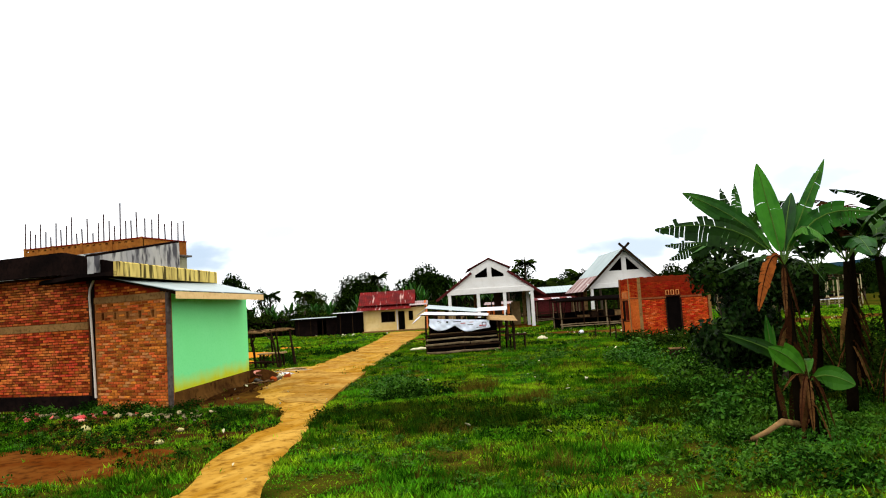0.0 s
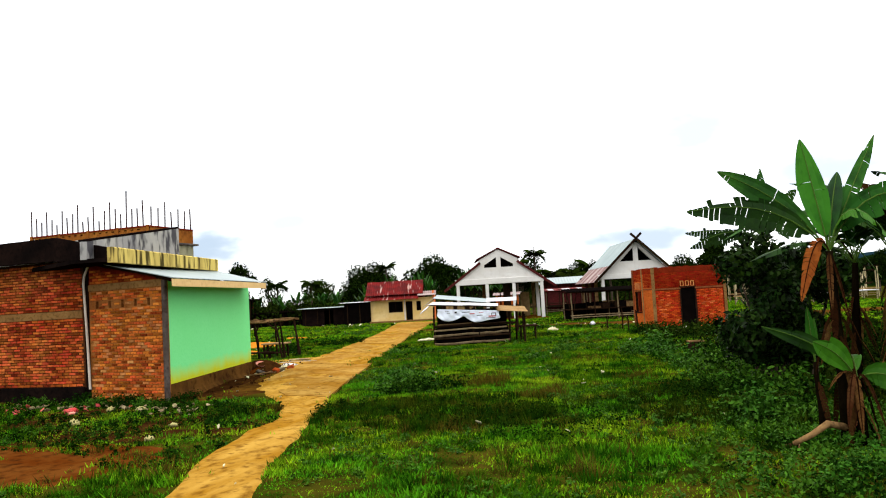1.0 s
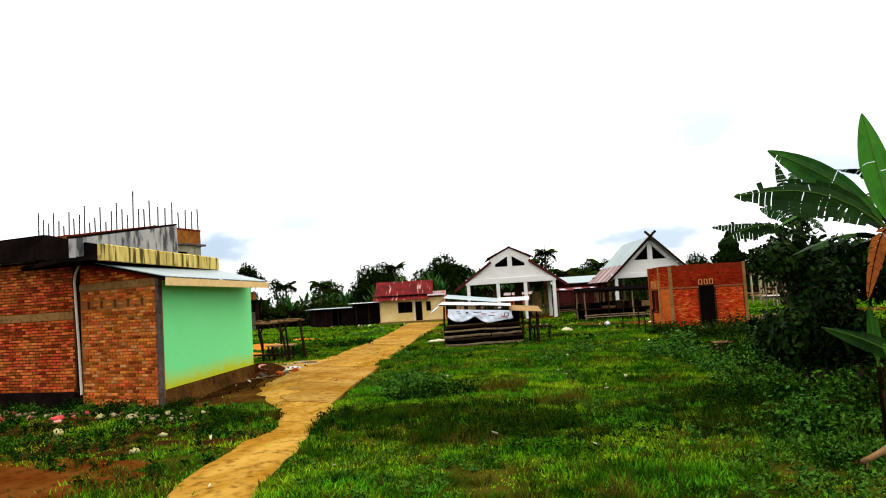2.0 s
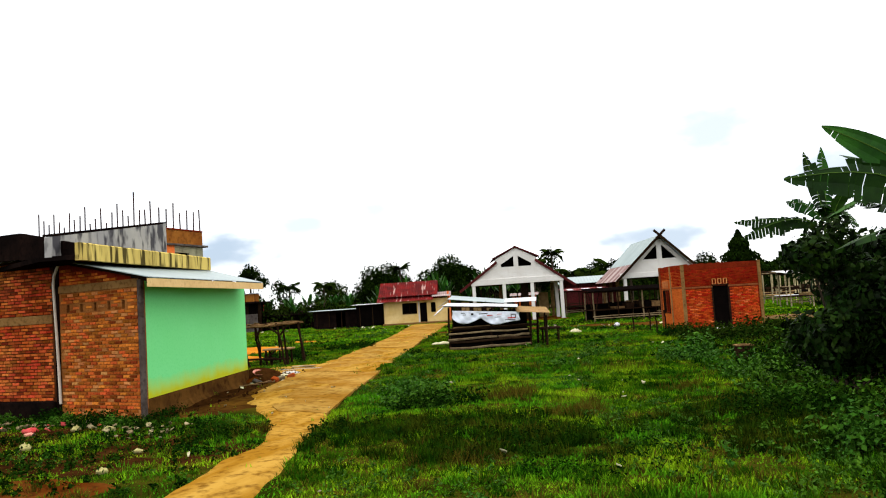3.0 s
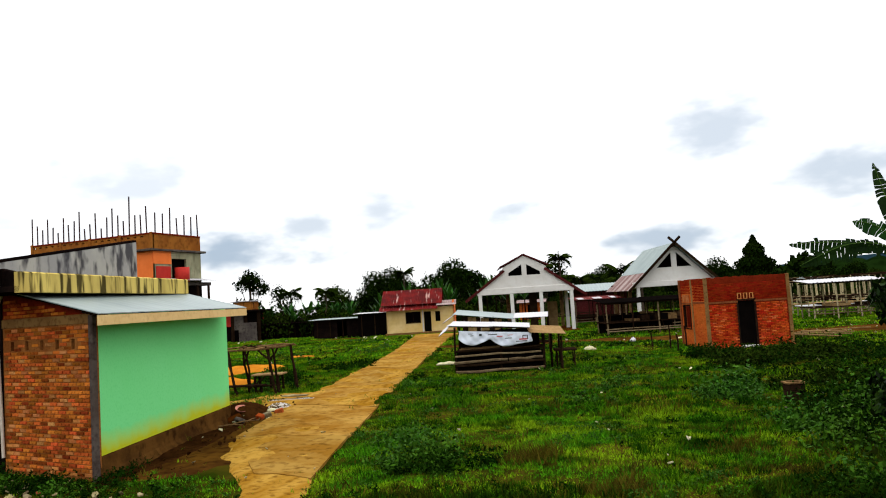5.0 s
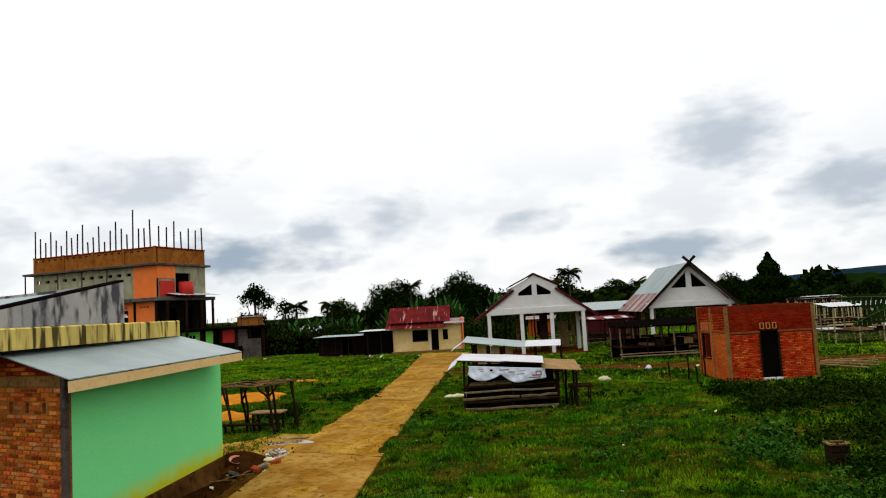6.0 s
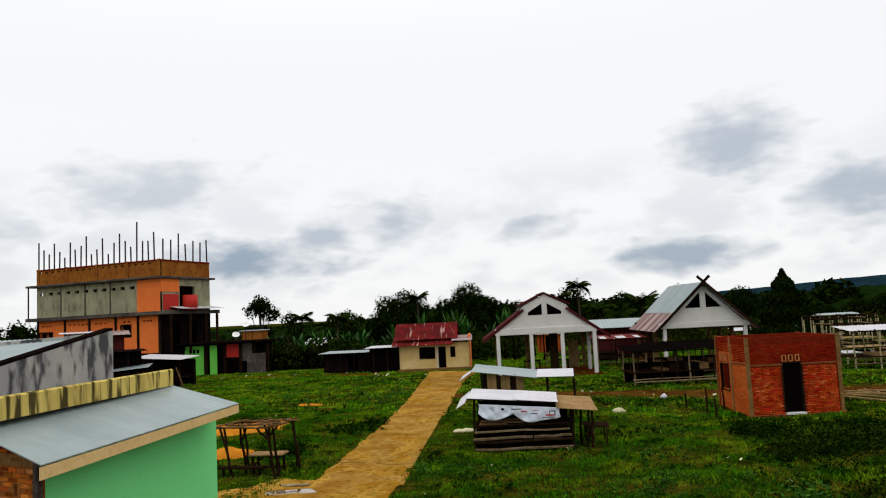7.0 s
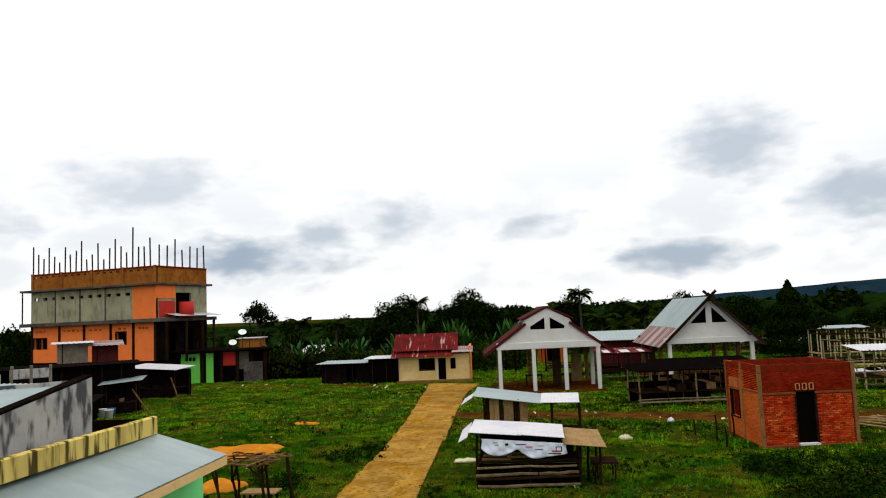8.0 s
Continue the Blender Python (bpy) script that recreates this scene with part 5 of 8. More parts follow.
for x in (2.75, 5.55, 8.35):
    part("pilaster", Shape().span(x, x + 0.14, -0.03, 0.05, 6.3, 9.0), "darkslab", tower)
part("orange_bay", Shape().span(11.36, W, -0.04, 0.2, 6.3, 9.0), "orange", tower)
part("slab_edge", Shape().span(-0.85, W + 0.3, -0.5, D + 0.45, 9.0, 9.18, 0.02), "darkslab", tower)
sc = [(0.25 + i * 0.72, 0.55 + i * 0.72, 10.22, 10.34) for i in range(18)]
part("parapet", wall(W, 10.45, sc, 0.2, 9.18), "brownblock", tower, "brown brick parapet")
part("parapet_side", moved(wall(D, 10.45, (), 0.2, 9.18), pose(W, 0, 0, 0, 0, 90)), "brownblock", tower)
part("parapet_cap", Shape().span(-0.05, W + 0.05, -0.05, 0.25, 10.45, 10.58, 0.01).span(W - 0.25, W + 0.06, 0.25, D, 10.45, 10.58, 0.01), "darkmortar", tower)
for x in (0, 3.4, 6.8, 10.2, W - 0.22):
    part("parapet_column", Shape().span(x, x + 0.24, -0.06, 0.05, 9.18, 10.62), "brownblock", tower)
# right face with balconies
RF = pose(W, 0, 0, 0, 0, 90)
part("side_wall", moved(wall(D, 6.0, [(1.2, 2.4, 2.9, 5.4), (3.2, 4.4, 2.9, 5.4)], 0.2, 2.9), RF), "black", tower)
part("side_upper", moved(wall(D, 9.0, [(2.3, 4.2, 6.3, 8.4)], 0.2, 6.3), RF), "block", tower)
part("side_orange", moved(Shape().span(0.0, 2.2, -0.05, 0.0, 7.9, 9.0), RF), "orange", tower)
part("balcony_tank", moved(Shape().rod([(3.0, -0.5, 6.32), (3.0, -0.5, 7.6)], 0.62, 14), RF), "redpaint", tower, "red plastic water tank", True)
part("red_panel", moved(Shape().span(0.3, 2.1, -0.06, 0.0, 6.4, 7.7), RF), "redpaint", tower)
part("balcony_roof", moved(Shape().sheet((1.0, -1.3, 6.42), (5.6, 0, 0), (0, 1.4, 0.25), 20, 0.015, 0.012, 1), RF), "whitezinc", tower, "pale sheet canopy")
for i, x in enumerate((0.1, 2.4, 4.4, 5.9)):
    part("side_post", moved(Shape().span(x, x + 0.22, -0.95, -0.83, 2.9, 6.0), RF), "wood", tower)
rnd = random.Random(11)
for i in range(22):
    x = 0.1 + i * 0.62
    h = rnd.uniform(12.7, 13.4) if i % 3 == 0 else rnd.uniform(11.4, 12.4)
    h += 0.5 * (i > 12 and i % 2 == 0)
    part("steel_bar", Shape().rod([(x, 0.1, 10.5), (x + rnd.uniform(-0.05, 0.05), 0.1, h)], 0.065, 5), "steel", tower)
for i in range(7):
    y = 0.5 + i * 0.92
    part("steel_bar", Shape().rod([(W - 0.1, y, 10.5), (W - 0.1 + rnd.uniform(-0.05, 0.05), y, rnd.uniform(11.8, 13.1))], 0.065, 5), "steel", tower)
for x, y in ((-0.6, -0.4), (-0.3, 0.3)):
    part("prop", Shape().rod([(x, y, 6.3), (x, y, 9.0)], 0.06, 6), "wood", tower)

EYE = Vector((-2.47, 8.42, 5.717))
tower.location = EYE + (Vector((-59.4, 55.7, 0)) - EYE) * 1.15
tower.scale = (1.15, 1.15, 1.15)

# green ground-floor row beside it
row = thing("green_row_building", -52.4, 65.8, 0, 20, "low row building with bright green bays and flat terrace", "building")
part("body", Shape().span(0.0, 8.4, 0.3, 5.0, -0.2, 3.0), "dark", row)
part("green_bay", Shape().span(0.1, 2.15, 0.2, 0.3, 0.0, 2.85), "vividgreen", row, "bright green bay")
part("green_bay", Shape().span(2.75, 3.45, 0.2, 0.3, 0.0, 2.85), "vividgreen", row, "bright green bay")
part("green_side", moved(Shape().span(0, 4.0, -0.02, 0.05, 0, 2.9), pose(0, 4.2, 0, 0, 0, -90)), "vividgreen", row)
for i in range(3):
    part("vent", Shape().span(0.75 + i * 0.36, 1.0 + i * 0.36, 0.17, 0.21, 2.15, 2.5), "dark", row)
part("terrace", Shape().span(-0.4, 8.7, -0.7, 5.2, 3.0, 3.18, 0.02), "black", row)
part("red_bay", Shape().span(4.3, 5.6, 0.2, 0.3, 1.6, 2.9), "redpaint", row)
part("pale_bay", Shape().span(5.8, 6.9, 0.2, 0.3, 1.2, 2.9), "darkslab", row)
part("low_wall", Shape().span(6.5, 8.3, -0.2, -0.05, 0.0, 1.9), "darkslab", row)
for x in (2.25, 4.1, 5.65, 7.0, 8.3):
    part("column", Shape().span(x, x + 0.3, 0.1, 0.32, -0.1, 3.0), "wood", row)
for i in range(9):
    part("terrace_rail", Shape().rod([(0.2 + i * 1.0, -0.5, 3.18), (0.2 + i * 1.0, -0.5, 4.0)], 0.03, 5), "wood", row)
part("terrace_room", Shape().span(5.4, 7.4, 2.0, 4.5, 3.18, 4.05), "brownblock", row)
part("roof_tank", Shape().rod([(8.0, 2.2, 2.0), (8.0, 2.2, 2.95)], 0.42, 14), "redpaint", row, "small red water tank")
part("terrace_room_roof", Shape().span(5.2, 7.6, 1.8, 4.7, 4.05, 4.12), "whitezinc", row)


def dish(x, y, z, rz, r=0.55, up=0.9):
    p = thing("satellite_dish", x, y, z, rz, "white round satellite dish on a short pole", "dish")
    s = Shape()
    for k in range(5):
        for j in range(20):
            q = r * (k + 0.02) / 4
            s.v.append((q * math.cos(j * math.pi / 10), q * math.sin(j * math.pi / 10), 0.25 * (q / r) ** 2 * r))
    for k in range(4):
        for j in range(20):
            s.f.append((k * 20 + j, k * 20 + (j + 1) % 20, (k + 1) * 20 + (j + 1) % 20, (k + 1) * 20 + j))
    bowl = part("bowl", moved(s, pose(0, 0, up, 42, 0, 0)), "dishwhite", p, "", True)
    bowl.modifiers.new("thickness", "SOLIDIFY").thickness = 0.02
    part("mast", Shape().rod([(0, 0.05, 0), (0, 0.05, up - 0.03)], 0.04, 6), "steel", p)
    part("arm", Shape().rod([(0, -0.1, up), (0, -0.45, up + 0.36)], 0.012, 5), "dishwhite", p)


dish(-46.2, 67.7, 3.18, 37, 0.38, 1.5)
dish(-47.1, 67.4, 3.18, 37, 0.38, 0.55)

# sheds between the row and the red-roofed house


def shed(x, y, rz, L, D, h0, h1, wallmat, roofmat, label, door_at=None):
    p = thing("shed", x, y, 0, rz, label, "shed")
    holes = [(door_at, door_at + 0.9, 0.0, min(1.9, h0 - 0.2))] if door_at else []
    part("front_wall", wall(L, h0, holes, 0.1, -0.2), wallmat, p)
    part("side_wall", Shape().span(0, 0.1, 0.1, D, -0.2, h0), wallmat, p)
    part("side_wall", Shape().span(L - 0.1, L, 0.1, D, -0.2, h0), wallmat, p)
    part("back_wall", Shape().span(0, L, D, D + 0.1, -0.2, h1 - 0.1), "dark", p)
    part("roof_sheet", Shape().sheet((-0.4, -0.6, h0 + 0.02), (L + 0.8, 0, 0), (0, D + 1.0, h1 - h0), int(L * 4), 0.015, 0.012, 2), roofmat, p)
    for i in range(int(L / 1.2)):
        part("batten", Shape().span(0.3 + i * 1.2, 0.38 + i * 1.2, -0.04, 0.0, 0.0, h0), "wood", p)
    return p


shed(-36.0, 65.0, 14, 4.2, 3.0, 1.75, 1.80, "black", "zinc", "dark timber shed with a pale curved sheet roof", 2.2)
shed(-31.6, 65.3, 16, 2.7, 3.0, 2.1, 2.15, "dark", "whitezinc", "black open shed with a white roof sheet")
shed(-45.2, 70.5, 18, 8.0, 2.0, 1.5, 1.9, "dark", "black", "dark low shed under creepers")
shed(-47.2, 80.0, 5, 2.2, 1.6, 1.9, 2.7, "brownblock", "whitezinc", "house with pale sheet roof among trees")
shed(-22.0, 86.5, 10, 2.6, 2.0, 2.0, 2.3, "orangebrick", "brownrust", "small orange-painted hut on the far meadow", 0.9)


def yard_shelter(x, y, rz, L, D, h0, h1, roofmat, label):
    """An open dark shelter: posts, a black back wall for the shade inside, a table with boxes, a tilted sheet, a
    leaning pole.
    """
    p = thing("yard_shelter", x, y, 0, rz, label, "shelter")
    for px, h in ((0.1, h0), (L - 0.1, h1)):
        for py in (0.1, D - 0.1):
            pole(p, (px, py, -0.1), (px, py, h), 0.06, "wood", "post")
    # Black wall added to stand for the darkness under the sheet.
    part("back_wall", Shape().prism([(0, D, -0.1), (L, D, -0.1), (L, D, h1 - 0.05), (0, D, h0 - 0.05)], (0, 0.06, 0)), "black", p)
    part("counter", Shape().span(0.1, L - 0.2, 0.3, D - 0.2, 0.72, 0.78, 0.01), "wood", p)
    part("counter_skirt", Shape().span(0.15, L - 0.25, 0.35, 0.40, 0.0, 0.72), "black", p)
    rr = random.Random(int(abs(x) * 10))
    for i in range(4):
        q = 0.2 + i * (L - 0.8) / 4
        part("box", Shape().span(q, q + rr.uniform(0.25, 0.5), 0.4, 0.4 + rr.uniform(0.3, 0.6), 0.79, 0.85 + rr.uniform(0.05, 0.4), 0.015), rr.choice(("polewood", "wood", "black")), p)
    part("roof_sheet", Shape().sheet((-0.35, -0.4, h0 + 0.04), (L + 0.7, 0, h1 - h0), (0, D + 0.7, 0.16), int(L * 3), 0.006, 0.012, 2), roofmat, p)
    pole(p, (L + 0.9, -0.9, 0.0), (L - 0.3, -0.1, h1 * 0.75), 0.06, "polewood", "leaning_pole")
    return p


yard_shelter(-47.3, 54.6, 8, 4.0, 2.2, 2.42, 2.15, "whitezinc", "dark open yard shelter under a bright white sheet")
yard_shelter(-40.9, 45.8, 35, 2.0, 1.6, 1.95, 2.15, "zinc", "small dark lean-to under a blue-grey sheet")
for i, (x, y, mat) in enumerate(((-40.2, 45.0, "dishwhite"), (-39.3, 44.6, "dishwhite"), (-39.8, 45.3, "blueplastic"))):
    b = Shape()
    for k, (q, z) in enumerate(((0.02, 0.0), (0.20, 0.0), (0.26, 0.55), (0.28, 0.56), (0.25, 0.54), (0.19, 0.03), (0.02, 0.03))):
        b.v += [(q * math.cos(j * math.pi / 8), q * math.sin(j * math.pi / 8), z) for j in range(16)]
    b.f = [(k * 16 + j, k * 16 + (j + 1) % 16, (k + 1) * 16 + (j + 1) % 16, (k + 1) * 16 + j) for k in range(6) for j in range(16)]
    solo("bucket", b, mat, x, y, 0.0, i * 30, "plastic bucket standing in the dark yard", "bucket", "buckets in the yard", smooth=True)
shed(-47.6, 48.0, 47, 2.0, 1.5, 4.65, 4.75, "concrete", "whitezinc", "grey plastered upper room with pale roof")
shed(-46.1, 49.7, 47, 1.75, 1.5, 4.4, 4.7, "maroon", "brownrust", "dark red sheet-clad room")
shed(-13.6, 73.0, 12, 5.0, 3.0, 2.8, 3.5, "maroon", "zinc", "low red shop with pale patched sheet roof")
shed(-47.0, 41.0, 48, 9.6, 3.0, 3.25, 3.3, "dark", "black", "long dark shed with a mouldy flat roof")


def yard_wall(x, y, rz, L, z0, z1, label):
    p = thing("yard_wall", x, y, 0, rz, label, "wall")
    part("wall_foot", Shape().span(0, L, 0, 0.2, -0.2, z0), "black", p)
    part("wall_top", Shape().span(-0.03, L + 0.03, -0.03, 0.23, z0, z1, 0.01), "greywall", p)
    for i in range(int(L / 0.9) + 1):
        part("wall_pier", Shape().span(i * 0.9, i * 0.9 + 0.14, -0.06, 0.26, -0.2, z1 + 0.18, 0.01), "concrete", p)


yard_wall(-38.9, 35.4, 47, 1.1, 3.0, 3.5, "weathered pale parapet wall in the back yard")
yard_wall(-37.9, 36.6, 47, 1.9, 3.2, 3.7, "weathered pale parapet wall in the back yard")

# ---- plants ----


def leaf_mesh(name, centres, normals, length, width, mat, seed, droop=0.0):
    """Many small folded leaves, each an island of its own, joined into one mesh."""
    rs = np.random.RandomState(seed)
    n = len(centres)
    nrm = normals + rs.normal(0, 0.55, (n, 3))
    nrm /= np.linalg.norm(nrm, axis=1)[:, None] + 1e-9
    t = rs.normal(0, 1, (n, 3))
    t[:, 2] -= droop
    t -= nrm * (t * nrm).sum(1)[:, None]
    t /= np.linalg.norm(t, axis=1)[:, None] + 1e-9
    b = np.cross(nrm, t)
    ln = (length * rs.uniform(0.6, 1.25, n))[:, None]
    wd = (width * rs.uniform(0.6, 1.25, n))[:, None]
    v = np.empty((n, 4, 3))
    v[:, 0] = centres - t * ln * 0.5
    v[:, 1] = centres + b * wd * 0.5 - nrm * wd * 0.15
    v[:, 2] = centres + t * ln * 0.5 - nrm * ln * 0.12
    v[:, 3] = centres - b * wd * 0.5 - nrm * wd * 0.15
    idx = np.arange(n)[:, None] * 4
    tri = np.concatenate([idx + [0, 1, 2], idx + [0, 2, 3]], 1).reshape(-1)
    return raw_mesh(name, v.reshape(-1, 3), tri, mat)


def raw_mesh(name, verts, tris, mat):
    me = bpy.data.meshes.new(name)
    me.vertices.add(len(verts))
    me.vertices.foreach_set("co", np.ascontiguousarray(verts, dtype=np.float32).ravel())
    k = len(tris) // 3
    me.loops.add(k * 3)
    me.loops.foreach_set("vertex_index", np.ascontiguousarray(tris, dtype=np.int32))
    me.polygons.add(k)
    me.polygons.foreach_set("loop_start", np.arange(0, k * 3, 3, dtype=np.int32))
    me.polygons.foreach_set("loop_total", np.full(k, 3, dtype=np.int32))
    me.materials.append(M[mat])
    me.update(calc_edges=True)
    return me


def blob_points(blobs, per, seed, shell=0.55):
    """Points near the outside of overlapping clumps (x, y, z, rx, rz), with their outward ways."""
    rs = np.random.RandomState(seed)
    c, nn = [], []
    for x, y, z, rx, rz in blobs:
        k = max(8, int(per * rx * rx))
        d = rs.normal(0, 1, (k, 3))
        d /= np.linalg.norm(d, axis=1)[:, None]
        r = rs.uniform(shell, 1.0, k)[:, None]
        r *= 1 + 0.16 * np.sin(d[:, :1] * 5 + x) * np.cos(d[:, 1:2] * 6 + y)
        c.append(np.array([x, y, z]) + d * r * [rx, rx, rz])
        nn.append(d)
    return np.concatenate(c), np.concatenate(nn)


def tree(x, y, h, r, seed, mat="leaf", leaf=0.42, per=75, label="dark leafy tree with an uneven crown", trunk=0.35, name="tree", airy=False):
    p = thing(name, x, y, 0, seed * 37 % 360, label, "tree")
    rnd = random.Random(seed)
    th = h * trunk
    s = Shape().rod([(0, 0, -0.3), (rnd.uniform(-.1, .1), rnd.uniform(-.1, .1), th * 0.5), (rnd.uniform(-.2, .2), rnd.uniform(-.2, .2), th), (0, 0, h * 0.75)], 0.03 * h, 7, 0.008 * h)
    blobs = []
    n = 9 if airy else 8
    for i in range(n):
        a = i * 2.4 + rnd.uniform(-0.4, 0.4)
        q = r * rnd.uniform(0.25, 0.72)
        z = th + (h - th) * rnd.uniform(0.15, 0.85)
        k = r * rnd.uniform(0.28, 0.42) if airy else r * rnd.uniform(0.38, 0.58)
        blobs.append((q * math.cos(a), q * math.sin(a), z, k, k * rnd.uniform(0.7, 1.0)))
        s.rod([(0, 0, th * rnd.uniform(0.7, 1.2)), (q * 0.5 * math.cos(a), q * 0.5 * math.sin(a), (th + z) / 2), (q * math.cos(a), q * math.sin(a), z)], 0.011 * h, 5, 0.003 * h)
    blobs.append((0, 0, h - r * 0.42, r * 0.45, r * 0.42))
    part("trunk", s, "bark", p)
    c, nn = blob_points(blobs, per, seed)
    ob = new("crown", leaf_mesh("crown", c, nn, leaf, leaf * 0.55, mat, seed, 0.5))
    ob.parent = p
    return p


def conifer(x, y, h, r, seed):
    p = thing("conifer", x, y, 0, 0, "dark narrow conifer standing above the stalls", "tree")
    rs = np.random.RandomState(seed)
    n = 11000
    z = h * (0.08 + 0.92 * rs.uniform(0, 1, n) ** 1.3)
    rad = r * (1.02 - (z / h) ** 1.25) * rs.uniform(0.55, 1.1, n) * (1 + 0.22 * np.sin(z * 4.2 + rs.uniform(0, 1, n)))
    a = rs.uniform(0, 2 * math.pi, n)
    c = np.stack([rad * np.cos(a), rad * np.sin(a), z], 1)
    nn = np.stack([np.cos(a), np.sin(a), np.full(n, 0.35)], 1)
    part("trunk", Shape().rod([(0, 0, -0.3), (0, 0, h * 0.95)], 0.18, 7, 0.03), "bark", p)
    ob = new("crown", leaf_mesh("crown", c, nn, 0.4, 0.2, "leaf", seed, 1.0))
    ob.parent = p


def frond(length, rise, droop, width, lobes=30):
    """A feather-like palm frond, from the origin outward along +x."""
    s = Shape()
    pts = []
    for i in range(9):
        t = i / 8
        pts.append(Vector((length * t * (1 - 0.18 * t), 0, rise * t - droop * t * t)))
    s.rod(pts, 0.03, 4, 0.008)
    for i in range(lobes):
        t = 0.12 + 0.86 * i / lobes
        k = min(7, int(t * 8))
        b = pts[k].lerp(pts[k + 1], t * 8 - k)
        w = width * math.sin(math.pi * min(1, t * 0.85 + 0.15)) + 0.05
        for sg in (-1, 1):
            e = b + Vector((w * 0.5, sg * w, -w * 0.45))
            s.add([b + Vector((-0.07, 0, 0)), b + Vector((0.08, 0, 0)), e], [(0, 1, 2) if sg > 0 else (1, 0, 2)])
    return s


def palm(x, y, h, seed, r=2.2, label="tall palm with drooping feathery fronds"):
    p = thing("palm_tree", x, y, 0, seed * 53 % 360, label, "palm")
    part("trunk", Shape().rod([(0, 0, -0.3), (0.1, 0, h * 0.4), (0.05, 0.1, h)], 0.17, 7, 0.12), "bark", p)
    rnd = random.Random(seed)
    for i in range(22):
        s = frond(r * rnd.uniform(0.8, 1.15), r * rnd.uniform(0.1, 1.0), r * rnd.uniform(0.4, 1.0), r * 0.30)
        part("frond", moved(s, pose(0.05, 0.1, h, 0, 0, i * 137.5 + rnd.uniform(-10, 10))), "leaf2", p)
    return p


RIGHT, AHEAD = Vector((0.952, 0.305, 0)), Vector((-0.305, 0.952, 0))


def blade(path, width, torn, seed, fold=0.25, face=False):
    """A banana leaf along a path: two rows of lobes beside the rib, torn apart here and there."""
    rnd = random.Random(seed)
    pts = [Vector(p) for p in path]

    def at(t):
        k = min(len(pts) - 2, int(t * (len(pts) - 1)))
        f = t * (len(pts) - 1) - k
        return pts[k].lerp(pts[k + 1], f), (pts[k + 1] - pts[k]).normalized()
    s = Shape()
    n = 22
    for sg in (-1, 1):
        drop = 0.0
        cut = True
        for i in range(n):
            t0, t1 = 0.12 + 0.88 * i / n, 0.12 + 0.88 * (i + 1) / n
            if rnd.random() < torn:
                drop = rnd.uniform(0.0, 0.7) + (rnd.uniform(0, 0.6) if torn > 0.6 else 0)
                t1 -= 0.004
            quad = []
            for t in (t0, t1):
                c, d = at(min(t, 0.999))
                w = 1.12 * width * max(0.02, math.sin(math.pi * min(0.999, max(0.0, (t - 0.10) / 0.90) ** 0.85))) ** 0.7
                side = d.cross(AHEAD) if face else d.cross(Vector((0, 0, 1)))
                side = side.normalized() if side.length > 0.05 else Vector((1, 0, 0))
                up = side.cross(d).normalized()
                q = [c]
                for k in (0.5, 1.0):
                    q.append(c + side * sg * w * k * (1 - 0.12 * k) + up * (fold * w * k * (1 - k * 0.9)) + d * w * 0.22 * k - Vector((0, 0, 1)) * (drop * w * k * k))
                quad.append(q)
            a, b = quad
            vs = a + b
            fs = [(0, 1, 4, 3), (1, 2, 5, 4)]
            s.add(vs, fs if sg > 0 else [f[::-1] for f in fs])
    return s


def arc(o, tip, lift, n=8):
    o, tip = Vector(o), Vector(tip)
    return [o.lerp(tip, t / n) + Vector((0, 0, lift * math.sin(math.pi * (t / n) ** 0.8))) for t in range(n + 1)]


def banana(x, y, top, lean, leaves, seed, label, stem_r=0.12, dry=5):
    """leaves: (right, ahead, up, half width, lift, torn, material) from the crown of the stem."""
    p = thing("banana_plant", x, y, 0, 0, label, "banana plant", "banana plants by the weeds")
    rnd = random.Random(seed)
    crown = RIGHT * lean + Vector((0, 0, top))
    s = Shape().rod([(0, 0, -0.2), crown * 0.3 + Vector((0.02, 0.03, 0)), crown * 0.7, crown], stem_r, 10, stem_r * 0.5)
    part("stem", s, "stem", p, "", True)
    for i, (r, a, u, w, lift, torn, mat, *face) in enumerate(leaves):
        tip = crown + RIGHT * r + AHEAD * a + Vector((0, 0, u))
        path = arc(crown, tip, lift)
        lf = part("leaf", blade(path, w * 0.95, torn, seed * 31 + i, 0.25, bool(face)), mat, p)
        part("leaf_rib", Shape().rod(path, 0.013, 5, 0.004), "rib" if mat in ("banana", "youngleaf", "darkbanana") else "drybanana", lf)
    for i in range(dry):
        a = rnd.uniform(0, 6.28)
        z = top * rnd.uniform(0.35, 0.8)
        o = crown * (z / top)
        tip = o + Vector((0.3 * math.cos(a), 0.3 * math.sin(a), -rnd.uniform(0.5, 0.9)))
        part("dry_leaf", blade(arc(o, tip, 0.15), 0.045, 0.75, seed * 7 + i), "deadleaf" if i % 2 else "drybanana", p)
    return p


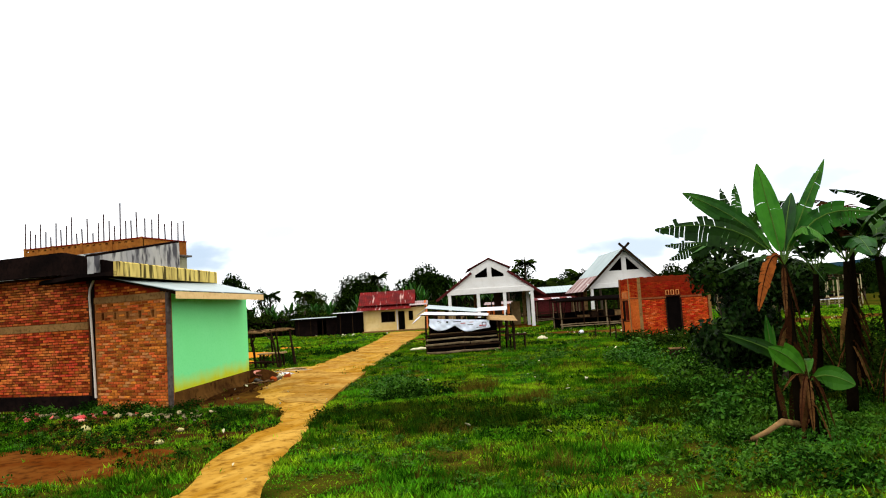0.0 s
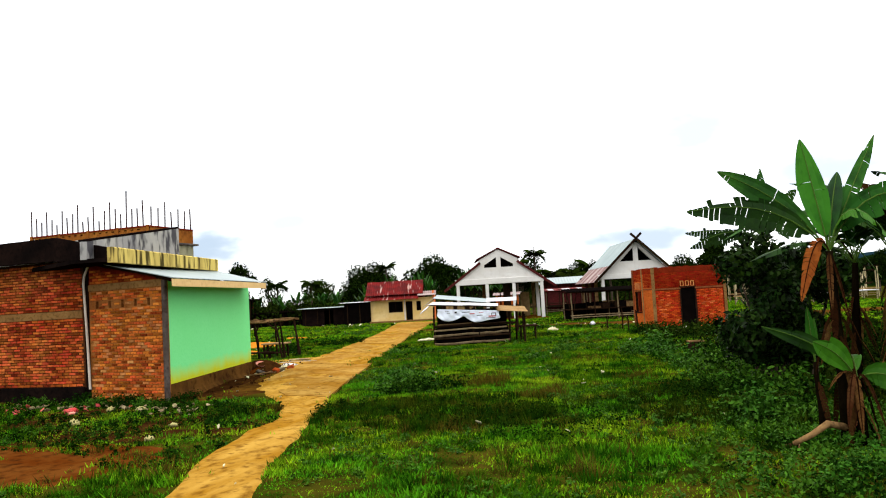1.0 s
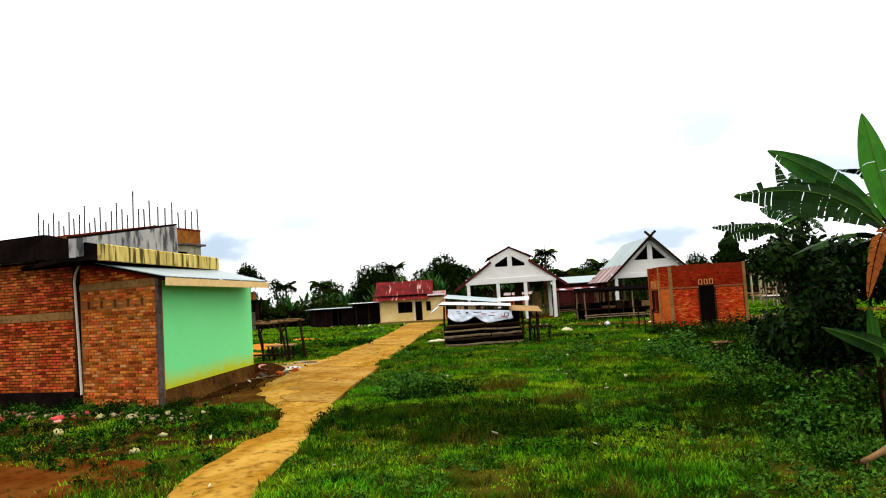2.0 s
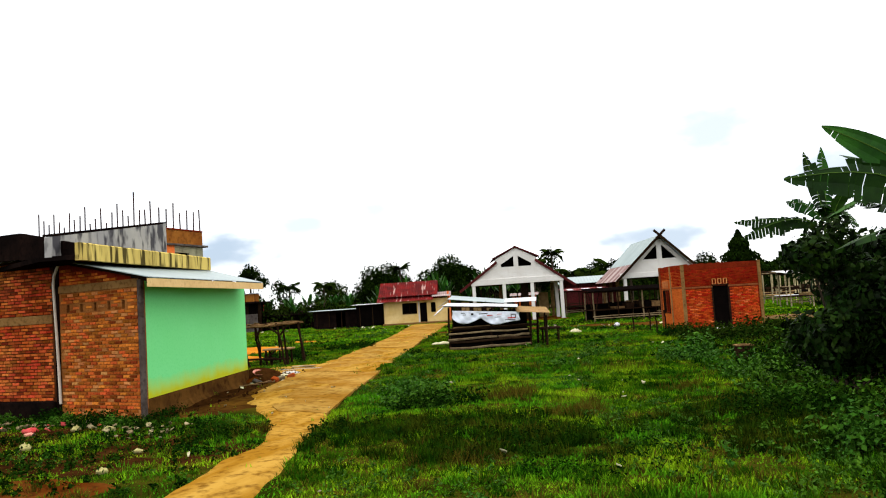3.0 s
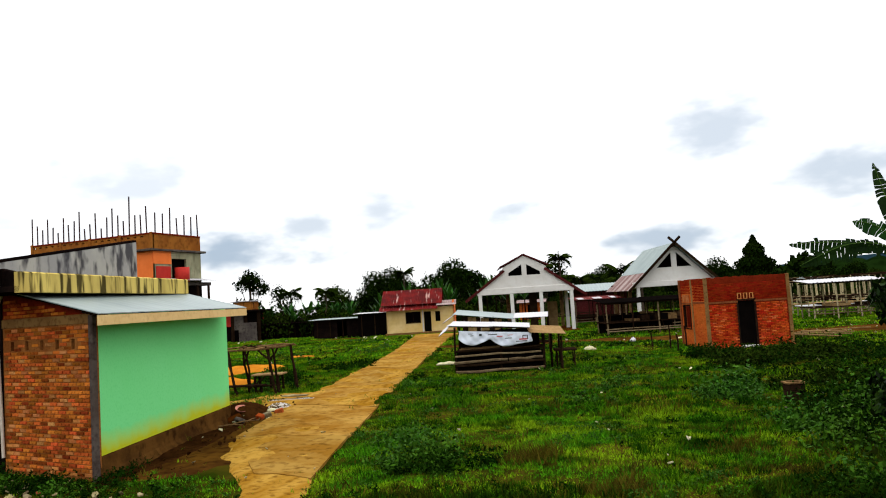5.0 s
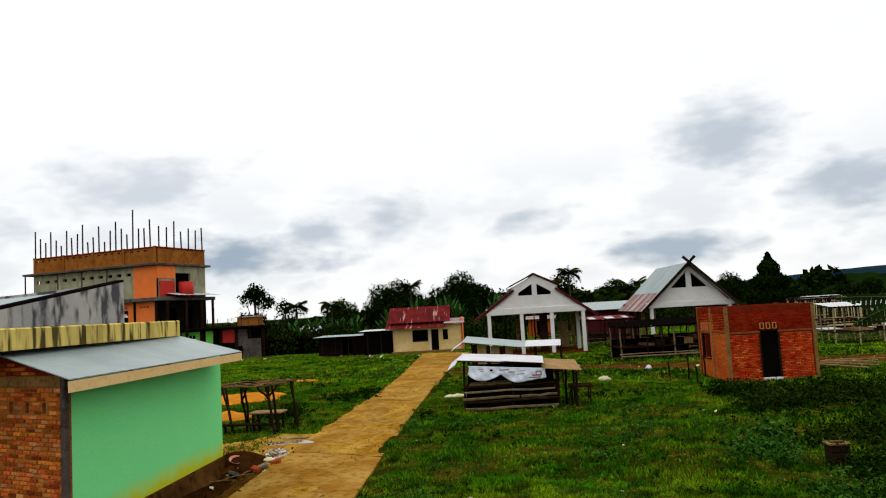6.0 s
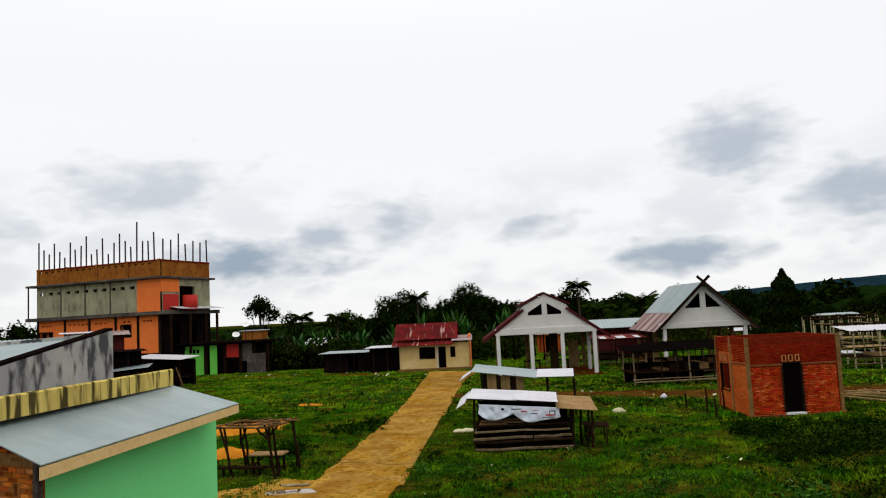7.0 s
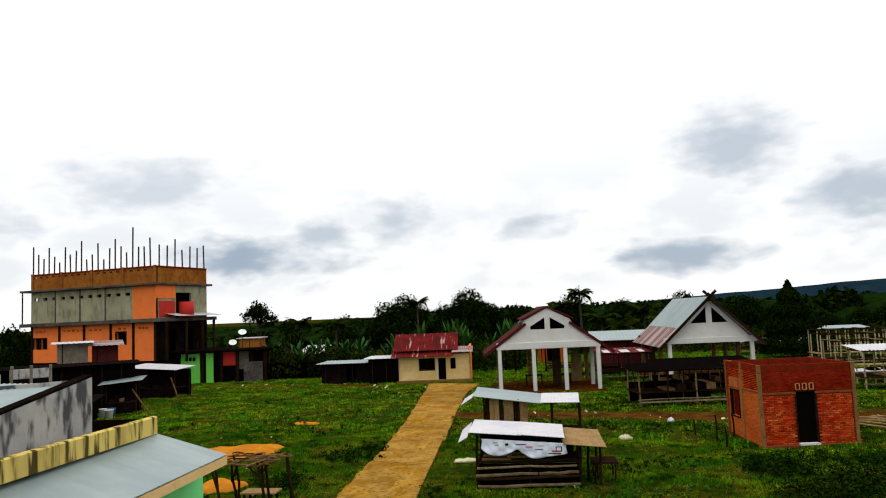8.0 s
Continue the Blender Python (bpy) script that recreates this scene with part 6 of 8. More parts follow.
banana(2.12, 11.35, 2.42, -0.02, [
    (-0.20, 0.1, 1.48, 0.20, 0.03, 0.05, "youngleaf", 1), (0.88, 0.3, 1.52, 0.12, 0.04, 0.05, "banana", 1), (-1.30, 0.1, 1.12, 0.15, 0.18, 0.12, "banana", 1), (-1.80, -0.1, 0.60, 0.20, 0.30, 0.5, "banana", 1),
    (1.36, 0.0, 0.66, 0.17, 0.36, 0.35, "banana", 1), (0.64, -0.35, 0.02, 0.17, 0.50, 0.4, "youngleaf"), (0.52, -0.2, -0.38, 0.09, 0.25, 0.1, "banana"), (-0.50, -0.2, -0.62, 0.10, 0.34, 0.5, "orangeleaf", 1),
    (-0.75, 0.9, 0.95, 0.15, 0.2, 0.6, "banana"), (0.40, 1.0, 0.95, 0.16, 0.2, 0.35, "banana"), (1.25, 0.8, 0.35, 0.17, 0.4, 0.45, "banana"), (-1.1, 0.6, 0.25, 0.16, 0.4, 0.6, "banana"), (0.35, 0.3, 1.05, 0.13, 0.1, 0.1, "banana"),
    (-0.1, -0.15, -0.75, 0.04, 0.15, 0.8, "deadleaf"), (0.12, -0.15, -0.95, 0.045, 0.12, 0.8, "deadleaf"), (0.1, 0.05, -1.2, 0.045, 0.1, 0.8, "deadleaf")],
    3, "tall green banana plant with broad partly torn leaves", 0.085, 12)
banana(2.24, 11.2, 0.80, 0.02, [(-0.62, -0.25, 0.52, 0.17, 0.10, 0.05, "youngleaf", 1), (-1.12, 0.0, 0.72, 0.10, 0.14, 0.1, "banana", 1), (0.52, -0.2, -0.06, 0.15, 0.10, 0.05, "youngleaf", 1), (0.15, 0.4, 0.25, 0.11, 0.15, 0.1, "youngleaf"),
    (-0.42, -0.1, -0.10, 0.03, 0.16, 0.6, "deadleaf"), (-0.26, -0.2, -0.55, 0.05, 0.25, 0.8, "deadleaf"), (0.15, -0.3, -0.60, 0.04, 0.25, 0.8, "drybanana"), (-0.12, -0.25, -0.65, 0.045, 0.2, 0.8, "deadleaf"), (0.22, 0.0, -0.7, 0.04, 0.2, 0.8, "drybanana")], 5, "young banana shoot with bright broad leaves", 0.085, 6)
banana(1.93, 12.0, 0.95, -0.02, [(-0.05, 0.0, 0.75, 0.07, 0.0, 0.05, "youngleaf", 1), (0.06, 0.05, 0.6, 0.05, 0.0, 0.05, "youngleaf", 1)], 6, "slim upright young banana sucker", 0.05, 1)
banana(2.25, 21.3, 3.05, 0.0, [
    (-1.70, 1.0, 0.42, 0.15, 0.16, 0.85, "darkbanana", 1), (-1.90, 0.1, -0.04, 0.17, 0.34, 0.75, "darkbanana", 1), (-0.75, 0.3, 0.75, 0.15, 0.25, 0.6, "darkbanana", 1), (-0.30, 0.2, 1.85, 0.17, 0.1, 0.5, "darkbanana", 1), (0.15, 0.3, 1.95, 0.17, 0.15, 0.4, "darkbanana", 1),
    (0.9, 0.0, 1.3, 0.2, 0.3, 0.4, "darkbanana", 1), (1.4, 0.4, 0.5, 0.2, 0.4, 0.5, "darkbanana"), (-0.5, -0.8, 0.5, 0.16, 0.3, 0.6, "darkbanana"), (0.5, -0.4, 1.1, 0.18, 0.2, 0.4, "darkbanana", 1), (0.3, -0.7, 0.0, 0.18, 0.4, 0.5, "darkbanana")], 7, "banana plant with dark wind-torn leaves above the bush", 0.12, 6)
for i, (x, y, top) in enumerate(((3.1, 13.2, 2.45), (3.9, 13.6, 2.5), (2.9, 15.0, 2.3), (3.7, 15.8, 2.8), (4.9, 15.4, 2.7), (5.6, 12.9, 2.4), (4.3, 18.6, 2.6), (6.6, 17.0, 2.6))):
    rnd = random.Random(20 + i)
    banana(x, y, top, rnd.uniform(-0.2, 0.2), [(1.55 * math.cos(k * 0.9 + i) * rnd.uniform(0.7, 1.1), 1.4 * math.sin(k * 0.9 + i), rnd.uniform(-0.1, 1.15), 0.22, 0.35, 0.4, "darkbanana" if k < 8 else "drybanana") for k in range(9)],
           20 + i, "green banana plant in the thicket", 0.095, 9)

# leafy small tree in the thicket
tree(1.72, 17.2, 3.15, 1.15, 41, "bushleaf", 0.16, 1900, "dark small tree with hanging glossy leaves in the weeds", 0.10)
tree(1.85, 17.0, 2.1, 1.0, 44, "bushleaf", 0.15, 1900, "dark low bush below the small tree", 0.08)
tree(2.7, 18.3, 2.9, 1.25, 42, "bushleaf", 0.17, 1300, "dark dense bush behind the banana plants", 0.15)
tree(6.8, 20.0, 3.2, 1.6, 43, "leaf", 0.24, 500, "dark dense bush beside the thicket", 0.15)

# fallen dead stem below the banana plant
s = Shape().rod([(-0.02, 0.05, 0.22), (-0.28, -0.1, 0.30), (-0.55, -0.25, 0.20), (-0.78, -0.3, 0.12)], 0.05, 7, 0.03).rod([(-0.62, -0.1, 0.08), (-0.70, -0.25, 0.02)], 0.025, 5).rod([(-0.62, -0.1, 0.08), (-0.78, 0.05, 0.02)], 0.02, 5)
solo("dead_stem", s, "deadstem", 2.1, 11.15, 0, 15, "pale fallen dead banana stem with roots", "branch", smooth=True)

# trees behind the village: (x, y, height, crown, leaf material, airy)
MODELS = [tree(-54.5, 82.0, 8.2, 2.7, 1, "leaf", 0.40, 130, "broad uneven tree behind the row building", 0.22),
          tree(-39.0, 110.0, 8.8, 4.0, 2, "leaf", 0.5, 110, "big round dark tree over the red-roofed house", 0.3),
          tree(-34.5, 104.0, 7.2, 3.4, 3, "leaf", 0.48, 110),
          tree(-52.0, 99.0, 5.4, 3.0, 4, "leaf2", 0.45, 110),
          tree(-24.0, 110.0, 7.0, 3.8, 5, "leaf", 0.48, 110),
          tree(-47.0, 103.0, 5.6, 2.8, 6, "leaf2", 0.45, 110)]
rnd = random.Random(77)
for i in range(92):
    f = i / 91
    a = radians(143 - f * 76)
    d = rnd.uniform(88, 128) if i % 2 else rnd.uniform(125, 165)
    x, y = -2.5 + d * math.cos(a), 8.4 + d * math.sin(a)
    k = MODELS[1 + i % 5]
    sc = rnd.uniform(0.64, 0.88) * (0.46 if a > radians(121) else 0.62 if a > radians(116) else 0.98 if a < radians(108) else 1.08) * (0.82 if a < radians(92) else 1.0)
    c = copy_thing(k, pose(x, y, 0, 0, 0, rnd.uniform(0, 360)))
    c.scale = (sc, sc, sc * rnd.uniform(0.85, 1.1))
    tagged(c, "dark tree in the wood behind the village", group="trees of the far wood")
palm(-45.6, 109.0, 7.4, 1)
palm(-20.5, 104.0, 7.6, 2)
palm(-22.5, 101.0, 6.0, 3)
palm(-48.5, 90.0, 5.0, 4, 1.9)
palm(-12.0, 98.0, 5.0, 5, 2.6)
palm(-16.5, 95.0, 4.2, 6, 2.8)
palm(-9.0, 92.0, 4.0, 8, 2.9)
palm(-13.5, 90.0, 3.6, 9, 2.7)
palm(-57.0, 95.0, 5.2, 7)
tree(-53.8, 80.6, 4.6, 2.3, 18, "leaf", 0.4, 120, "dark bushy tree below the broad tree", 0.1)
conifer(2.9, 88.2, 7.5, 3.5, 9)
tree(-49.3, 80.5, 6.0, 1.9, 15, "leaf", 0.4, 80, "dark tree beside the row building", 0.3)
tree(-80.0, 70.0, 6.4, 3.0, 16, "leaf", 0.5, 60, "dark tree beside the tall unfinished building", 0.2)
tree(-72.0, 66.0, 5.6, 2.6, 17, "leaf", 0.5, 60, "dark tree beside the tall unfinished building", 0.2)
# upright banana-like grove behind the red-roofed house
grove = banana(-26.0, 74.0, 2.6, 0.0, [(math.cos(k * 1.3) * 0.9, math.sin(k * 1.3) * 0.9, 1.5 + 0.5 * math.sin(k * 2.1), 0.22, 0.1, 0.2, "banana") for k in range(8)], 60, "upright banana plant of the grove behind the house", 0.12, 0)
for i in range(34):
    x = -47.0 + i * 0.86 + rnd.uniform(-0.4, 0.4)
    y = 73.5 + 0.1 * (x + 30) + rnd.uniform(-1.2, 6)
    if -30.0 < x < -22.5:
        y += 1.8
    c = copy_thing(grove, pose(x, y, 0, 0, 0, rnd.uniform(0, 360)))
    c.scale = (rnd.uniform(0.75, 1.05),) * 2 + (rnd.uniform(0.75, 1.15) * (0.72 if x < -33 else 1.0),)


def stuff(name, mesh, label, category):
    return tagged(new(name, mesh), label, category, kind="stuff")


def skyline(a):
    """How tall the far wood stands on the bearing a: low towards the tall building."""
    f = max(0.0, min(1.0, (math.degrees(a) - 113.5) / 9.0))
    return 1.0 - 0.62 * f


# undergrowth and far wood
rs = np.random.RandomState(5)
blobs = []
for i in range(330):
    a = radians(152 - 96 * rs.uniform())
    d = rs.uniform(118, 260)
    k = rs.uniform(2.5, 4.4) * (0.8 if a < radians(92) else 0.95) * skyline(a)
    blobs.append((-2.5 + d * math.cos(a), 8.4 + d * math.sin(a), k * rs.uniform(0.3, 0.75), k, k * rs.uniform(0.8, 1.25)))
c, nn = blob_points(blobs, 24, 6, 0.65)
rest = []
for i in range(760):
    a = radians(158 - 112 * rs.uniform())
    d = 140 * (460 / 140) ** rs.uniform()
    k = rs.uniform(2.2, 4.6) * (0.9 + 0.25 * (d > 250)) * skyline(a)
    rest.append((-2.5 + d * math.cos(a), 8.4 + d * math.sin(a), rs.uniform(2.2, 4.6) * skyline(a), k, k * 0.75))
c2, n2 = blob_points(rest, 11, 8, 0.8)
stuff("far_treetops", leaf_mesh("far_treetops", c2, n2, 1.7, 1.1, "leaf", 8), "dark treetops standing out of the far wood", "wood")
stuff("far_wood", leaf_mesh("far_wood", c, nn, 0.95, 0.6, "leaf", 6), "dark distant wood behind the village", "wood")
blobs = []
for i in range(150):
    x = rs.uniform(-47, -22)
    y = 75 + 0.1 * (x + 30) + rs.uniform(-1.5, 8) + (2.5 if -31 < x < -21 else 0)
    k = rs.uniform(0.7, 1.5)
    blobs.append((x, y, k * rs.uniform(0.4, 1.2), k, k))
for i in range(60):
    x = rs.uniform(-46, -36)
    k = rs.uniform(0.5, 1.0)
    blobs.append((x, 70.0 + 0.3 * (x + 45) + rs.uniform(-0.3, 2.0), rs.uniform(0.3, 2.4), k, k))
for i in range(90):
    x = rs.uniform(-22, 14)
    k = rs.uniform(0.8, 1.8)
    blobs.append((x, 99 + rs.uniform(-2, 10), k * rs.uniform(0.3, 1.0), k, k))
c, nn = blob_points(blobs, 60, 7, 0.7)
stuff("undergrowth", leaf_mesh("undergrowth", c, nn, 0.42, 0.22, "leaf2", 7), "tangled creepers and bushes behind the sheds", "undergrowth")

# closed canopy running out to the horizon
s = Shape()
cols, rows = 320, 60
for j in range(rows + 1):
    for i in range(cols + 1):
        a = radians(165 - 125 * i / cols)
        d = 135 * (720 / 135) ** (j / rows)
        x, y = -2.5 + d * math.cos(a), 8.4 + d * math.sin(a)
        z = 4.6 + 1.9 * noise.noise(Vector((x * 0.10, y * 0.10, 1))) + 1.6 * noise.noise(Vector((x * 0.28, y * 0.28, 4)))
        s.v.append((x, y, z * skyline(a) if 0 < j < rows else -0.5))
for j in range(rows):
    for i in range(cols):
        q = j * (cols + 1) + i
        s.f.append((q, q + 1, q + cols + 2, q + cols + 1))
tagged(solo("far_canopy", s, "canopy", label="dark closed tree canopy stretching to the horizon", category="wood", kind="stuff"))

# far ridge
s = Shape()
cols = 90
for j in range(7):
    for i in range(cols + 1):
        a = radians(112 - 78 * i / cols)
        d = 620 + j * 45
        rise = 4 + 23 * (1 / (1 + math.exp(-(i - 28) / 9)))
        z = rise * (1 - abs(j - 3) / 3.0) ** 0.6 if j != 3 else rise
        z += (1.6 * noise.noise(Vector((i * 0.21, j * 0.5, 3))) + 0.7 * noise.noise(Vector((i * 0.9, j, 9)))) if 0 < j < 6 else 0
        s.v.append((-2.5 + d * math.cos(a), 8.4 + d * math.sin(a), max(z, -0.5)))
for j in range(6):
    for i in range(cols):
        q = j * (cols + 1) + i
        s.f.append((q, q + 1, q + cols + 2, q + cols + 1))
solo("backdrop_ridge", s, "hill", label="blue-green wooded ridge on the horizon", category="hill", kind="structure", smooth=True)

# ---- grass and weeds ----


def blocked(x, y):
    """Where no grass grows: tracks, buildings, the bare apron beside the shop."""
    if on_track(x, y, -0.05):
        return True
    if x < -10.9 - (y - 15) * 0.30 and x > -24 and 15.4 - 0.25 * (x + 11) < y < 21.5 + 0.0 * x:
        return True
    if x < -14 and 15.8 < y < 23 and x > -24:
        return True
    c, d = math.cos(radians(HUT_TURN)), math.sin(radians(HUT_TURN))
    u, w = (x - HUT_X) * c + (y - HUT_Y) * d, (y - HUT_Y) * c - (x - HUT_X) * d
    if -0.1 < u < 4.1 and -0.1 < w < 3.6:
        return True
    if -12.4 < x + (y - 19) * 0.32 < -9.3 + 0.8 * noise.noise(Vector((x, y, 2))) and 16.0 + 0.6 * noise.noise(Vector((x * 1.3, y, 5))) < y < 26.5:
        return True
    if math.hypot((x + 9.6) / 2.1, (y - 9.0) / 0.95) < 1 + 0.5 * noise.noise(Vector((x * 1.5, y * 1.5, 7))):
        return True
    if math.hypot((x + 23.0) / 1.9, (y - 35.6) / 1.3) < 1 or math.hypot((x + 19.6) / 0.9, (y - 30.0) / 0.8) < 1:
        return True
    return False


def tufts(name, n, x0, x1, y0, y1, height, width, blades, mat, seed, keep=None, label="", category="grass"):
    rs = np.random.RandomState(seed)
    pts = []
    while len(pts) < n:
        x, y = rs.uniform(x0, x1), rs.uniform(y0, y1)
        if blocked(x, y):
            if rs.uniform() > 0.02:
                n -= 1
                continue
        f = keep(x, y) if keep else 1.0
        if rs.uniform() > f:
            n -= 1
            continue
        g = 0.35 + 1.5 * max(0.0, noise.noise(Vector((x * 0.6, y * 0.6, 8))) + 0.25) + 0.9 * max(0.0, noise.noise(Vector((x * 2.2, y * 2.2, 3))))
        pts.append((x, y, ground_z(x, y) - 0.01, g))
    pts = np.array(pts)
    k = len(pts)
    base = np.repeat(pts[:, :3], blades, 0)
    g = np.repeat(pts[:, 3], blades)
    m = k * blades
    base[:, :2] += rs.normal(0, width * 1.6, (m, 2))
    a = rs.uniform(0, 2 * math.pi, m)
    side = np.stack([np.cos(a), np.sin(a), np.zeros(m)], 1) * (width * rs.uniform(0.5, 1.2, m))[:, None]
    h = height * g * rs.uniform(0.5, 1.3, m)
    b = rs.uniform(0, 2 * math.pi, m)
    out = np.stack([np.cos(b), np.sin(b), np.zeros(m)], 1) * (h * rs.uniform(0.2, 0.9, m))[:, None]
    v = np.empty((m, 3, 3))
    v[:, 0], v[:, 1] = base - side * 0.5, base + side * 0.5
    v[:, 2] = base + out + np.stack([np.zeros(m), np.zeros(m), h], 1)
    return stuff(name, raw_mesh(name, v.reshape(-1, 3), np.arange(m * 3), mat), label, category)


def thicket(x, y):
    """How rank the weeds stand: the strip on the thicket's side."""
    edge = 0.75 - 0.10 * max(0.0, y - 15.0) - 0.055 * max(0.0, y - 24.0) + 0.9 * noise.noise(Vector((y * 0.3, 2, 1)))
    far = max(0.0, min(1.0, (y - 20) / 8))
    rank = (x - edge + 0.3 + far * (0.3 + 1.8 * noise.noise(Vector((x * 0.35, y * 0.35, 6))))) / (1.7 + 2.2 * far)
    rank = min(rank, 1.0) * max(0.0, min(1.0, (x + 4.4 + 0.8 * noise.noise(Vector((x * 0.8, y * 0.8, 26)))) / 2.4))
    return max(0.0, min(1.0, rank)) * (1 - far * (0.35 + 0.9 * noise.noise(Vector((x * 0.5, y * 0.4, 16)))))


def tussocks(name, n, x0, x1, y0, y1, height, width, blades, spread, mat, seed, keep, label):
    """Tussocks of longer blades that lean out from one root."""
    rs = np.random.RandomState(seed)
    pts = []
    for i in range(n):
        x, y = rs.uniform(x0, x1), rs.uniform(y0, y1)
        if blocked(x, y) or rs.uniform() > keep(x, y):
            continue
        pts.append((x, y, ground_z(x, y) - 0.01, rs.uniform(0.55, 1.3)))
    pts = np.repeat(np.array(pts), blades, 0)
    m = len(pts)
    a, r = rs.uniform(0, 2 * math.pi, m), spread * np.sqrt(rs.uniform(0, 1, m)) * pts[:, 3]
    way = np.stack([np.cos(a), np.sin(a), np.zeros(m)], 1)
    base = pts[:, :3] + way * r[:, None]
    h = height * pts[:, 3] * rs.uniform(0.5, 1.2, m) * (1.1 - 0.6 * r / (spread * 1.3))
    side = np.stack([-np.sin(a + rs.normal(0, 0.6, m)), np.cos(a), np.zeros(m)], 1) * (width * rs.uniform(0.5, 1.1, m))[:, None]
    v = np.empty((m, 3, 3))
    v[:, 0], v[:, 1] = base - side * 0.5, base + side * 0.5
    v[:, 2] = base + way * (h * rs.uniform(0.1, 0.8, m))[:, None] + np.stack([rs.normal(0, 0.02, m), rs.normal(0, 0.02, m), h], 1)
    return stuff(name, raw_mesh(name, v.reshape(-1, 3), np.arange(m * 3), mat), label, "grass")


def rough(x, y, f, seed, bias=0.0):
    """Patches of rank growth, between 0 and 1."""
    return max(0.0, min(1.0, bias + 2.6 * noise.noise(Vector((x * f, y * f, seed))) + 1.0 * noise.noise(Vector((x * f * 2.7, y * f * 2.7, seed + 3)))))


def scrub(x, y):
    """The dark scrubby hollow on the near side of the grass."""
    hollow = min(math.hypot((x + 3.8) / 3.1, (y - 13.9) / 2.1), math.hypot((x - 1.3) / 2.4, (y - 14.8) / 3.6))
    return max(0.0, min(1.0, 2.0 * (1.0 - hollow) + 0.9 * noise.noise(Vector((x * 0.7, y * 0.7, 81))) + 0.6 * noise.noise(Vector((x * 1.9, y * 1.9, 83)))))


G1 = "short green grass with worn patches"
tufts("lawn_grass", 90000, -17, 9, 6.5, 22, 0.062, 0.032, 4, "grass", 1, lambda x, y: (1.0 - 0.6 * thicket(x, y)) * (1.0 - 0.65 * scrub(x, y)) * (0.4 if x < -5.5 - (y - 9) * 0.3 else 1.0), label=G1)
tufts("lawn_grass", 75000, -30, 10, 20, 42, 0.075, 0.055, 4, "meadow", 2, lambda x, y: 1.0 - 0.75 * thicket(x, y), label=G1)
tufts("lawn_grass", 50000, -52, 16, 40, 70, 0.09, 0.09, 3, "grass", 3, label=G1)
tufts("lawn_grass", 30000, -36, 14, 70, 100, 0.12, 0.16, 3, "grass", 6, label="green meadow behind the pavilions")
G2 = "longer green grass standing in tussocks"
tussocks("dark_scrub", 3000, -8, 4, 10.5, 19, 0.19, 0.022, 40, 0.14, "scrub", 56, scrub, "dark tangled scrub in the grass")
tussocks("grass_tussocks", 5200, -16, 6, 7, 24, 0.15, 0.020, 34, 0.13, "tussock", 51, lambda x, y: rough(x, y, 0.33, 14, 0.30), G2)
tussocks("grass_tussocks", 6500, -32, 8, 23, 46, 0.15, 0.034, 24, 0.20, "tussock", 52, lambda x, y: rough(x, y, 0.26, 24, 0.12), G2)
tussocks("grass_tussocks", 5200, -50, 14, 45, 68, 0.17, 0.055, 18, 0.30, "tussock", 53, lambda x, y: rough(x, y, 0.2, 34, 0.05), G2)
tussocks("bright_tussocks", 1500, -14, 4, 7, 22, 0.12, 0.020, 30, 0.14, "grass", 54, lambda x, y: rough(x, y, 0.4, 44, 0.0), "bright green grass tussocks")
tussocks("brown_tussocks", 420, -9, 4, 9, 24, 0.22, 0.016, 60, 0.16, "drygrass", 55, lambda x, y: rough(x, y, 0.45, 64, -0.25), "soft brown dry grass tussocks")
tufts("dry_grass", 7000, -17, 9, 6.5, 24, 0.13, 0.03, 5, "drygrass", 4, lambda x, y: 1.0 if noise.noise(Vector((x * 0.5, y * 0.5, 21))) > 0.22 else 0.03, "dry yellow-brown grass patches")
tufts("dry_grass", 9000, -30, 12, 24, 64, 0.14, 0.06, 4, "drygrass", 5, lambda x, y: 1.0 if noise.noise(Vector((x * 0.35, y * 0.35, 21))) > 0.25 else 0.02, "dry yellow-brown grass patches")


def weeds(name, n, x0, x1, y0, y1, h, leaf, keep, seed, label, mat="herb", free=False):
    rs = np.random.RandomState(seed)
    cs = []
    for i in range(n):
        x, y = rs.uniform(x0, x1), rs.uniform(y0, y1)
        f = keep(x, y)
        if f <= 0 or rs.uniform() > f or (not free and blocked(x, y)):
            continue
        hh = h * rs.uniform(0.35, 1.1) * (0.5 + f * 0.6)
        k = int(10 + 16 * hh / h)
        q = np.stack([rs.normal(0, hh * 0.38, k), rs.normal(0, hh * 0.38, k), hh * rs.uniform(0.1, 1.0, k)], 1) + [x, y, ground_z(x, y)]
        cs.append(q)
    c = np.concatenate(cs)
    nn = np.tile([0, 0, 0.9], (len(c), 1)) + rs.normal(0, 0.75, (len(c), 3))
    return stuff(name, leaf_mesh(name, c, nn, leaf, leaf * 0.55, mat, seed), label, "weeds")


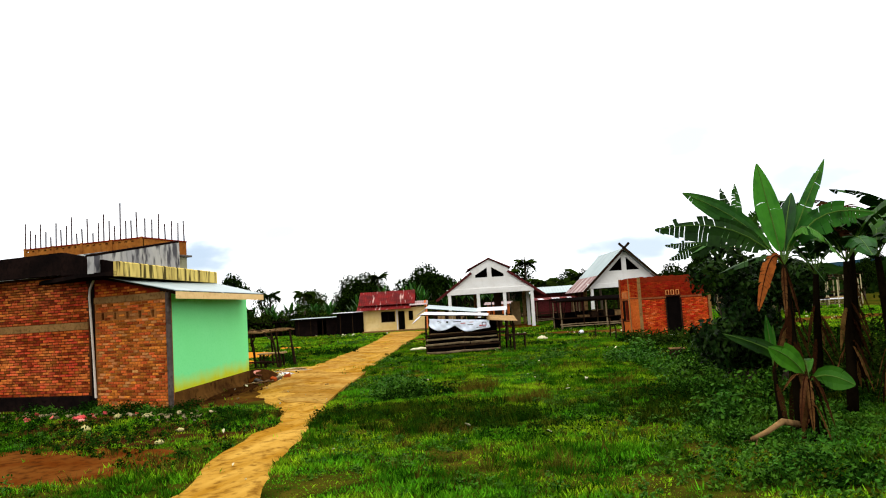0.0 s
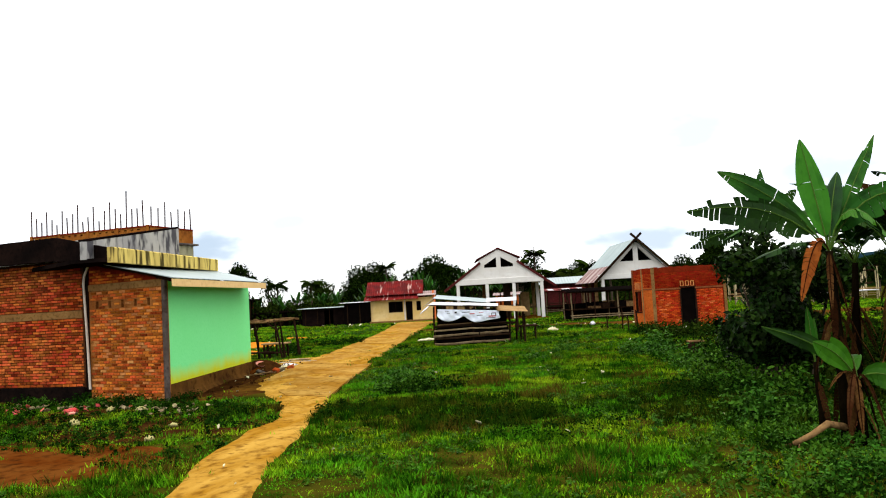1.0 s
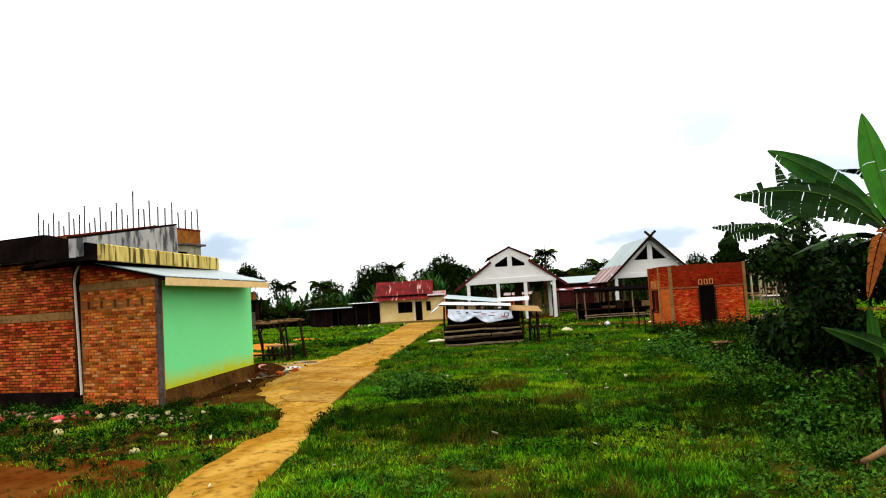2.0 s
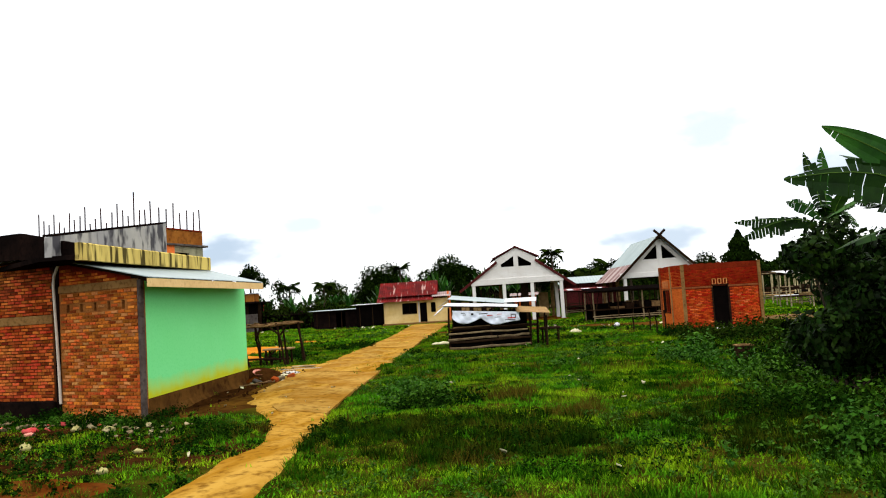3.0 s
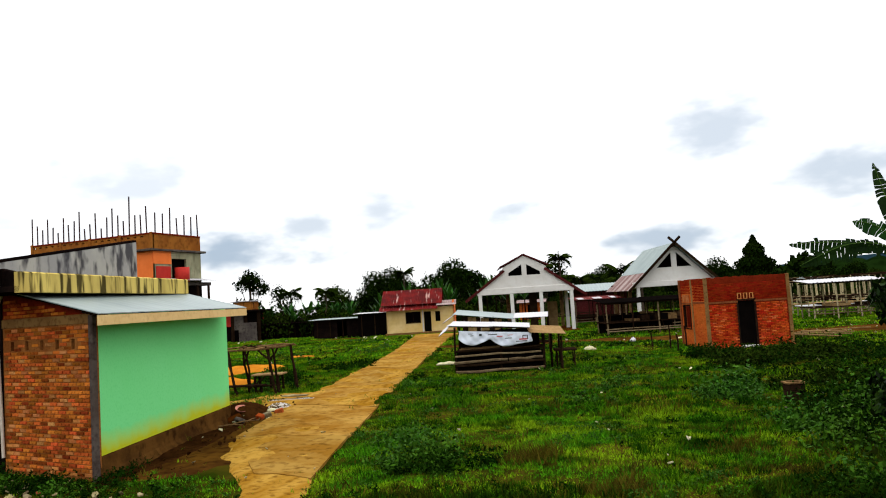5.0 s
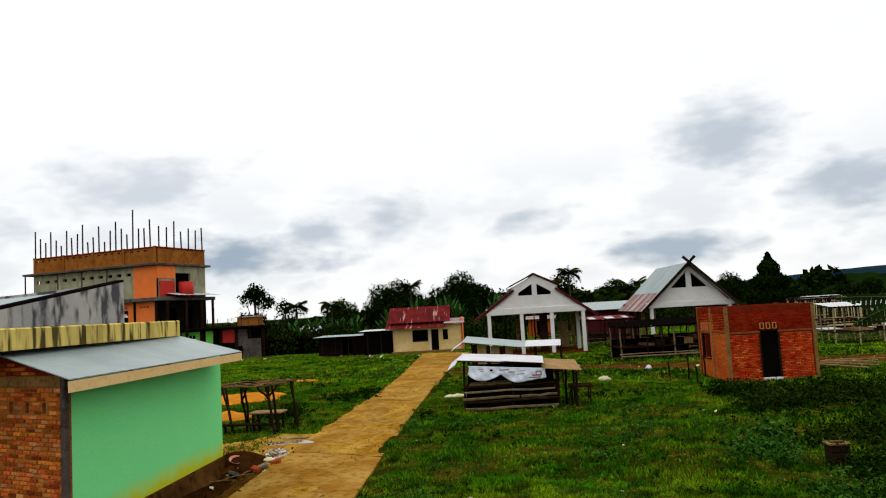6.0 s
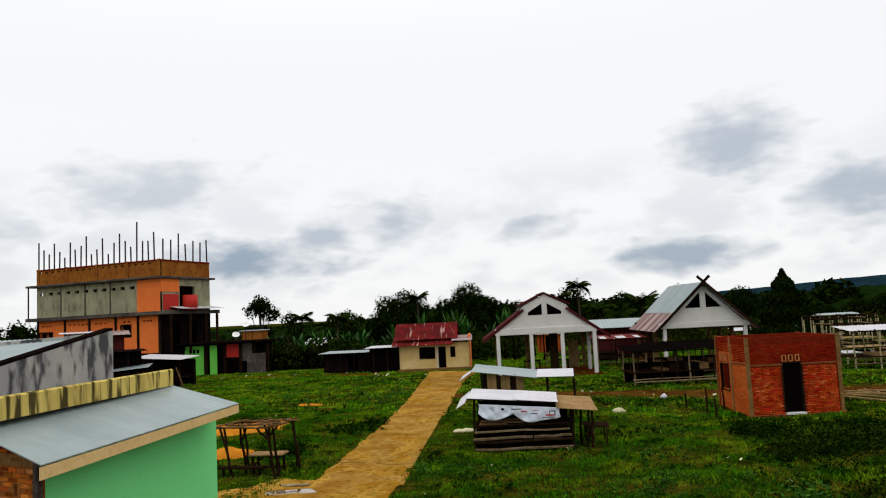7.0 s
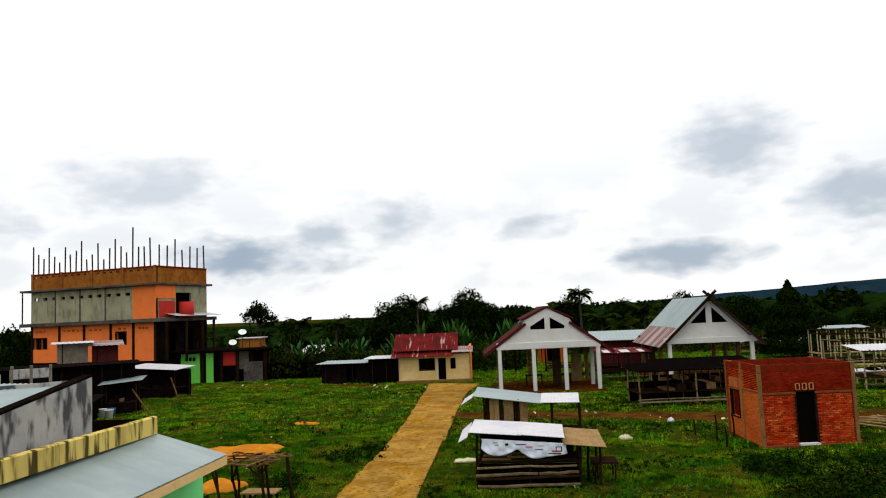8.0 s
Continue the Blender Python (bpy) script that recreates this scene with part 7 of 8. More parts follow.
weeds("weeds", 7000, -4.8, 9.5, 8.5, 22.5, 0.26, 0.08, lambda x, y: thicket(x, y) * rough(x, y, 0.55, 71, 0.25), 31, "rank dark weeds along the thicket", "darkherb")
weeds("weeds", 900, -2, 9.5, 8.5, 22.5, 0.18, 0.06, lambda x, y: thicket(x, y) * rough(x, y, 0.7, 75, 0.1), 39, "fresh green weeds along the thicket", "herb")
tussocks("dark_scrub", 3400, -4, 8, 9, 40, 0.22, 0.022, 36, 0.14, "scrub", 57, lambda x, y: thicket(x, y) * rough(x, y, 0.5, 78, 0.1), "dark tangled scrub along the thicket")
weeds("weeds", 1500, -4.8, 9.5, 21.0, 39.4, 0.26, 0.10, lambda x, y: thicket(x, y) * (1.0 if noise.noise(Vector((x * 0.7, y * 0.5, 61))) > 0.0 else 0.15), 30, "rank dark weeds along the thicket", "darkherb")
blobs = []
rs = np.random.RandomState(12)
for i in range(70):
    x, y = rs.uniform(2.2, 8.0), rs.uniform(12.8, 24.0)
    k = rs.uniform(0.3, 0.7)
    blobs.append((x, y, k * rs.uniform(0.3, 1.4), k, k))
for i in range(26):
    y = rs.uniform(17, 38)
    x = 1.6 - 0.145 * (y - 10.8) + rs.uniform(0, 3.5)
    k = rs.uniform(0.2, 0.42)
    if not blocked(x, y):
        blobs.append((x, y, k * 0.5, k, k))
c, nn = blob_points(blobs, 420, 13, 0.6)
stuff("thicket_shrubs", leaf_mesh("thicket_shrubs", c, nn, 0.13, 0.07, "leaf2", 13, 0.3), "dark tangled shrubs of the thicket", "shrubs")
weeds("tall_weeds", 320, -3.8, 6, 22, 39.4, 0.62, 0.12, lambda x, y: thicket(x, y) * 0.8 * (1 if noise.noise(Vector((x * 0.6, y * 0.6, 3))) > -0.05 else 0.1), 32, "tall dark weeds in front of the brick hut", "darkherb")
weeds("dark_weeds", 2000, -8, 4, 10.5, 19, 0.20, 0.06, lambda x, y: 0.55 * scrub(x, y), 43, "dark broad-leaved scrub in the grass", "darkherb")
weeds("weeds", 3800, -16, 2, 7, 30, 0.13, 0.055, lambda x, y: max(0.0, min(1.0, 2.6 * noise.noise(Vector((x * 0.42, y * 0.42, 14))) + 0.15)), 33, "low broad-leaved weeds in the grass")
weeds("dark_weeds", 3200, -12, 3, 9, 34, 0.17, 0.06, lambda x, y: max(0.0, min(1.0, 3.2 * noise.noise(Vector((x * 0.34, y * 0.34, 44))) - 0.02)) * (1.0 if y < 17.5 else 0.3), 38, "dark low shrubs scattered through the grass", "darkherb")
weeds("weeds", 340, -7.8, -5.2, 16.0, 19.4, 0.46, 0.10, lambda x, y: 1.15 - math.hypot((x + 6.35) / 1.0, (y - 17.6) / 1.3) + 0.6 * noise.noise(Vector((x * 1.7, y * 1.7, 4))), 34, "bright leafy weed clump beside the track", "herb")
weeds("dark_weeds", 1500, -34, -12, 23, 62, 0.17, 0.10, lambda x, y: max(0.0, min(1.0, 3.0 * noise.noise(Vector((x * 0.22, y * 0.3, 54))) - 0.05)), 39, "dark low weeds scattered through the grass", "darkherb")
weeds("weeds", 1500, -30, -14, 24, 62, 0.24, 0.12, lambda x, y: max(0.0, min(1.0, 2.2 * noise.noise(Vector((x * 0.3, y * 0.3, 24))) - 0.2)), 35, "low weeds in the grass")
weeds("weeds", 900, -17, -6, 9.5, 15.4, 0.15, 0.07, lambda x, y: 0.8 if noise.noise(Vector((x * 0.7, y * 0.7, 3))) > -0.1 else 0.1, 36, "weeds among litter at the foot of the wall", "darkherb")
weeds("weeds", 1700, -0.6, 6.5, 6.5, 14, 0.18, 0.065, lambda x, y: min(1.0, max(0.0, (x - 0.2 + 0.16 * (y - 8) + 1.2 * noise.noise(Vector((x * 0.8, y * 0.8, 91)))) / 1.6)), 42, "bright leafy weeds beside the banana plants", "herb")
weeds("dark_weeds", 2600, -4.5, 8, 20, 40, 0.32, 0.11, lambda x, y: min(1.0, 1.3 * thicket(x, y)) * (1.0 if noise.noise(Vector((x * 0.55, y * 0.4, 71))) > 0.02 else 0.08), 41, "dark rank weeds before the brick hut", "darkherb")
# Dark weeds, more of them added to dim the far grass.
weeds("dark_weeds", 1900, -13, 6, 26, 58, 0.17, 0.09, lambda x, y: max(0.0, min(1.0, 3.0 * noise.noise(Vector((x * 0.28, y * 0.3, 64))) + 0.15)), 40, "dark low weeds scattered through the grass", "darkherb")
weeds("weeds", 1800, -12, 1.5, 24, 46, 0.16, 0.10, lambda x, y: max(0.0, min(1.0, 2.4 * noise.noise(Vector((x * 0.33, y * 0.33, 34))) - 0.15)), 37, "low weeds in the grass")



def clump(x, y, r, n, h, leaf, seed, mat, label):
    weeds("weed_clump", n, x - r, x + r, y - r, y + r, h, leaf, lambda a, b: max(0.0, 0.95 - (math.hypot(a - x, b - y) / r) ** 2 + 1.5 * noise.noise(Vector((a * 1.6, b * 1.6, seed)))), seed, label, mat, True)


for i in range(4):
    f = i / 8
    clump(-11.25 - 1.75 * f + 0.2 * math.sin(i * 2.1), 15.0 + 5.4 * f, 0.42, 55, 0.22 - 0.08 * f, 0.06, 140 + i, "darkherb", "dark weeds at the foot of the green wall")
for i in range(8):
    clump(-11.3 - i * 0.62, 14.55 + 0.12 * i + 0.2 * math.sin(i * 1.7), 0.5, 70, 0.26, 0.07, 160 + i, "darkherb" if i % 3 else "herb", "dark weeds at the foot of the brick wall")
clump(-0.95, 25.3, 0.75, 90, 0.75, 0.16, 81, "herb", "bright leafy weed clump before the brick hut")
clump(0.6, 15.6, 1.1, 260, 0.34, 0.07, 84, "darkherb", "dark leafy shrub of the thicket")
clump(1.3, 20.5, 1.3, 260, 0.55, 0.10, 85, "darkherb", "dark leafy shrub of the thicket")
clump(1.5, 23.6, 1.1, 150, 0.5, 0.10, 86, "darkherb", "dark leafy shrub of the thicket")
clump(1.6, 27.0, 1.2, 130, 0.55, 0.12, 87, "leaf2", "dark shrub before the brick hut")
clump(-0.6, 32.5, 1.1, 130, 0.5, 0.13, 88, "leaf2", "dark shrub before the brick hut")
clump(1.6, 34.5, 2.0, 420, 0.6, 0.14, 89, "leaf2", "dark shrub before the brick hut")
clump(-1.4, 36.5, 1.2, 200, 0.45, 0.13, 90, "darkherb", "dark shrub before the brick hut")
clump(-5.6, 17.0, 0.9, 160, 0.34, 0.08, 91, "darkherb", "dark leafy weeds beside the track")
clump(-7.2, 18.9, 0.8, 120, 0.30, 0.08, 94, "herb", "leafy green weeds beside the track")
for i, (x, y, r, h) in enumerate(((0.9, 19.0, 0.9, 0.55), (0.2, 20.6, 0.7, 0.4), (1.5, 21.2, 0.9, 0.8), (1.0, 16.6, 0.8, 0.5), (2.0, 14.9, 0.7, 0.6), (-1.0, 24.5, 0.8, 0.45), (1.3, 13.2, 0.8, 0.4))):
    clump(x, y, r, 110, h, 0.10, 95 + i, "herb", "bright leafy shrub at the edge of the thicket")
clump(-17.4, 30.8, 1.2, 160, 0.4, 0.12, 92, "darkherb", "dark bushy weeds in the grass")
clump(-17.2, 36.0, 1.6, 160, 0.35, 0.12, 93, "darkherb", "dark bushy weeds in the grass")
for i, (x, y) in enumerate(((-2.6, 15.8), (-1.0, 18.6), (-3.4, 12.4), (-0.2, 17.2), (-4.2, 17.4))):
    tufts("dry_grass", 500, x - 0.6, x + 0.6, y - 0.6, y + 0.6, 0.17, 0.02, 5, "drygrass", 120 + i, lambda a, b: max(0.0, 1 - math.hypot(a - x, b - y) / 0.6), "brown dry grass tussock")


# ---- bare earth, sand, puddles, litter ----


def patch_of(name, x, y, rx, ry, rz, mat, label, category, lift=0.02, dome=0.0, seed=0, kind=""):
    s = Shape()
    rings, seg = 7, 60
    ca, sa = math.cos(radians(rz)), math.sin(radians(rz))
    s.v.append((0, 0, ground_z(x, y) + lift + dome))
    for k in range(1, rings + 1):
        for j in range(seg):
            a = 2 * math.pi * j / seg
            q = k / rings * (1 + 0.42 * noise.noise(Vector((math.cos(a) * 1.5, math.sin(a) * 1.5, seed))) + 0.16 * noise.noise(Vector((math.cos(a) * 5, math.sin(a) * 5, seed))))
            u, w = rx * q * math.cos(a), ry * q * math.sin(a)
            px, py = u * ca - w * sa, u * sa + w * ca
            z = ground_z(x + px, y + py) + (lift if k < rings else -0.06)
            z += dome * (1 - (k / rings) ** 1.6) * (1 + 0.5 * noise.noise(Vector((px * 1.7, py * 1.7, seed))))
            s.v.append((px, py, z))
    for j in range(seg):
        s.f.append((0, 1 + j, 1 + (j + 1) % seg))
        for k in range(rings - 1):
            a, b = 1 + k * seg, 1 + (k + 1) * seg
            s.f.append((a + j, b + j, b + (j + 1) % seg, a + (j + 1) % seg))
    return solo(name, s, mat, x, y, 0, 0, label, category, kind=kind, smooth=True)


patch_of("mud_patch", -9.4, 9.2, 2.9, 1.5, 10, "mud", "bare red-brown mud patch in the grass", "mud", 0.025, 0, 1, "structure")
patch_of("dirt_yard", -11.6, 12.6, 4.6, 2.3, -8, "darkmud", "dark littered earth before the brick wall", "dirt", 0.006, 0, 11, "structure")
patch_of("dirt_apron", -11.55, 19.4, 2.3, 4.3, 17, "apron", "trodden brown earth apron beside the green wall", "dirt", 0.022, 0, 2, "structure")
patch_of("dirt_apron", -10.1, 18.7, 0.85, 2.5, 22, "road", "ochre earth along the edge of the track", "dirt", 0.036, 0, 13, "structure")
patch_of("mud_strip", -12.2, 18.6, 0.55, 3.6, 15.5, "darkmud", "dark wet mud along the foot of the green wall", "mud", 0.034, 0, 12, "structure")
patch_of("dirt_apron", -14.0, 24.6, 1.9, 2.6, 30, "road", "bare ochre earth beside the track", "dirt", 0.028, 0, 3, "structure")
patch_of("puddle", -13.7, 25.3, 0.95, 0.42, 20, "water", "shallow muddy puddle beside the track", "puddle", 0.045, 0, 4)
patch_of("puddle", -13.2, 23.6, 0.45, 0.9, 20, "water", "shallow muddy puddle beside the track", "puddle", 0.045, 0, 5)
patch_of("orange_sand", -23.0, 35.8, 2.5, 1.6, 12, "sand", "low heap of bright orange sand", "sand", 0.03, 0.24, 6, "stuff")
patch_of("orange_sand", -19.4, 30.0, 0.9, 0.9, 0, "sand", "small spill of orange sand", "sand", 0.03, 0.25, 7, "stuff")
patch_of("dirt_patch", -24.6, 44.0, 0.9, 0.4, 0, "sand", "bare orange earth patch in the grass", "dirt", 0.05, 0, 8, "structure")
patch_of("dirt_strip", -40.0, 63.6, 12.0, 0.9, 4, "mud", "bare brown strip before the sheds", "dirt", 0.02, 0, 9, "structure")


def litter(name, n, x0, x1, y0, y1, size, mat, seed, label, keep=None):
    rs = np.random.RandomState(seed)
    s = Shape()
    for i in range(n):
        x, y = rs.uniform(x0, x1), rs.uniform(y0, y1)
        if keep and rs.uniform() > keep(x, y):
            continue
        k = size * rs.uniform(0.4, 1.5)
        m = Matrix.Translation((x, y, ground_z(x, y) + 0.05 + k * 0.25)) @ Euler((rs.uniform(-0.7, 0.7), rs.uniform(-0.7, 0.7), rs.uniform(0, 6))).to_matrix().to_4x4()
        q = [Vector((math.cos(t) * k * rs.uniform(0.5, 1), math.sin(t) * k * rs.uniform(0.4, 0.8), rs.uniform(-0.2, 0.2) * k)) for t in np.linspace(0, 5.3, 6)]
        s.prism([m @ v for v in q], (0, 0, 0.012 + 0.1 * k))
    return tagged(solo(name, s, mat, label=label, category="litter", kind="stuff"))


litter("litter", 330, -17, -9.5, 12.4, 15.4, 0.055, "dirtylitter", 1, "pale scraps of litter along the brick wall", lambda x, y: 1.0 - abs(y - 14.5 + 0.2 * (x + 13)) * 0.8)
litter("red_litter", 20, -15.5, -11.6, 13.2, 15.0, 0.07, "redlitter", 2, "red and pink plastic litter along the wall")
litter("litter", 34, -14, -9, 16, 27, 0.032, "dirtylitter", 3, "pale stones and scraps on bare earth", lambda x, y: 1.0 if -12.6 < x + (y - 19) * 0.32 < -10.0 else 0.1)
litter("clods", 240, -14.5, -9, 15.8, 26, 0.042, "darkmud", 13, "dark clods of mud along the wall", lambda x, y: 1.0 if -12.6 < x + (y - 19) * 0.32 < -11.35 + 0.5 * noise.noise(Vector((x, y, 0))) else 0.0)
litter("clods", 160, -14.5, -8, 15.8, 26, 0.035, "apron", 14, "small brown stones on the trodden earth", lambda x, y: 1.0 if -12.4 < x + (y - 19) * 0.32 < -11.1 else 0.0)
litter("litter", 190, -30, 8, 10, 62, 0.05, "litter", 4, "pale scraps scattered on the grass", lambda x, y: 0.0 if on_track(x, y, 0.2) else 0.9)
litter("litter", 26, -46, -24, 61, 64.5, 0.15, "litter", 5, "pale rubbish lying before the sheds", lambda x, y: 0.7)
litter("litter", 45, -9, -3, 8, 22, 0.028, "litter", 6, "small pale stones on the track", lambda x, y: 1.0 if on_track(x, y, -0.2) else 0.05)
litter("litter", 70, -14, 10, 46.0, 53.0, 0.10, "litter", 7, "pale rubbish along the side track", lambda x, y: 0.7)

# rubble at the far corner of the green wall
rnd = random.Random(8)
for i in range(9):
    s = Shape().box((0, 0, 0), (rnd.uniform(0.2, 0.45), rnd.uniform(0.12, 0.3), rnd.uniform(0.08, 0.18)), 0.02)
    ob = solo("rubble_block", s, ("darkslab", "mud", "brick", "dirtylitter")[i % 4], 0, 0, 0, 0, "broken masonry lump lying by the green wall", "rubble", "rubble by the wall")
    ob.matrix_world = pose(-13.3 + rnd.uniform(-0.5, 0.9), 22.0 + rnd.uniform(-0.8, 0.9), 0.08, rnd.uniform(-25, 25), rnd.uniform(-25, 25), rnd.uniform(0, 180))

# small things on the grass
p = thing("wooden_crate", 0.22, 24.0, ground_z(0.4, 24.2), 14, "dark open crate with a worn rim standing in the weeds", "crate")
CW, CD, CH = 0.38, 0.32, 0.46
for x0, x1, y0, y1 in ((0, CW, 0, 0.025), (0, CW, CD - 0.025, CD), (0, 0.025, 0.025, CD - 0.025), (CW - 0.025, CW, 0.025, CD - 0.025)):
    for z in (0.0, 0.14, 0.28):
        part("side_board", Shape().span(x0, x1, y0, y1, z, z + 0.12, 0.004), "wood", p)
for x in (0.0, CW - 0.05):
    for y in (-0.02, CD):
        part("corner_post", Shape().span(x, x + 0.05, y, y + 0.02, -0.05, CH - 0.03, 0.004), "wood", p)
s = Shape().span(-0.03, CW + 0.03, -0.04, 0.03, CH - 0.04, CH, 0.006).span(-0.03, CW + 0.03, CD - 0.03, CD + 0.04, CH - 0.04, CH, 0.006).span(-0.03, 0.04, 0.03, CD - 0.03, CH - 0.04, CH, 0.006).span(CW - 0.04, CW + 0.03, 0.03, CD - 0.03, CH - 0.04, CH, 0.006)
part("rim", s, "polewood", p, "worn brown rim")
part("bottom", Shape().span(0.03, CW - 0.03, 0.03, CD - 0.03, 0.0, 0.03), "dark", p)


def crumple(x, y, w, d, h, mat, label, name, rz=0.0, seed=1):
    s = Shape()
    n = 9
    for side in (0, 1):
        for j in range(n + 1):
            for i in range(n + 1):
                u, v = i / n - 0.5, j / n - 0.5
                e = max(0.0, 1 - 4 * max(u * u, v * v))
                s.v.append((u * w * (1 + 0.2 * noise.noise(Vector((v * 4, seed, 0)))), v * d * (1 + 0.2 * noise.noise(Vector((u * 4, seed, 5)))),
                            (h * (0.35 + 0.65 * e) * (0.7 + 0.6 * noise.noise(Vector((u * 4, v * 4, seed)))) if side else -0.02) + 0.02))
    m = (n + 1) * (n + 1)
    for j in range(n):
        for i in range(n):
            a = j * (n + 1) + i
            s.f += [(a + m, a + 1 + m, a + n + 2 + m, a + n + 1 + m), (a, a + n + 1, a + n + 2, a + 1)]
    for i in range(n):
        a, b = i, n * (n + 1) + i
        c, d2 = i * (n + 1), i * (n + 1) + n
        s.f += [(a, a + 1, a + 1 + m, a + m), (b, b + m, b + 1 + m, b + 1), (c, c + m, c + n + 1 + m, c + n + 1), (d2, d2 + n + 1, d2 + n + 1 + m, d2 + m)]
    return solo(name, s, mat, x, y, ground_z(x, y) + 0.02, rz, label, "sack", smooth=True)


crumple(-7.1, 41.6, 0.5, 0.4, 0.24, "litter", "crumpled pale sack lying on the grass", "sack", 30, 2)
crumple(-12.3, 35.6, 0.9, 0.55, 0.12, "litter", "flattened pale sheet lying on the grass", "plastic_sheet", 20, 3)
crumple(-5.6, 46.9, 0.32, 0.28, 0.25, "whitezinc", "small white sack beside the side track", "sack", 0, 4)
for i, (x, y, w, d, h, mat, lab, nm) in enumerate((
        (-8.95, 12.4, 0.16, 0.10, 0.06, "wrapper", "crumpled dirty yellow wrapper in the weeds", "wrapper"), (-8.44, 11.15, 0.15, 0.12, 0.08, "wrapper", "crumpled dirty yellow wrapper in the weeds", "wrapper"),
        (-11.0, 13.9, 0.20, 0.14, 0.10, "wrapper", "crumpled dirty pale bag among the litter", "bag"), (-11.2, 12.3, 0.22, 0.16, 0.12, "wrapper", "crumpled dirty pale bag among the litter", "bag"),
        (-12.7, 13.7, 0.22, 0.18, 0.13, "redlitter", "crumpled bright red bag among the litter", "bag"), (-12.4, 13.4, 0.18, 0.12, 0.06, "pinkplastic", "flattened pink bag among the litter", "bag"),
        (-12.0, 14.1, 0.16, 0.12, 0.10, "wrapper", "small crumpled pale bag among the litter", "bag"),
        # Second sheet paints the bright reflection on the puddle as a pale surface.
        (-12.9, 22.9, 0.5, 0.3, 0.05, "litter", "flat pale sheet lying on the mud", "plastic_sheet"), (-14.05, 26.0, 0.8, 0.22, 0.05, "dirtylitter", "flat pale sheet imitating the puddle's bright reflection", "plastic_sheet"),
        (-13.0, 21.5, 0.24, 0.2, 0.05, "litter", "small pale scrap on the mud", "scrap"), (-12.3, 21.9, 0.2, 0.12, 0.05, "litter", "small pale scrap on the mud", "scrap"))):
    crumple(x, y, w, d, h, mat, lab, nm, i * 47, 10 + i)
# heap of dark earth and a pink bowl at the far corner of the green wall
patch_of("earth_heap", -13.3, 22.25, 0.75, 0.95, 20, "darkmud", "dark wet earth heaped at the wall's corner", "earth", 0.03, 0.34, 31, "stuff")
s = Shape()
for k, (q, z) in enumerate(((0.02, 0.0), (0.12, 0.0), (0.19, 0.13), (0.22, 0.14), (0.20, 0.125), (0.11, 0.02), (0.02, 0.02))):
    for j in range(18):
        s.v.append((q * math.cos(j * math.pi / 9), q * math.sin(j * math.pi / 9), z))
s.f = [(k * 18 + j, k * 18 + (j + 1) % 18, (k + 1) * 18 + (j + 1) % 18, (k + 1) * 18 + j) for k in range(6) for j in range(18)]
ob = solo("plastic_bowl", s, "pinkplastic", -13.3, 21.75, 0.36, 0, "faded pink plastic bowl tilted on the earth heap", "bowl", smooth=True)
ob.matrix_world = pose(-13.1, 21.85, 0.20, 18, 14, 20) @ Matrix.Scale(0.85, 4)
for i in range(5):
    s = Shape().rod([(0, 0, 0), (0.3, 0.03, 0.02), (0.6 + 0.1 * i, 0, 0.0)], 0.018, 5, 0.012)
    solo("stick", s, "polewood", -12.9 + 0.16 * i, 20.6 + 0.35 * i, 0.05, 25 + 33 * i, "thin broken stick lying on the mud", "stick", "sticks on the mud")
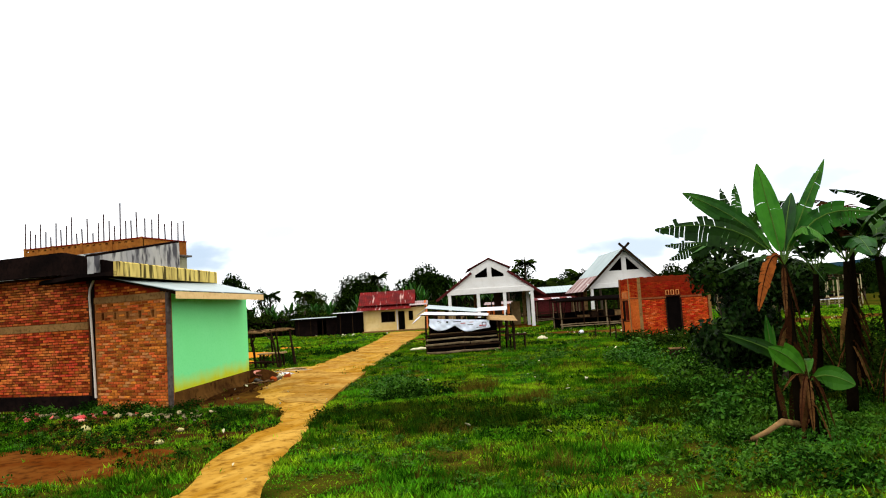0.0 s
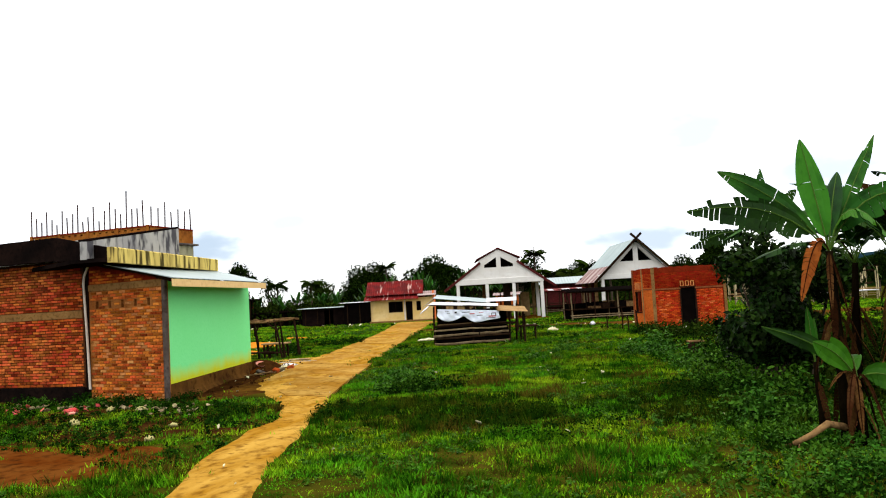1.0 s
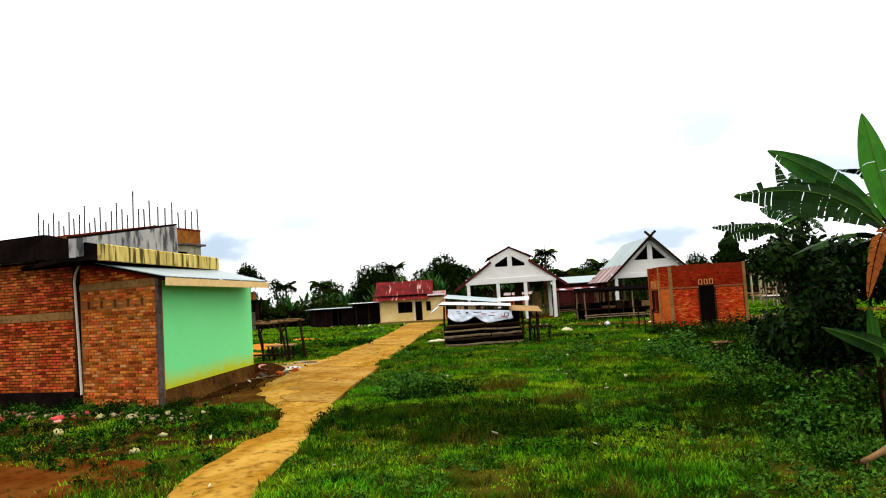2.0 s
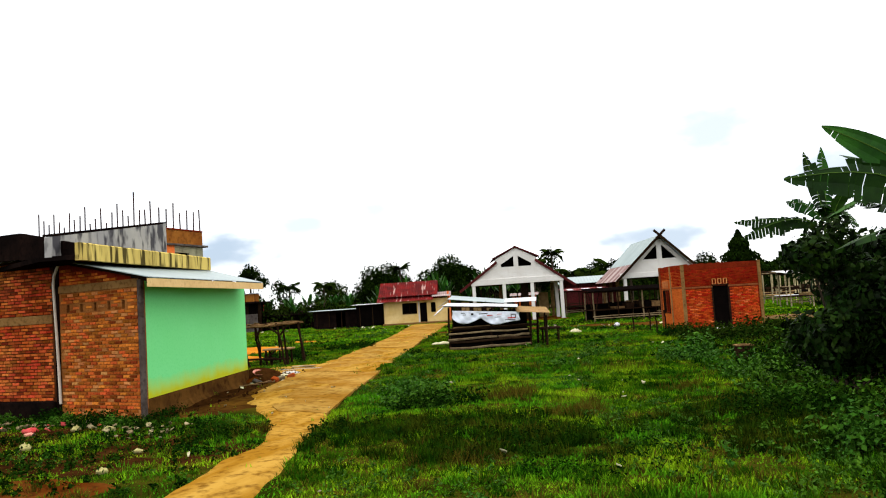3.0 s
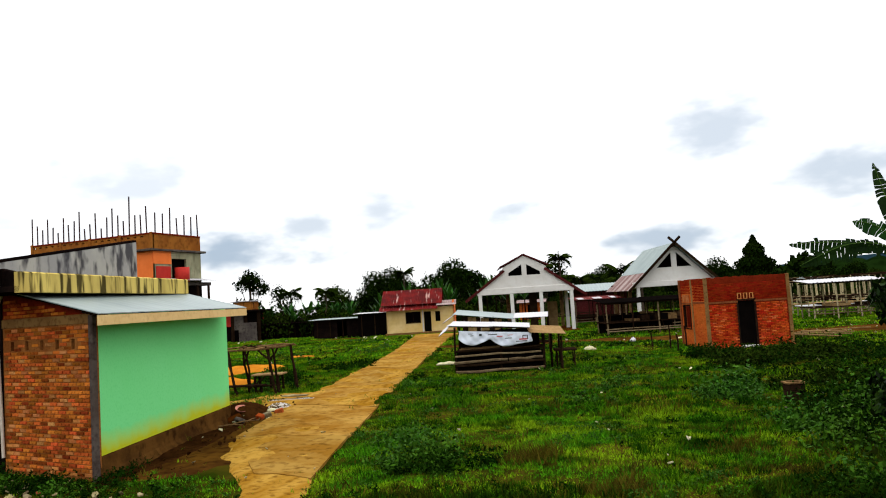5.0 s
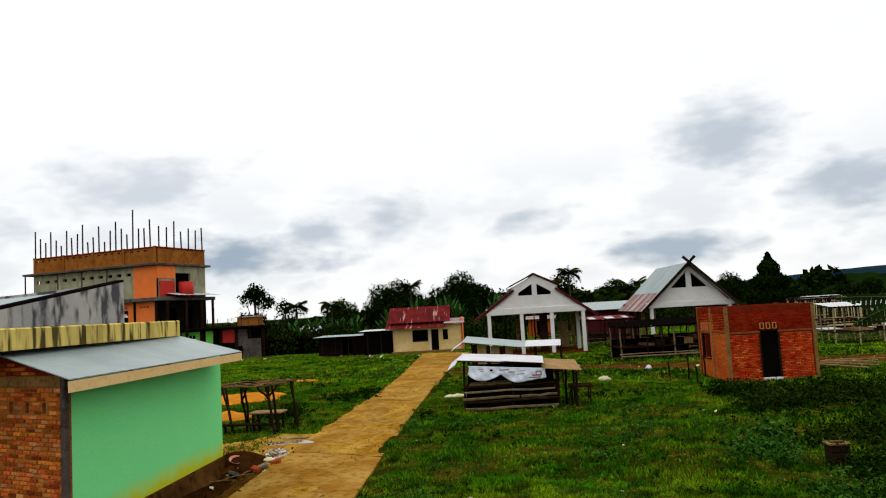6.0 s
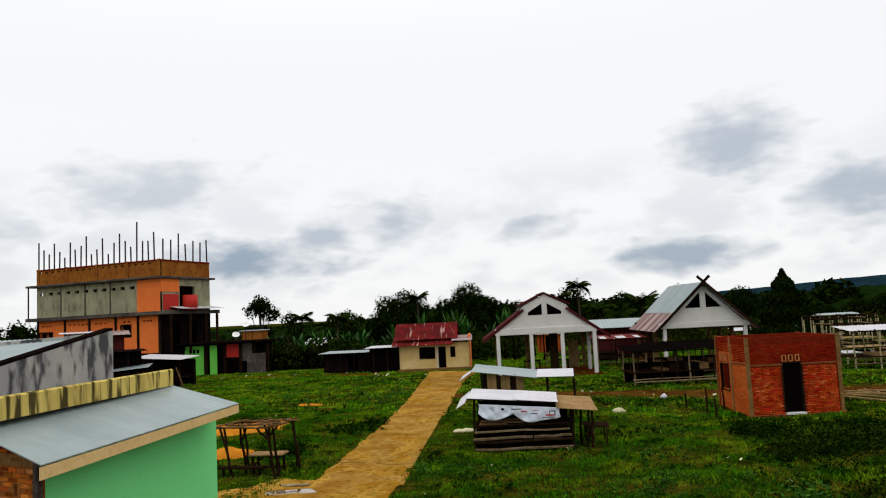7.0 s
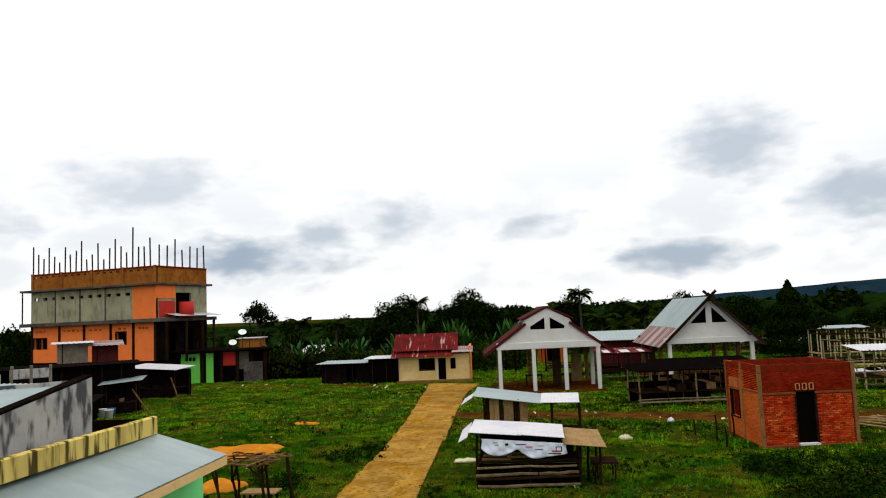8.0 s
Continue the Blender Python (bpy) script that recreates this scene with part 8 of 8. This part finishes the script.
# stakes left of the hut, planks right of it
for i, (x, y, h) in enumerate(((-3.4, 42.4, 1.1), (-3.0, 41.3, 0.8), (-2.7, 43.6, 1.0), (-4.3, 43.4, 0.7))):
    s = Shape().rod([(0, 0, -0.2), (0.03, 0, h * 0.6), (0.0, 0.04, h)], 0.045, 6, 0.035)
    solo("stake", s, "wood", x, y, ground_z(x, y), i * 40, "short dark stake set in the ground", "stake", "stakes by the hut")
for i in range(7):
    s = Shape().box((0, 0, 0), (rnd.uniform(2.0, 3.4), 0.16, 0.05), 0.006)
    ob = solo("loose_plank", s, "plank", 0, 0, 0, 0, "loose weathered plank lying beside the hut", "plank", "planks by the hut")
    ob.matrix_world = pose(3.6 + rnd.uniform(-0.6, 1.2), 46.4 + i * 0.45, -0.08 + 0.055 * (i % 3), rnd.uniform(-3, 3), rnd.uniform(-3, 3), rnd.uniform(-35, -10))
# pair of stools in the low pavilion
for x, y in ((-17.0, 62.2), (-15.0, 63.0)):
    p = thing("wooden_table", x, y, 0.12, 18, "small dark wooden table on the pavilion floor", "table", "tables in the pavilion")
    part("tabletop", Shape().span(0, 1.3, 0, 0.7, 0.70, 0.76, 0.01), "wood", p)
    for a in (0.06, 1.18):
        for b in (0.06, 0.58):
            part("leg", Shape().span(a, a + 0.07, b, b + 0.07, 0, 0.70), "wood", p)
# pile of dark goods behind the shop
shed(-41.5, 41.0, 30, 3.0, 2.0, 1.2, 1.5, "dark", "black", "low dark shed in the back yard")

# ---- road slabs and single bricks ----
road = bpy.data.objects["road"]
y = 16.15
rnd = random.Random(21)
while y < 61:
    ln = rnd.uniform(2.8, 5.5)
    pts = []
    for k, yy in ((0, y), (1, y + ln - 0.05)):
        l, r = track_edges(yy)
        ends = (l + (0.45 if yy < 17 else 0.10) + rnd.uniform(-0.04, 0.12), r - 0.08 - rnd.uniform(-0.04, 0.12))
        n = 7
        side = [(ends[0] + (ends[1] - ends[0]) * i / n, yy + rnd.uniform(-0.06, 0.06) + 0.05) for i in range(n + 1)]
        pts += side if k == 0 else side[::-1]
    s = Shape()
    k = len(pts)
    topv = [(px, py, ground_z(px, py) + 0.046) for px, py in pts]
    s.add([(a, b, c - 0.08) for a, b, c in topv] + topv, [(i, (i + 1) % k, k + (i + 1) % k, k + i) for i in range(k)] + [(k + i, k + i + 1, k + k - 2 - i, k + k - 1 - i) for i in range(k // 2 - 1)])
    part("slab", s, "slab", road)
    y += ln

for parent, m, places in LATE:
    for a, b, z0, z1, proud in places:
        s = brick_faces(Shape(), 0, b - a, 0, z1 - z0, proud)
        ob = new("brick", s.mesh("brick", M["brick_one"]))
        ob.parent = parent
        ob.matrix_basis = m @ Matrix.Translation((a, 0, z0))
